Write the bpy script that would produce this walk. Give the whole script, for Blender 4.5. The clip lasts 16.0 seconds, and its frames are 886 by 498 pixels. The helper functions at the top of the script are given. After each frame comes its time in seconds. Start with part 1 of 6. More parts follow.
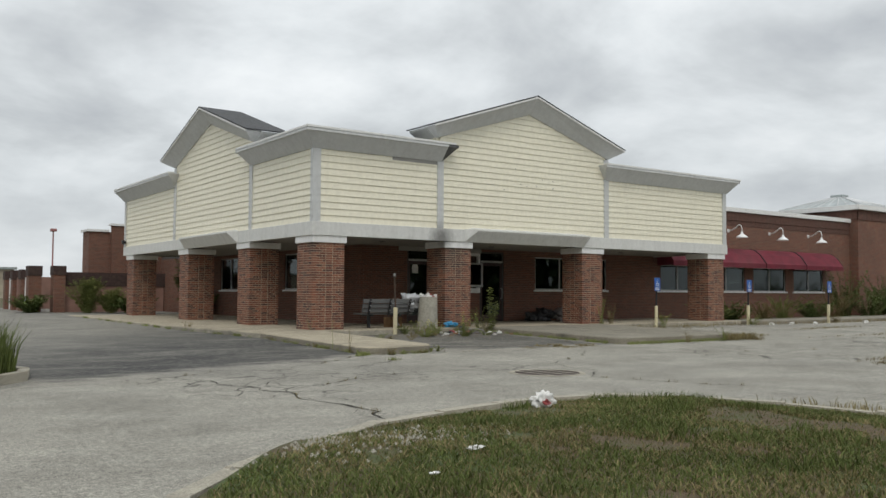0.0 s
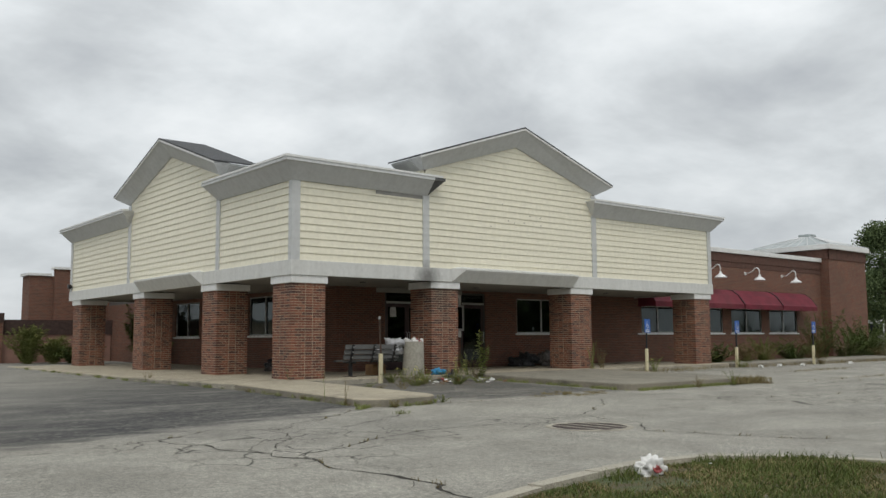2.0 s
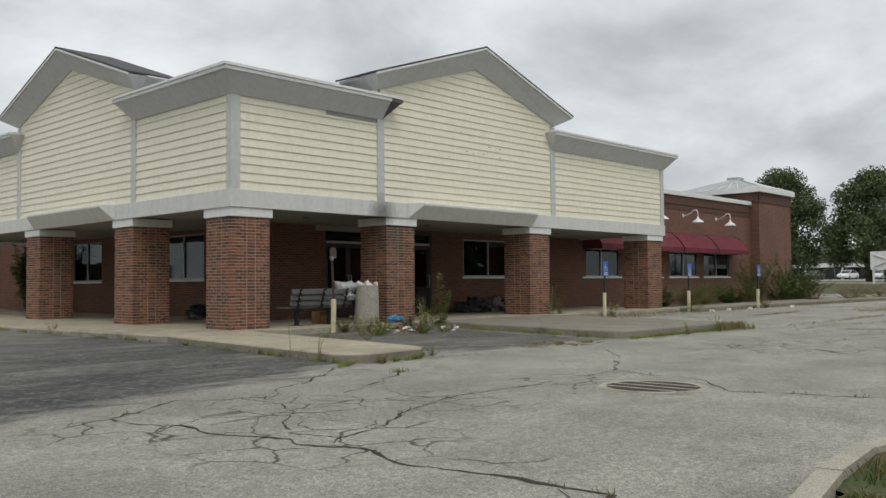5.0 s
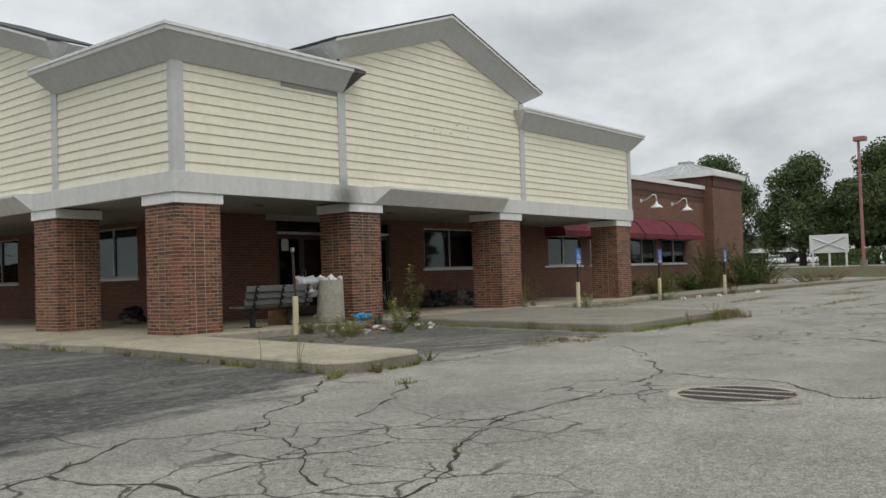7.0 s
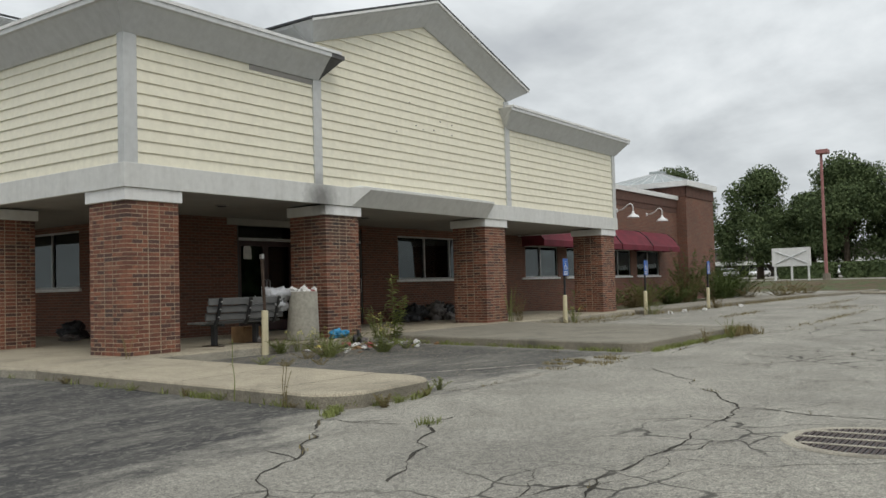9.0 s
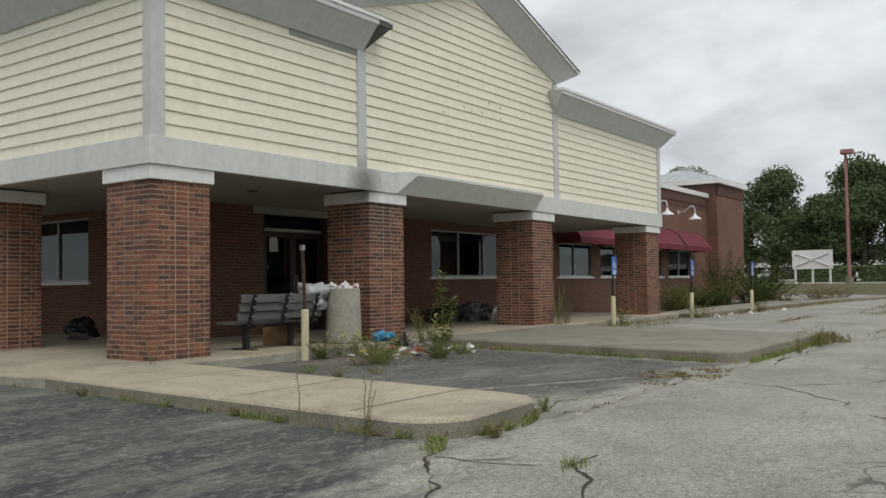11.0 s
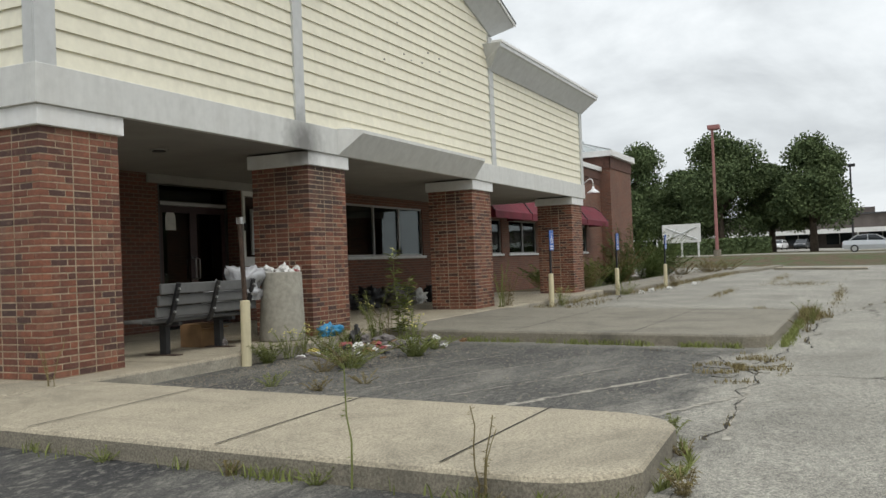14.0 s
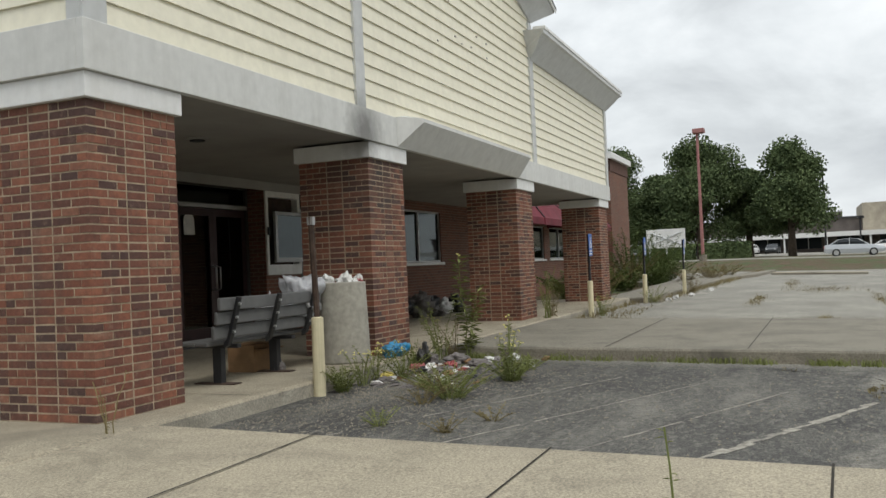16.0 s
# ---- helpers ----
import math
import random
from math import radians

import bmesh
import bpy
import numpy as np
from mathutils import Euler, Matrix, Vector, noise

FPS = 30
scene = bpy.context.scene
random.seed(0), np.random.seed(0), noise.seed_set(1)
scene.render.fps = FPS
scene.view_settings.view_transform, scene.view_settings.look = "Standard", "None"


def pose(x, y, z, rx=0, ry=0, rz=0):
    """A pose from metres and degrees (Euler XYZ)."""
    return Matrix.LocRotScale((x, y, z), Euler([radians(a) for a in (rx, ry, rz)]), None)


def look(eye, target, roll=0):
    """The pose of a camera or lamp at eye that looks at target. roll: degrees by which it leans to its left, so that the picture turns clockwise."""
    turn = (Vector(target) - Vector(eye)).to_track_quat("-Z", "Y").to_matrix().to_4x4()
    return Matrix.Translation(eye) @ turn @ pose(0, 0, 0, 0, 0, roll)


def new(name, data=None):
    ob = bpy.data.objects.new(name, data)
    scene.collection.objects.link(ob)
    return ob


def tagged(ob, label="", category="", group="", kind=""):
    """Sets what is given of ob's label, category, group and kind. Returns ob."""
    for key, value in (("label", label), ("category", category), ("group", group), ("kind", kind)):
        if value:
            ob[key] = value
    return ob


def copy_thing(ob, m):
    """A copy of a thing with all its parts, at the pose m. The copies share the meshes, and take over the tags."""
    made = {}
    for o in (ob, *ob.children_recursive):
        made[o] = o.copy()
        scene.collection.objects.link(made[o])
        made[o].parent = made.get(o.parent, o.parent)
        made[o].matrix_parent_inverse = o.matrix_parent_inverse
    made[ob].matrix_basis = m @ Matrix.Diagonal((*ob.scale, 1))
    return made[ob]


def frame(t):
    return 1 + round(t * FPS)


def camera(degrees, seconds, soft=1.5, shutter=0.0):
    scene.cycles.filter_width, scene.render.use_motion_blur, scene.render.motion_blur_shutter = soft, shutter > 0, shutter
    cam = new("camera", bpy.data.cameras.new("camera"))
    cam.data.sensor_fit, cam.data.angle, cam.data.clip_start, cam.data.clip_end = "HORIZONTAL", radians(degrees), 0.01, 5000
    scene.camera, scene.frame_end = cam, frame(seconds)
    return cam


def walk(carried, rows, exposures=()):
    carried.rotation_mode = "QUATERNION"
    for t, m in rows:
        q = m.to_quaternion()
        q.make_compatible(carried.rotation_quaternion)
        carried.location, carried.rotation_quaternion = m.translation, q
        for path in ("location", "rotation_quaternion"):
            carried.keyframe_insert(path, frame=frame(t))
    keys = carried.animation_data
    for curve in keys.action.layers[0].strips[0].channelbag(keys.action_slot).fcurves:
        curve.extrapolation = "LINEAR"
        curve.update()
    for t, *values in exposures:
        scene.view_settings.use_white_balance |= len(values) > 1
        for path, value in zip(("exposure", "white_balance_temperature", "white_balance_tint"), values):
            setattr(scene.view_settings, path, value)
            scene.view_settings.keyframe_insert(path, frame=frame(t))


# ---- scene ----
cam = camera(54.2, 16.0)
METRES, EYE, TILT, LEAN, TURN = 18.3, 1.5, 0.0, 0.0, -35.6
ROWS = [
    (0.0, 0.0, 0.0, 0.0, -0.01, 2.9, -0.28),
    (0.5, -0.0184, 0.025, -0.0006, 0.19, 3.58, 0.05),
    (1.0, -0.034, 0.0517, -0.0021, -0.84, 3.49, 1.08),
    (1.5, -0.0518, 0.0754, -0.0014, -3.23, 4.49, -0.55),
    (2.0, -0.0685, 0.1071, -0.0019, -3.77, 5.89, 0.34),
    (2.5, -0.0829, 0.1365, -0.0018, -3.71, 5.98, 1.08),
    (3.0, -0.1012, 0.1615, -0.0031, -3.85, 4.94, 0.45),
    (3.5, -0.1121, 0.1901, -0.0053, -3.55, 1.96, 2.39),
    (4.0, -0.1276, 0.2134, -0.0055, -4.57, 1.31, 1.01),
    (4.5, -0.1385, 0.2444, -0.0057, -7.23, 2.63, 1.32),
    (5.0, -0.1483, 0.2765, -0.0047, -10.96, 2.27, 0.46),
    (7.5, -0.1812, 0.4432, -0.0061, -17.07, 2.37, 1.66),
    (8.0, -0.1828, 0.4731, -0.0059, -18.54, 2.91, 1.21),
    (10.5, -0.1996, 0.6276, -0.005, -19.35, 2.21, 1.94),
    (11.0, -0.207, 0.6543, -0.0048, -19.27, 2.38, 0.83),
    (11.5, -0.2115, 0.6821, -0.0051, -21.48, 2.23, 0.65),
    (12.0, -0.2167, 0.7115, -0.0041, -23.23, 2.22, -0.5),
    (12.5, -0.2244, 0.7383, -0.0024, -23.45, 2.85, 0.13),
    (13.0, -0.2247, 0.7697, -0.0026, -24.27, 2.13, 1.23),
    (13.5, -0.2323, 0.7974, -0.003, -26.56, 1.12, 0.78),
    (14.0, -0.236, 0.8268, -0.0037, -29.01, 0.87, 2.2),
    (14.5, -0.2439, 0.8561, -0.0021, -31.4, 2.2, 2.04),
    (15.0, -0.2502, 0.8864, -0.0014, -33.68, 2.68, 2.5),
    (15.5, -0.2529, 0.9197, -0.0006, -34.14, 2.13, 0.95),
    (16.0, -0.2626, 0.9472, 0.0003, -31.54, 1.2, 2.53),
]
walk(cam, [(t, pose(0, 0, EYE, TILT, LEAN, TURN) @ pose(METRES * x, METRES * y, METRES * z, 90 + pitch, roll, yaw)) for t, x, y, z, yaw, pitch, roll in ROWS],
     [(0.0, 0.10), (1.5, 0.08), (3.0, -0.05), (4.0, 0.18), (5.0, 0.0), (8.0, 0.08), (11.5, 0.12), (14.0, 0.30), (16.0, 0.26)])

# ---- light ----
SUN_EL, SUN_AZ = radians(52), radians(215)
world = bpy.data.worlds.new("overcast_sky")
scene.world = world
world.use_nodes = True
wt = world.node_tree
wt.nodes.clear()


def node(tree, kind, **values):
    n = tree.nodes.new(kind)
    for key, value in values.items():
        n.inputs[key.replace("_", " ")].default_value = value
    return n


def ramp(tree, fac, stops):
    n = tree.nodes.new("ShaderNodeValToRGB")
    el = n.color_ramp.elements
    el[0].position, el[0].color = stops[0][0], (*stops[0][1], 1)
    el[1].position, el[1].color = stops[-1][0], (*stops[-1][1], 1)
    for p, c in stops[1:-1]:
        e = el.new(p)
        e.color = (*c, 1)
    tree.links.new(fac, n.inputs[0])
    return n.outputs[0]


def maths(tree, op, a, b=0.0, c=0.0):
    n = tree.nodes.new("ShaderNodeMath")
    n.operation = op
    for i, v in enumerate((a, b, c)):
        if isinstance(v, (int, float)):
            n.inputs[i].default_value = v
        else:
            tree.links.new(v, n.inputs[i])
    return n.outputs[0]


def mixc(tree, fac, a, b, mode="MIX"):
    n = tree.nodes.new("ShaderNodeMix")
    n.data_type, n.blend_type = "RGBA", mode
    for s, v in ((n.inputs[0], fac), (n.inputs[6], a), (n.inputs[7], b)):
        if isinstance(v, (int, float)):
            s.default_value = v
        elif isinstance(v, tuple):
            s.default_value = (*v, 1)
        else:
            tree.links.new(v, s)
    return n.outputs[2]


def make_world():
    sky = wt.nodes.new("ShaderNodeTexSky")
    sky.sky_type, sky.sun_disc = "NISHITA", False
    sky.sun_elevation, sky.sun_rotation = SUN_EL, SUN_AZ
    tc = wt.nodes.new("ShaderNodeTexCoord")
    sep = wt.nodes.new("ShaderNodeSeparateXYZ")
    wt.links.new(tc.outputs["Generated"], sep.inputs[0])
    up = maths(wt, "ADD", maths(wt, "MAXIMUM", sep.outputs[2], 0.0), 0.30)
    comb = wt.nodes.new("ShaderNodeCombineXYZ")
    wt.links.new(maths(wt, "DIVIDE", sep.outputs[0], up), comb.inputs[0])
    wt.links.new(maths(wt, "DIVIDE", sep.outputs[1], up), comb.inputs[1])
    big = node(wt, "ShaderNodeTexNoise", Scale=1.9, Detail=6.0, Roughness=0.55, Distortion=0.2)
    wt.links.new(comb.outputs[0], big.inputs["Vector"])
    cloud = ramp(wt, big.outputs[0], [(0.30, (0.46, 0.485, 0.51)), (0.44, (0.61, 0.64, 0.655)), (0.55, (0.75, 0.785, 0.80)), (0.68, (0.90, 0.93, 0.94))])
    # an overcast vault grows brighter towards the zenith
    lift = maths(wt, "MULTIPLY_ADD", maths(wt, "MAXIMUM", sep.outputs[2], 0.0), 0.6, 0.80)
    n = wt.nodes.new("ShaderNodeVectorMath")
    n.operation = "SCALE"
    wt.links.new(cloud, n.inputs[0])
    wt.links.new(lift, n.inputs[3])
    hf = ramp(wt, sep.outputs[2], [(0.0, (0.6, 0.6, 0.6)), (0.16, (0.0, 0.0, 0.0))])
    col = mixc(wt, hf, n.outputs[0], (0.70, 0.735, 0.77))
    b1 = wt.nodes.new("ShaderNodeBackground")
    b1.inputs[1].default_value = 1.07
    wt.links.new(col, b1.inputs[0])
    b2 = wt.nodes.new("ShaderNodeBackground")
    b2.inputs[1].default_value = 0.06
    wt.links.new(sky.outputs[0], b2.inputs[0])
    mx = wt.nodes.new("ShaderNodeMixShader")
    mx.inputs[0].default_value = 0.1
    out = wt.nodes.new("ShaderNodeOutputWorld")
    wt.links.new(b1.outputs[0], mx.inputs[1])
    wt.links.new(b2.outputs[0], mx.inputs[2])
    wt.links.new(mx.outputs[0], out.inputs[0])


make_world()
sun = new("sun", bpy.data.lights.new("sun", "SUN"))
sun.data.energy, sun.data.angle, sun.data.color = 0.95, radians(25), (1.0, 0.96, 0.9)
sun.matrix_world = look((0, 0, 60), (0 + 60 * math.sin(radians(35)), 60 * math.cos(radians(35)), 60 - 60 * math.tan(SUN_EL)))

# ---- materials ----


def material(name, rough=0.7, metal=0.0, spec=0.5):
    m = bpy.data.materials.new(name)
    m.use_nodes = True
    b = m.node_tree.nodes["Principled BSDF"]
    b.inputs["Roughness"].default_value = rough
    b.inputs["Metallic"].default_value = metal
    b.inputs["Specular IOR Level"].default_value = spec
    return m, m.node_tree, b


def position(t):
    return t.nodes.new("ShaderNodeNewGeometry").outputs["Position"]


def noise_at(t, vec, scale, detail=4.0, rough=0.55, dist=0.0):
    n = node(t, "ShaderNodeTexNoise", Scale=scale, Detail=detail, Roughness=rough, Distortion=dist)
    t.links.new(vec, n.inputs["Vector"])
    return n.outputs[0]


def stretch(t, vec, sx, sy, sz):
    n = t.nodes.new("ShaderNodeVectorMath")
    n.operation = "MULTIPLY"
    n.inputs[1].default_value = (sx, sy, sz)
    t.links.new(vec, n.inputs[0])
    return n.outputs[0]


def bump(t, b, height, strength=0.4, distance=0.01):
    n = t.nodes.new("ShaderNodeBump")
    n.inputs["Strength"].default_value, n.inputs["Distance"].default_value = strength, distance
    t.links.new(height, n.inputs["Height"])
    t.links.new(n.outputs[0], b.inputs["Normal"])


def plain(name, colour, rough=0.6, metal=0.0, var=0.25, scale=6.0, bumped=0.15, dirt=(0.1, 0.09, 0.07), dirty=0.25):
    """Paint, metal, plastic and cloth: a base colour with mottling and dirt."""
    m, t, b = material(name, rough, metal)
    p = position(t)
    a = noise_at(t, p, scale, 5)
    big = noise_at(t, p, scale * 0.17, 4, 0.6)
    dark = tuple(c * (1 - var) for c in colour)
    light = tuple(min(1, c * (1 + var * 0.5)) for c in colour)
    c = ramp(t, a, [(0.3, dark), (0.7, light)])
    f = maths(t, "MULTIPLY", ramp(t, big, [(0.5, (0, 0, 0)), (0.75, (1, 1, 1))]), dirty)
    t.links.new(mixc(t, f, c, dirt), b.inputs["Base Color"])
    if bumped:
        bump(t, b, noise_at(t, p, scale * 12, 3), bumped, 0.005)
    return m


def streaked(name, colour, stain, amount, rough=0.6, spots=()):
    """Outdoor paint with rain streaks that run down, and soot spots at given places (x, y, z, radius)."""
    m, t, b = material(name, rough)
    p = position(t)
    streak = noise_at(t, stretch(t, p, 3.0, 3.0, 0.35), 1.6, 5, 0.65)
    fine = noise_at(t, p, 9.0, 5)
    c = ramp(t, fine, [(0.25, tuple(v * 0.9 for v in colour)), (0.75, tuple(min(1, v * 1.04) for v in colour))])
    f = maths(t, "MULTIPLY", ramp(t, streak, [(0.45, (0, 0, 0)), (0.8, (1, 1, 1))]), amount)
    c = mixc(t, f, c, stain)
    for x, y, z, r in spots:
        d = t.nodes.new("ShaderNodeVectorMath")
        d.operation = "DISTANCE"
        d.inputs[1].default_value = (x, y, z)
        t.links.new(p, d.inputs[0])
        g = maths(t, "ADD", d.outputs["Value"], maths(t, "MULTIPLY", maths(t, "SUBTRACT", fine, 0.5), r * 0.35))
        c = mixc(t, maths(t, "MULTIPLY", ramp(t, maths(t, "DIVIDE", g, r), [(0.2, (1, 1, 1)), (1.0, (0, 0, 0))]), 0.75), c, (0.06, 0.055, 0.05))
    t.links.new(c, b.inputs["Base Color"])
    bump(t, b, noise_at(t, p, 60, 3), 0.12, 0.004)
    return m


def brick_surface(name):
    """Running-bond brickwork for walls that stay some way off."""
    m, t, b = material(name, 0.85)
    p = position(t)
    s = t.nodes.new("ShaderNodeSeparateXYZ")
    t.links.new(p, s.inputs[0])
    cb = t.nodes.new("ShaderNodeCombineXYZ")
    t.links.new(maths(t, "ADD", s.outputs[0], s.outputs[1]), cb.inputs[0])
    t.links.new(s.outputs[2], cb.inputs[1])
    br = node(t, "ShaderNodeTexBrick", Color1=(0.205, 0.074, 0.044, 1), Color2=(0.115, 0.048, 0.034, 1), Mortar=(0.22, 0.165, 0.12, 1), Scale=1.0, Mortar_Size=0.008, Bias=-0.1, Brick_Width=0.203, Row_Height=0.0677)
    t.links.new(cb.outputs[0], br.inputs["Vector"])
    big = noise_at(t, p, 0.5, 5, 0.6)
    c = mixc(t, ramp(t, big, [(0.35, (0.0, 0.0, 0.0)), (0.75, (0.45, 0.45, 0.45))]), br.outputs[0], (0.09, 0.055, 0.042))
    c = mixc(t, 0.35, c, ramp(t, noise_at(t, p, 22, 4), [(0.3, (0.55, 0.5, 0.5)), (0.7, (1.2, 1.15, 1.1))]), "MULTIPLY")
    t.links.new(c, b.inputs["Base Color"])
    bump(t, b, br.outputs["Fac"], -0.6, 0.008)
    return m


def brick_piece(name, single):
    """Fired clay: single takes its tone from the object, joined bricks from their island."""
    m, t, b = material(name, 0.82)
    if single:
        r = t.nodes.new("ShaderNodeObjectInfo").outputs["Random"]
    else:
        r = t.nodes.new("ShaderNodeNewGeometry").outputs["Random Per Island"]
    p = position(t)
    c = ramp(t, r, [(0.0, (0.078, 0.043, 0.037)), (0.14, (0.105, 0.050, 0.039)), (0.3, (0.145, 0.058, 0.039)), (0.62, (0.215, 0.080, 0.049)), (0.85, (0.275, 0.108, 0.064)), (1.0, (0.235, 0.118, 0.078))])
    c = mixc(t, 0.6, c, ramp(t, noise_at(t, p, 26, 5, 0.65), [(0.3, (0.5, 0.47, 0.46)), (0.7, (1.25, 1.2, 1.15))]), "MULTIPLY")
    streak = ramp(t, noise_at(t, stretch(t, p, 5, 5, 0.4), 1.2, 4), [(0.5, (0, 0, 0)), (0.75, (0.5, 0.5, 0.5))])
    c = mixc(t, streak, c, (0.07, 0.045, 0.04))
    # lime bloom smeared from the joints, and soot below the canopy's leak
    lime = ramp(t, noise_at(t, p, 11, 6, 0.7), [(0.56, (0, 0, 0)), (0.72, (0.4, 0.4, 0.4))])
    c = mixc(t, lime, c, (0.33, 0.235, 0.165))
    dn = t.nodes.new("ShaderNodeVectorMath")
    dn.operation = "DISTANCE"
    dn.inputs[1].default_value = (16.05, 21.87, 1.93)
    t.links.new(stretch(t, p, 1.0, 1.0, 0.7), dn.inputs[0])
    soot = ramp(t, maths(t, "MULTIPLY_ADD", noise_at(t, p, 5, 5), 0.5, dn.outputs["Value"]), [(0.35, (0.8, 0.8, 0.8)), (0.85, (0, 0, 0))])
    c = mixc(t, soot, c, (0.035, 0.03, 0.027))
    t.links.new(c, b.inputs["Base Color"])
    bump(t, b, noise_at(t, p, 70, 4, 0.6), 0.5, 0.006)
    return m


def asphalt(name):
    """Old lot: bleached grey with exposed stone, darker sealed patches towards the walk, stains and hair cracks."""
    m, t, b = material(name, 0.88)
    p = position(t)
    s = t.nodes.new("ShaderNodeSeparateXYZ")
    t.links.new(p, s.inputs[0])
    x, y = s.outputs[0], s.outputs[1]
    n1 = noise_at(t, p, 0.22, 6, 0.6, 0.6)
    n2 = noise_at(t, stretch(t, p, 0.8, 1.0, 1), 0.7, 8, 0.68, 0.3)
    grit = maths(t, "ADD", maths(t, "MULTIPLY", noise_at(t, p, 20, 7, 0.88), 0.45), maths(t, "MULTIPLY", noise_at(t, p, 75, 4, 0.75), 0.55))
    v = node(t, "ShaderNodeTexVoronoi", Scale=48.0)
    t.links.new(p, v.inputs["Vector"])
    pale = mixc(t, ramp(t, n2, [(0.36, (0, 0, 0)), (0.62, (1, 1, 1))]), (0.205, 0.195, 0.168), (0.300, 0.287, 0.249))
    pale = mixc(t, ramp(t, n1, [(0.52, (0, 0, 0)), (0.70, (0.5, 0.5, 0.5))]), pale, (0.155, 0.148, 0.132))
    dark = mixc(t, ramp(t, n2, [(0.34, (0, 0, 0)), (0.72, (1, 1, 1))]), (0.016, 0.016, 0.018), (0.060, 0.058, 0.054))
    # sealed coat north of the old seam and in the parking bay, worn through in streaks
    rag = noise_at(t, stretch(t, p, 0.6, 1.6, 1), 1.3, 8, 0.7, 0.4)
    edge = maths(t, "MINIMUM", maths(t, "MULTIPLY_ADD", x, 0.27, 13.05), 15.85)
    seam = maths(t, "MULTIPLY_ADD", maths(t, "SUBTRACT", rag, 0.5), 3.2, maths(t, "SUBTRACT", y, edge))
    coat = maths(t, "MINIMUM", seam, maths(t, "SUBTRACT", 17.2, x))
    worn = ramp(t, noise_at(t, stretch(t, p, 0.45, 1.5, 1), 1.0, 7, 0.72, 0.3), [(0.48, (1, 1, 1)), (0.66, (0.55, 0.55, 0.55))])
    bay = ramp(t, maths(t, "SUBTRACT", x, 10.6), [(0.0, (1, 1, 1)), (0.8, (0.88, 0.88, 0.88))])
    region = maths(t, "MULTIPLY", maths(t, "MULTIPLY", ramp(t, coat, [(0.0, (0, 0, 0)), (0.7, (1, 1, 1))]), worn), bay)
    fade = ramp(t, n1, [(0.36, (0.9, 0.9, 0.9)), (0.5, (1, 1, 1))])
    kerbside = ramp(t, maths(t, "MULTIPLY_ADD", y, -0.05, maths(t, "MULTIPLY_ADD", x, 0.06, 1.1)), [(0.10, (0.35, 0.35, 0.35)), (0.52, (1, 1, 1))])
    sealed = maths(t, "MULTIPLY", maths(t, "MULTIPLY", region, fade), kerbside)
    c = mixc(t, sealed, pale, dark)
    c = mixc(t, 1.0, c, ramp(t, grit, [(0.39, (0.28, 0.28, 0.28)), (0.5, (0.98, 0.98, 0.97)), (0.61, (1.95, 1.92, 1.84))]), "MULTIPLY")
    spots = ramp(t, v.outputs["Distance"], [(0.12, (1, 1, 1)), (0.3, (0, 0, 0))])
    c = mixc(t, maths(t, "MULTIPLY", maths(t, "MULTIPLY", spots, ramp(t, noise_at(t, p, 3.0, 4), [(0.40, (0.1, 0.1, 0.1)), (0.58, (1, 1, 1))])), maths(t, "MULTIPLY_ADD", sealed, -0.40, 0.55)), c, (0.40, 0.385, 0.35))
    chips = maths(t, "MULTIPLY", ramp(t, noise_at(t, stretch(t, p, 0.7, 1.3, 1), 13.0, 7, 0.8), [(0.53, (0, 0, 0)), (0.58, (1, 1, 1))]), maths(t, "MULTIPLY", sealed, 0.55))
    c = mixc(t, chips, c, (0.27, 0.255, 0.22))
    # map cracking in tired areas
    warp = t.nodes.new("ShaderNodeVectorMath")
    warp.operation = "ADD"
    wn = node(t, "ShaderNodeTexNoise", Scale=1.7, Detail=4.0)
    t.links.new(p, wn.inputs["Vector"])
    t.links.new(p, warp.inputs[0])
    t.links.new(stretch(t, wn.outputs["Color"], 0.6, 0.6, 0), warp.inputs[1])
    vo = node(t, "ShaderNodeTexVoronoi", Scale=1.5)
    vo.feature = "DISTANCE_TO_EDGE"
    t.links.new(warp.outputs[0], vo.inputs["Vector"])
    line = ramp(t, vo.outputs["Distance"], [(0.010, (1, 1, 1)), (0.026, (0, 0, 0))])
    tired = ramp(t, noise_at(t, p, 0.13, 3), [(0.60, (0, 0, 0)), (0.66, (1, 1, 1))])
    for px, py, pr in ((5.5, 11.3, 1.5), (6.3, 13.3, 1.5), (7.6, 12.6, 1.5), (4.6, 13.2, 1.1), (10.0, 12.3, 1.2), (17.6, 12.2, 2.2), (24.0, 12.5, 3.0)):
        dn = t.nodes.new("ShaderNodeVectorMath")
        dn.operation = "DISTANCE"
        dn.inputs[1].default_value = (px, py, 0.13)
        t.links.new(p, dn.inputs[0])
        near = ramp(t, maths(t, "MULTIPLY_ADD", maths(t, "SUBTRACT", n1, 0.5), 2.0, maths(t, "DIVIDE", dn.outputs["Value"], pr)), [(0.6, (1, 1, 1)), (1.0, (0, 0, 0))])
        tired = maths(t, "MAXIMUM", tired, near)
    cr = maths(t, "MULTIPLY", maths(t, "MULTIPLY", line, tired), 0.9)
    c = mixc(t, cr, c, (0.035, 0.032, 0.025))
    t.links.new(c, b.inputs["Base Color"])
    h = maths(t, "SUBTRACT", maths(t, "MULTIPLY_ADD", v.outputs["Distance"], -0.5, grit), cr)
    bump(t, b, h, 0.55, 0.012)
    return m


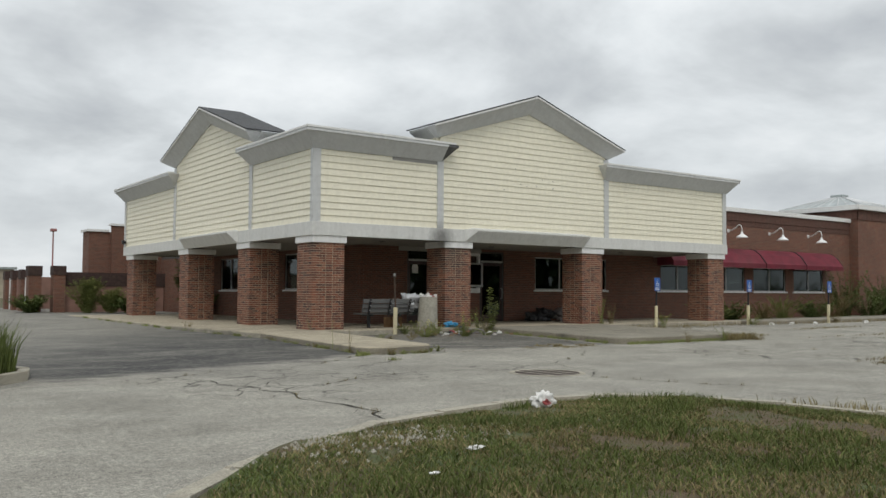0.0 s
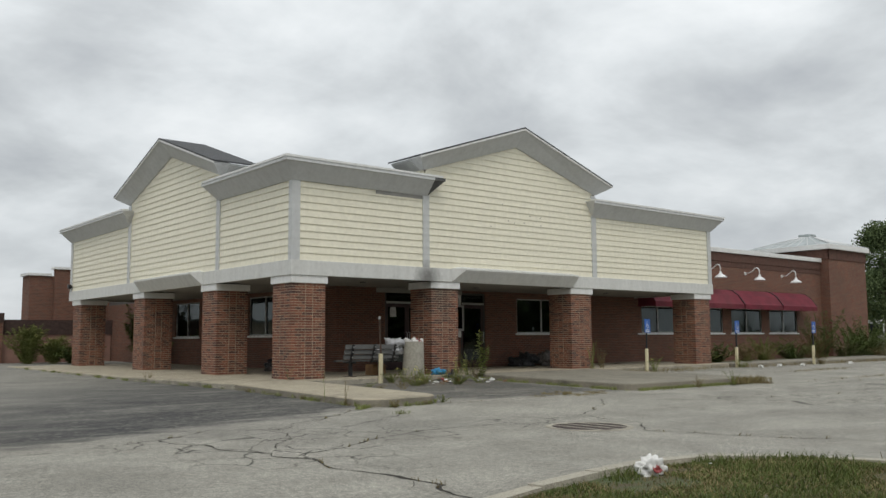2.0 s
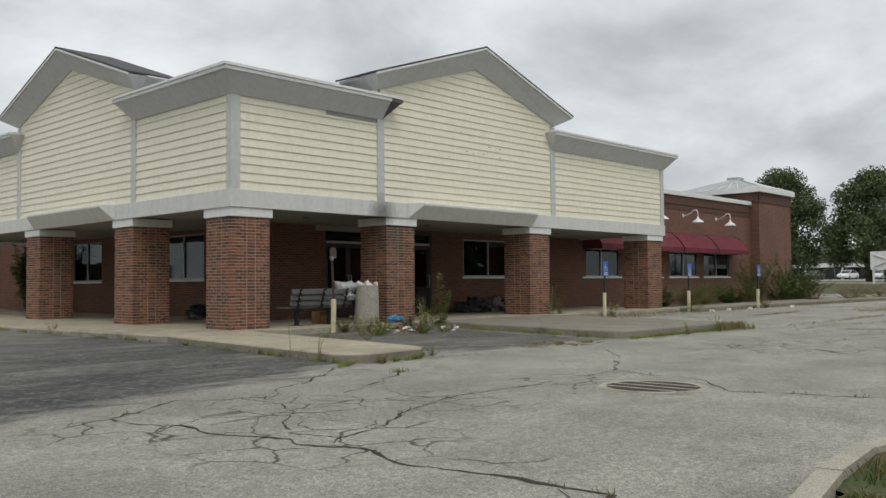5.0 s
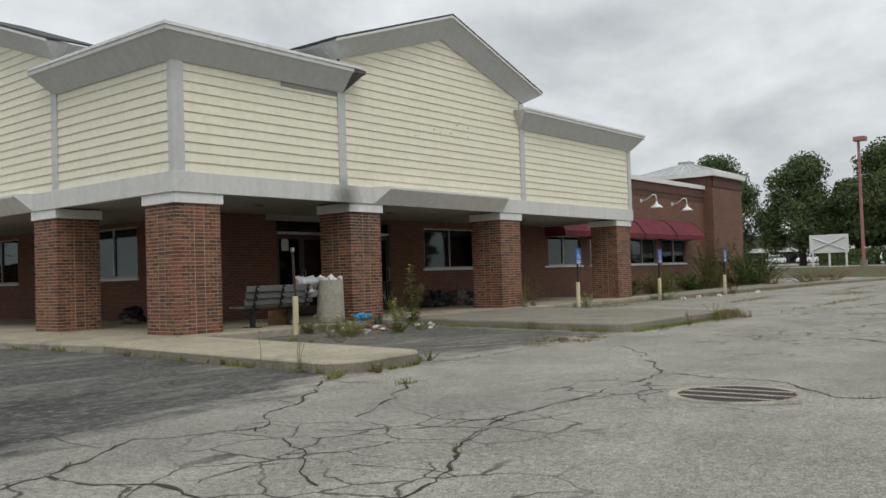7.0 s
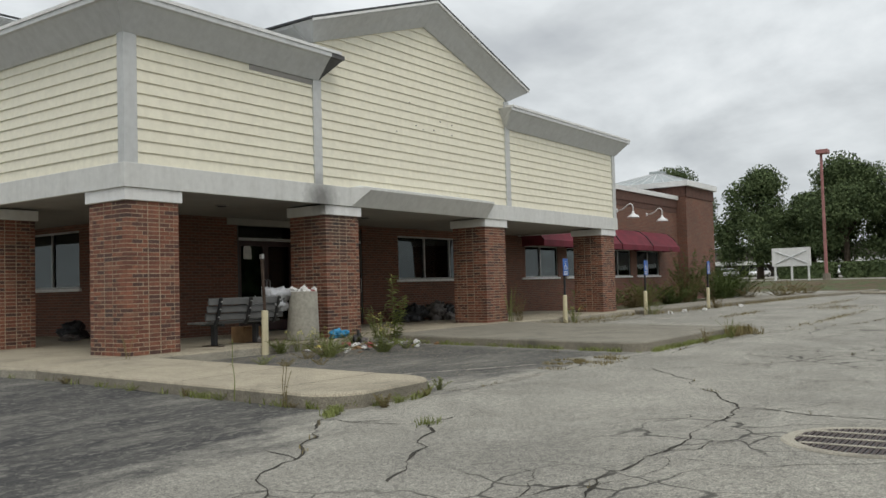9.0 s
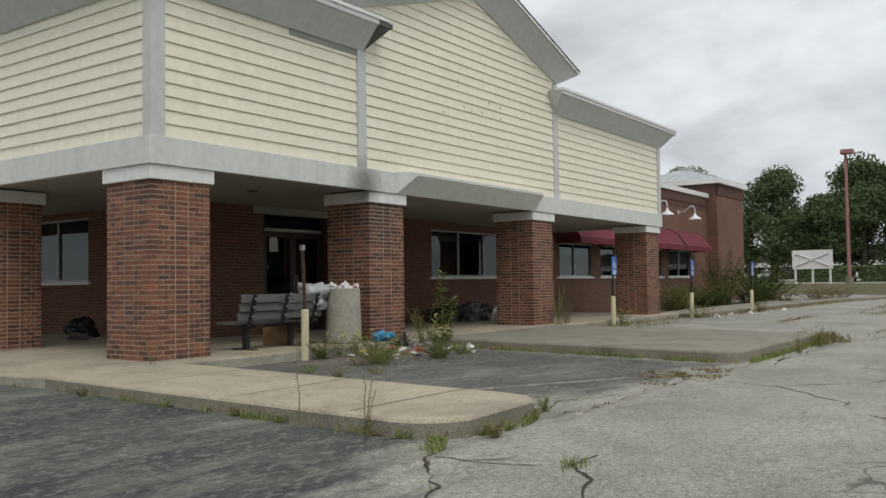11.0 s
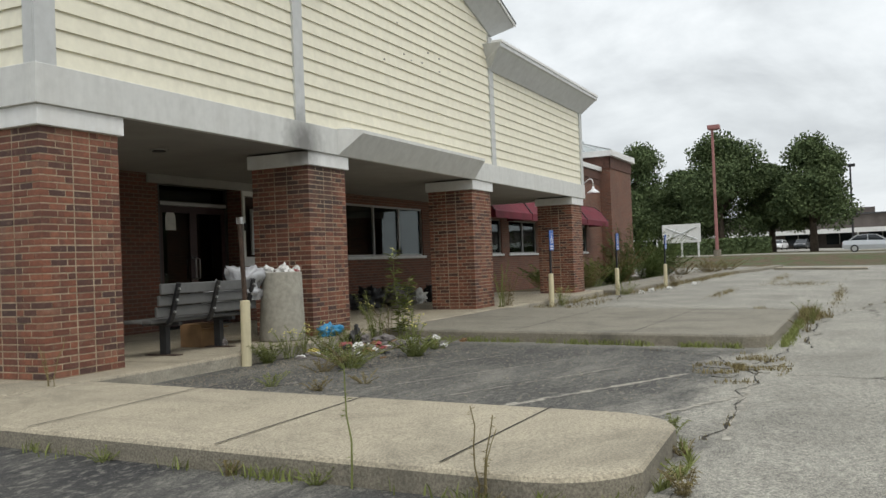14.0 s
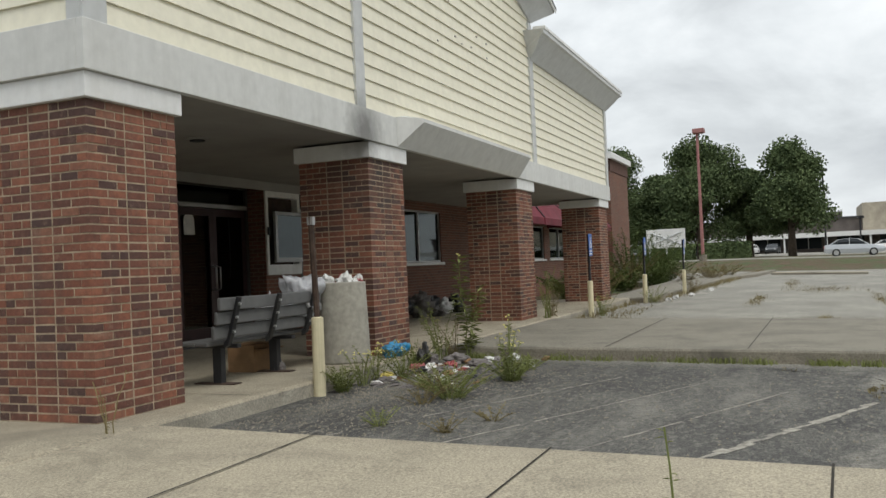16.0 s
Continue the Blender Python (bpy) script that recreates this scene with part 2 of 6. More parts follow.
def concrete(name, colour, stains=0.5):
    m, t, b = material(name, 0.85)
    p = position(t)
    a = noise_at(t, p, 1.3, 6, 0.65)
    g = noise_at(t, p, 64, 5, 0.75)
    c = ramp(t, a, [(0.3, tuple(v * 0.76 for v in colour)), (0.5, colour), (0.75, tuple(v * 1.12 for v in colour))])
    c = mixc(t, 0.9, c, ramp(t, g, [(0.37, (0.54, 0.54, 0.54)), (0.63, (1.40, 1.40, 1.35))]), "MULTIPLY")
    d = ramp(t, noise_at(t, p, 0.6, 5, 0.7, 1.0), [(0.52, (0, 0, 0)), (0.72, (1, 1, 1))])
    c = mixc(t, maths(t, "MULTIPLY", d, stains), c, (0.10, 0.09, 0.072))
    t.links.new(c, b.inputs["Base Color"])
    bump(t, b, g, 0.4, 0.006)
    return m


def foliage(name, dark, light, rough=0.85):
    m, t, b = material(name, rough, 0.0, 0.12)
    r = t.nodes.new("ShaderNodeNewGeometry").outputs["Random Per Island"]
    big = noise_at(t, position(t), 0.5, 3)
    c = ramp(t, maths(t, "MULTIPLY_ADD", big, 0.7, maths(t, "MULTIPLY", r, 0.45)), [(0.25, dark), (0.8, light)])
    t.links.new(c, b.inputs["Base Color"])
    return m


def turf(name):
    m, t, b = material(name, 0.95)
    p = position(t)
    a = noise_at(t, p, 0.9, 6, 0.65)
    g = noise_at(t, p, 30, 4, 0.7)
    c = ramp(t, a, [(0.3, (0.12, 0.075, 0.045)), (0.47, (0.095, 0.072, 0.036)), (0.6, (0.065, 0.09, 0.028)), (0.75, (0.09, 0.11, 0.04))])
    c = mixc(t, 0.7, c, ramp(t, g, [(0.3, (0.5, 0.5, 0.5)), (0.7, (1.35, 1.35, 1.3))]), "MULTIPLY")
    t.links.new(c, b.inputs["Base Color"])
    bump(t, b, g, 0.8, 0.03)
    return m


def glass(name):
    m, t, b = material(name, 0.02)
    out = t.nodes["Material Output"]
    clear = t.nodes.new("ShaderNodeBsdfTransparent")
    clear.inputs[0].default_value = (0.17, 0.195, 0.19, 1)
    gl = t.nodes.new("ShaderNodeBsdfGlossy")
    gl.inputs["Roughness"].default_value = 0.02
    gl.inputs["Color"].default_value = (0.9, 0.95, 0.95, 1)
    fr = t.nodes.new("ShaderNodeFresnel")
    fr.inputs[0].default_value = 1.55
    wave = node(t, "ShaderNodeTexNoise", Scale=1.1, Detail=1.0)
    t.links.new(position(t), wave.inputs["Vector"])
    bp = t.nodes.new("ShaderNodeBump")
    bp.inputs["Strength"].default_value, bp.inputs["Distance"].default_value = 0.05, 0.05
    t.links.new(wave.outputs[0], bp.inputs["Height"])
    t.links.new(bp.outputs[0], gl.inputs["Normal"])
    mx = t.nodes.new("ShaderNodeMixShader")
    t.links.new(maths(t, "MINIMUM", maths(t, "MULTIPLY_ADD", fr.outputs[0], 0.62, 0.01), 1.0), mx.inputs[0])
    t.links.new(clear.outputs[0], mx.inputs[1])
    t.links.new(gl.outputs[0], mx.inputs[2])
    t.links.new(mx.outputs[0], out.inputs[0])
    return m


SOOT = [(15.55, 21.75, 3.2, 0.55)]
CREAM = streaked("cream_clapboard", (0.84, 0.80, 0.645), (0.62, 0.57, 0.44), 0.22, 0.55)
TRIM = streaked("grey_trim_paint", (0.58, 0.59, 0.58), (0.34, 0.33, 0.31), 0.22, 0.55, SOOT)
FASCIA = streaked("pale_grey_fascia", (0.67, 0.67, 0.64), (0.30, 0.29, 0.26), 0.25, 0.6, SOOT)
CORNICE = streaked("grey_cornice", (0.61, 0.62, 0.62), (0.30, 0.295, 0.285), 0.25, 0.6)
WHITE = streaked("white_paint", (0.78, 0.78, 0.76), (0.45, 0.42, 0.36), 0.3, 0.5, SOOT)
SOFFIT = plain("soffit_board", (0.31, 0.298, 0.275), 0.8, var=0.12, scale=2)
BRICKWALL = brick_surface("brick_wall")
BRICK_ONE = brick_piece("fired_brick", True)
BRICK_JOIN = brick_piece("fired_brick_course", False)
MORTAR = plain("mortar", (0.43, 0.34, 0.24), 0.95, var=0.3, scale=20, bumped=0.5)
ASPHALT = asphalt("old_asphalt")
CONCRETE = concrete("walk_concrete", (0.37, 0.325, 0.245))
CONCRETE_GREY = concrete("weathered_platform_concrete", (0.225, 0.205, 0.165), 0.6)
# stained metal of one cornice end, with its shadow put into the colour
SHADE_STAIN = plain("shaded_stained_trim", (0.10, 0.10, 0.10), 0.7, var=0.3, scale=5)
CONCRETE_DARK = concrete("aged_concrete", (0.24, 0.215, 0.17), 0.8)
KERB = concrete("kerb_concrete", (0.36, 0.33, 0.27), 0.7)
BINCONC = plain("pebbled_concrete", (0.36, 0.34, 0.285), 0.9, var=0.22, scale=16, bumped=0.5, dirt=(0.16, 0.15, 0.12), dirty=0.4)
TURF = turf("thin_turf")
SOIL = concrete("packed_soil", (0.14, 0.105, 0.07), 0.4)
GRASS = foliage("grass_blades", (0.045, 0.062, 0.017), (0.135, 0.165, 0.052))
GRASS_DRY = foliage("dry_grass", (0.115, 0.088, 0.042), (0.28, 0.235, 0.115))
LEAF = foliage("tree_leaves", (0.045, 0.070, 0.034), (0.135, 0.175, 0.078))
SHRUB = foliage("shrub_leaves", (0.045, 0.07, 0.022), (0.16, 0.205, 0.07))
WEED = foliage("weed_leaves", (0.11, 0.128, 0.04), (0.265, 0.295, 0.105))
FLOWER = plain("small_flowers", (0.75, 0.68, 0.2), 0.7, bumped=0)
BARK = plain("bark", (0.10, 0.075, 0.055), 0.95, var=0.4, scale=5, bumped=0.8)
SHINGLE = plain("asphalt_shingle", (0.075, 0.078, 0.082), 0.9, var=0.4, scale=9, bumped=0.5)
GLASS = glass("window_glass")
ALU = plain("aluminium_frame", (0.45, 0.45, 0.44), 0.4, 0.6, var=0.1)
DARKMETAL = plain("black_metal", (0.025, 0.025, 0.028), 0.45, 0.3, bumped=0.1)
RUST = plain("rusty_steel", (0.085, 0.055, 0.04), 0.9, 0.2, var=0.5, scale=14, bumped=0.5)
PLASTIC_GREY = plain("grey_recycled_plank", (0.115, 0.115, 0.112), 0.7, var=0.15, scale=9)
YELLOW = streaked("faded_yellow_paint", (0.72, 0.65, 0.43), (0.33, 0.28, 0.18), 0.5, 0.7)
BLUE = plain("blue_sign", (0.02, 0.11, 0.42), 0.45, bumped=0)
AWNING = plain("red_awning_cloth", (0.155, 0.014, 0.028), 0.8, var=0.3, scale=2, bumped=0.2)
ENAMEL = plain("white_enamel", (0.80, 0.80, 0.79), 0.3, var=0.05, bumped=0)
DARKALU = plain("bronze_frame", (0.075, 0.07, 0.065), 0.4, 0.5, var=0.1, bumped=0)
DOORPAINT = plain("dark_door_metal", (0.045, 0.020, 0.020), 0.4, 0.2, bumped=0)
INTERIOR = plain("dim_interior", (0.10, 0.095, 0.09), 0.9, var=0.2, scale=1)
PAPER = plain("litter_paper", (0.72, 0.71, 0.68), 0.8, bumped=0.1)
BLUEBAG = plain("blue_plastic", (0.03, 0.28, 0.52), 0.35, bumped=0.2)
YELLOWBAG = plain("yellow_plastic", (0.75, 0.62, 0.16), 0.4, bumped=0.1)
REDPRINT = plain("red_print", (0.34, 0.07, 0.07), 0.5, bumped=0)
BLACKBAG = plain("black_plastic", (0.018, 0.018, 0.02), 0.4, bumped=0.2)
CARDBOARD = plain("cardboard", (0.26, 0.15, 0.07), 0.85)
CLOTH = plain("dirty_cloth", (0.20, 0.18, 0.17), 0.95, var=0.4, scale=8)
REDPOLE = plain("faded_red_pole", (0.36, 0.16, 0.15), 0.6, var=0.2, scale=2)
GREYMETAL = plain("grey_roof_metal", (0.42, 0.46, 0.46), 0.5, 0.3, var=0.3, scale=1)
BEIGE = plain("beige_block", (0.42, 0.37, 0.29), 0.9, scale=1)
BROWNWALL = plain("brown_block", (0.13, 0.11, 0.10), 0.9, scale=1)
CARPAINT = plain("silver_car_paint", (0.50, 0.52, 0.54), 0.3, 0.5, var=0.03, bumped=0, dirty=0)
CARWHITE = plain("white_car_paint", (0.75, 0.75, 0.75), 0.3, 0.0, var=0.03, bumped=0, dirty=0)
CARDARK = plain("dark_car_paint", (0.05, 0.055, 0.06), 0.3, 0.2, var=0.03, bumped=0, dirty=0)
RUBBER = plain("tyre_rubber", (0.02, 0.02, 0.02), 0.9, bumped=0)
CARGLASS = plain("tinted_glass", (0.02, 0.025, 0.03), 0.06, 0.0, var=0, bumped=0, dirty=0)
LAMPRED = plain("red_lens", (0.4, 0.01, 0.01), 0.3, bumped=0, dirty=0)
PINKWALL = plain("weathered_pink_block", (0.27, 0.155, 0.12), 0.9, scale=1.2, dirty=0.5)
BANDBRICK = plain("corbel_brick", (0.11, 0.053, 0.038), 0.9, var=0.4, scale=9)
DARKBRICK = plain("dark_brick_band", (0.058, 0.034, 0.028), 0.9, var=0.4, scale=9)
CRACKFILL = plain("crack_soil", (0.035, 0.03, 0.022), 1.0, var=0.5, scale=10, bumped=0.4)
IRON = plain("cast_iron", (0.075, 0.055, 0.05), 0.7, 0.3, var=0.3, scale=14, bumped=0.4)
STRIPE = plain("worn_white_line", (0.37, 0.345, 0.29), 0.9, var=0.5, scale=18, bumped=0.4, dirt=(0.12, 0.115, 0.105), dirty=0.8)
clear_bag, tb, bb = material("clear_plastic_bag", 0.25)
bb.inputs["Base Color"].default_value = (0.75, 0.76, 0.78, 1)
bb.inputs["Transmission Weight"].default_value = 0.45
bump(tb, bb, noise_at(tb, position(tb), 9, 4), 0.6, 0.03)

# ---- mesh helpers ----


def box(bm, x0, x1, y0, y1, z0, z1):
    v = [bm.verts.new((x, y, z)) for z in (z0, z1) for x, y in ((x0, y0), (x1, y0), (x1, y1), (x0, y1))]
    for f in ((3, 2, 1, 0), (4, 5, 6, 7), (0, 1, 5, 4), (1, 2, 6, 5), (2, 3, 7, 6), (3, 0, 4, 7)):
        bm.faces.new([v[i] for i in f])
    return v


def loft(bm, rings, closed=True, caps=True):
    """Joins rings of points, each with the same count, into a skin."""
    vs = [[bm.verts.new(p) for p in r] for r in rings]
    n = len(vs[0])
    for a, b in zip(vs, vs[1:]):
        for i in range(n if closed else n - 1):
            j = (i + 1) % n
            bm.faces.new((a[i], a[j], b[j], b[i]))
    if caps and closed:
        bm.faces.new(vs[0][::-1])
        bm.faces.new(vs[-1])
    return vs


def tube(bm, points, radius, sides=8):
    """A round bar along points; radius is one number or one for each point."""
    pts = [Vector(p) for p in points]
    rad = radius if isinstance(radius, (list, tuple)) else [radius] * len(pts)
    rings = []
    for i, p in enumerate(pts):
        d = (pts[min(i + 1, len(pts) - 1)] - pts[max(i - 1, 0)]).normalized()
        s = d.cross(Vector((0.31, 0.17, 0.93)))
        if s.length < 0.1:
            s = d.cross(Vector((1, 0, 0)))
        s.normalize()
        u = d.cross(s)
        rings.append([p + rad[i] * (math.cos(a) * s + math.sin(a) * u) for a in [2 * math.pi * k / sides for k in range(sides)]])
    loft(bm, rings)


def extrude_poly(bm, pts, z0, z1):
    """A slab over a plan outline; z0 and z1 are heights or functions of x, y."""
    lo = [(x, y, z0(x, y) if callable(z0) else z0) for x, y in pts]
    hi = [(x, y, z1(x, y) if callable(z1) else z1) for x, y in pts]
    loft(bm, [lo, hi])


def finish(bm, smooth=False, bevel=0.0):
    bmesh.ops.recalc_face_normals(bm, faces=bm.faces)
    if bevel:
        bmesh.ops.bevel(bm, geom=list(bm.edges), offset=bevel, segments=2, profile=0.5, affect="EDGES", clamp_overlap=True)
    for f in bm.faces:
        f.smooth = smooth


def part(name, bm, mat, parent=None, label="", smooth=False, bevel=0.0):
    finish(bm, smooth, bevel)
    me = bpy.data.meshes.new(name)
    bm.to_mesh(me)
    bm.free()
    me.materials.append(mat)
    ob = new(name, me)
    if parent is not None:
        ob.parent = parent
        ob.matrix_parent_inverse = parent.matrix_basis.inverted()
    if label:
        tagged(ob, label)
    return ob


def mesh_np(name, verts, faces, mat, parent=None):
    me = bpy.data.meshes.new(name)
    me.from_pydata(verts, [], faces)
    me.materials.append(mat)
    ob = new(name, me)
    if parent is not None:
        ob.parent = parent
        ob.matrix_parent_inverse = parent.matrix_basis.inverted()
    return ob


def thing(name, label, category, at=(0, 0, 0), group="", kind=""):
    e = new(name)
    e.matrix_basis = Matrix.Translation(at)
    e.empty_display_size = 0.2
    return tagged(e, label, category, group, kind)


def boxes(*specs):
    bm = bmesh.new()
    for s in specs:
        box(bm, *s)
    return bm


def step(a, lo, hi):
    u = min(1.0, max(0.0, (a - lo) / (hi - lo)))
    return u * u * (3 - 2 * u)


def ground_z(x, y):
    """The lot: nearly flat, rising a little to the walk, with a grass bank along the street."""
    z = 0.13 + 0.16 * min(1.0, max(0.0, (y - 13.5) / 8.0)) + 0.006 * min(30.0, max(0.0, y - 22))
    z += 0.16 * min(1.0, max(0.0, (x - 28) / 36)) + 0.62 * step(x, 63, 72) + 0.004 * min(90.0, max(0.0, x - 74))
    return z

# ---- ground ----


def make_ground():
    xs = sorted(set([-600, -300, -150, -90, -60] + list(range(-40, 112, 1)) + [118, 125, 135, 150, 170, 200, 260, 340, 500, 900]))
    ys = sorted(set([-600, -300, -150, -90, -60] + list(range(-40, 72, 1)) + [78, 86, 96, 110, 130, 160, 200, 300, 500, 900]))
    verts = [(x, y, ground_z(x, y)) for y in ys for x in xs]
    n, faces, mats = len(xs), [], []
    for j in range(len(ys) - 1):
        for i in range(n - 1):
            faces.append((j * n + i, j * n + i + 1, j * n + n + i + 1, j * n + n + i))
            x, y = (xs[i] + xs[i + 1]) / 2, (ys[j] + ys[j + 1]) / 2
            lot = -25 < x < 62 and -30 < y < 58
            street = 76 < x < 86 or 100 < x < 150
            bed = 30 < x < 47 and 22.3 < y < 25.6
            mats.append(0 if (lot or street) and not bed else 1)
    ob = mesh_np("ground", verts, faces, ASPHALT)
    ob.data.materials.append(TURF)
    ob.data.polygons.foreach_set("material_index", mats)
    ob.data.polygons.foreach_set("use_smooth", [True] * len(faces))
    return tagged(ob, "cracked grey asphalt parking lot with turf verges", "ground", kind="structure")


make_ground()

WALK = 0.44
FY, LX = 21.85, 11.15


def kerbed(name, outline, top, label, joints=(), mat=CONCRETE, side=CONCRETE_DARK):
    """A poured slab with a bullnosed edge and cut joints."""
    bm = bmesh.new()
    n = len(outline)
    cx, cy = sum(p[0] for p in outline) / n, sum(p[1] for p in outline) / n

    def inset(d):
        res = []
        for i, (x, y) in enumerate(outline):
            (ax, ay), (bx, by) = outline[i - 1], outline[(i + 1) % n]
            e1, e2 = Vector((x - ax, y - ay)).normalized(), Vector((bx - x, by - y)).normalized()
            m = Vector((-(e1.y + e2.y), e1.x + e2.x))
            m = m.normalized() / max(0.5, math.cos(e1.angle(e2) / 2))
            res.append((x + m.x * d, y + m.y * d))
        return res

    rings = []
    for d, dz in ((0.0, None), (0.012, -0.03), (0.03, -0.008), (0.06, 0.0)):
        rings.append([(x, y, -0.2 if dz is None else top(x, y) + dz) for x, y in inset(d)])
    loft(bm, rings)
    ob = tagged(part(name, bm, mat), label, "pavement", kind="structure")
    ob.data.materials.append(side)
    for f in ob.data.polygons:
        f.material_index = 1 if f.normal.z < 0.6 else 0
    for (x0, y0), (x1, y1) in joints:
        jb = bmesh.new()
        s = Vector((y1 - y0, x0 - x1)).normalized() * 0.007
        q = [(x0 + s.x, y0 + s.y), (x1 + s.x, y1 + s.y), (x1 - s.x, y1 - s.y), (x0 - s.x, y0 - s.y)]
        jb.faces.new([jb.verts.new((x, y, top(x, y) + 0.008)) for x, y in q])
        part("joint", jb, CRACKFILL, ob)
    return ob


def arc(cx, cy, r, a0, a1, n=7):
    return [(cx + r * math.cos(radians(a0 + (a1 - a0) * i / n)), cy + r * math.sin(radians(a0 + (a1 - a0) * i / n))) for i in range(n + 1)]


def walk_top(x, y):
    return WALK - 0.09 * min(1.0, max(0.0, (21.3 - y) / 5.0)) - 0.012 * max(0.0, min(1.0, (11.0 - x) / 1.6))


# outlines run anticlockwise
I1 = [(9.42, 21.43)] + arc(9.95, 16.35, 0.55, 180, 250, 4) + arc(10.72, 16.4, 0.56, 290, 360, 4) + [(11.28, 21.43)]
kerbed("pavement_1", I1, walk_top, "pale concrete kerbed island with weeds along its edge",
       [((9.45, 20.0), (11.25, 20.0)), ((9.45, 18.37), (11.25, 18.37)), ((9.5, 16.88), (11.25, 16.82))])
kerbed("pavement_2", [(9.42, 21.44), (11.3, 21.44), (16.98, 21.46), (30.2, 21.46), (30.2, 25.58), (14.92, 25.58), (14.92, 41.2), (8.95, 41.2), (8.95, 27.0)], walk_top,
       "worn concrete walk under the canopy, stained and littered",
       [((9.4, 24.4), (14.9, 24.4)), ((9.2, 27.4), (14.9, 27.4)), ((9.0, 30.4), (14.9, 30.4)), ((9.0, 33.4), (14.9, 33.4)), ((9.0, 36.4), (14.9, 36.4)),
        ((12.6, 21.5), (12.6, 25.5)), ((15.6, 21.5), (15.6, 25.5)), ((18.6, 21.5), (18.6, 25.5)), ((21.6, 21.5), (21.6, 25.5)), ((24.6, 21.5), (24.6, 25.5)), ((27.6, 21.5), (27.6, 25.5))], side=KERB)
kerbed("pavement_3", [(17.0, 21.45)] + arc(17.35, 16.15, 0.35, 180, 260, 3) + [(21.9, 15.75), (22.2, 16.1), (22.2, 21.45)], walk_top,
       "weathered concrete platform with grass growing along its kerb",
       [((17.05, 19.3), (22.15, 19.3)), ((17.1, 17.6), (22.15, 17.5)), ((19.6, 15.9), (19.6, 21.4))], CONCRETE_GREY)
kerbed("pavement_4", [(30.21, 21.0), (47, 20.2), (52, 19.2), (60, 18.6), (60, 19.0), (52, 19.9), (47, 22.3), (30.21, 22.3)], lambda x, y: ground_z(x, y) + 0.14,
       "narrow concrete walk beside an overgrown planting bed", [((x, 20.8), (x, 22.2)) for x in (33, 36, 39, 42, 45)], CONCRETE_GREY)
kerbed("pavement_5", [(53.0, 14.2), (53.5, 14.2), (54.8, 18.7), (54.3, 18.7)], lambda x, y: ground_z(x, y) + 0.12, "low concrete parking divider across the lot")

# ---- main building ----


def wall_along_x(bm, x0, x1, y0, y1, z0, z1, holes):
    x = x0
    for a, b, lo, hi in sorted(holes):
        box(bm, x, a, y0, y1, z0, z1)
        if lo > z0:
            box(bm, a, b, y0, y1, z0, lo)
        box(bm, a, b, y0, y1, hi, z1)
        x = b
    box(bm, x, x1, y0, y1, z0, z1)


def wall_along_y(bm, y0, y1, x0, x1, z0, z1, holes):
    y = y0
    for a, b, lo, hi in sorted(holes):
        box(bm, x0, x1, y, a, z0, z1)
        if lo > z0:
            box(bm, x0, x1, a, b, z0, lo)
        box(bm, x0, x1, a, b, hi, z1)
        y = b
    box(bm, x0, x1, y, y1, z0, z1)


WY, WX = 25.6, 14.9
SILL, HEAD = 1.64, 2.92
FRONT_WINDOWS = [(22.79, 26.78, SILL, HEAD, 3), (29.99, 32.72, SILL, 2.80, 2), (33.45, 36.3, SILL, 2.80, 2), (37.0, 39.7, SILL, 2.80, 2), (40.4, 43.1, SILL, 2.80, 2)]
SIDE_WINDOWS = [(29.15, 31.6, 1.6, 3.0, 2), (36.0, 38.4, 1.58, 3.0, 2)]

bm = bmesh.new()
wall_along_x(bm, WX, 30.2, WY, WY + 0.3, 0.2, 3.2, [(16.62, 18.9, 0.2, 3.08), (20.02, 21.2, 0.2, 3.06), (18.98, 19.95, SILL, 2.9)] + [w[:4] for w in FRONT_WINDOWS[:2] if w[0] < 29])
tagged(part("wall_south", bm, BRICKWALL), "dim red-brown brick wall behind the canopy", "wall", kind="structure")
bm = bmesh.new()
wall_along_x(bm, 29.98, 45.75, WY - 0.003, WY + 0.3, 0.2, 5.45, [w[:4] for w in FRONT_WINDOWS[1:]])
tagged(part("wall_wing", bm, BRICKWALL), "tall red-brown brick wing wall with a flat parapet", "wall", kind="structure")
bm = bmesh.new()
wall_along_y(bm, WY + 0.3, 47.0, WX, WX + 0.3, 0.2, 3.2, [w[:4] for w in SIDE_WINDOWS])
tagged(part("wall_west", bm, BRICKWALL), "dim red-brown brick side wall behind the canopy", "wall", kind="structure")
bm = boxes((16.32, 16.62, WY + 0.3, WY + 1.2, 0.2, 3.2), (18.9, 18.97, WY + 0.3, WY + 1.2, 0.2, 3.2))
tagged(part("wall_recess", bm, BRICKWALL), "brick returns of the recessed entrance", "wall", kind="structure")
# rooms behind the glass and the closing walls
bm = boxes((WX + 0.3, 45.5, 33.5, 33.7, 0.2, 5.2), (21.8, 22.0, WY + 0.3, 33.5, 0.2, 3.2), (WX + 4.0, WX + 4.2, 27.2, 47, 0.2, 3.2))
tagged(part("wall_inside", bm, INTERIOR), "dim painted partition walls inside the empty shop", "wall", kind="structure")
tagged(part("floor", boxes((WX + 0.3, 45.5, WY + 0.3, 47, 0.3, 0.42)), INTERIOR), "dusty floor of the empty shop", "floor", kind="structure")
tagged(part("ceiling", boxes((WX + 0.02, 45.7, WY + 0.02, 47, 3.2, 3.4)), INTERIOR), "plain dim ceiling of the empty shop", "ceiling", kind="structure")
tagged(part("wall_north", boxes((WX, 52, 47.0, 47.3, 0.2, 5.2)), BRICKWALL), "plain brick back wall", "wall", kind="structure")
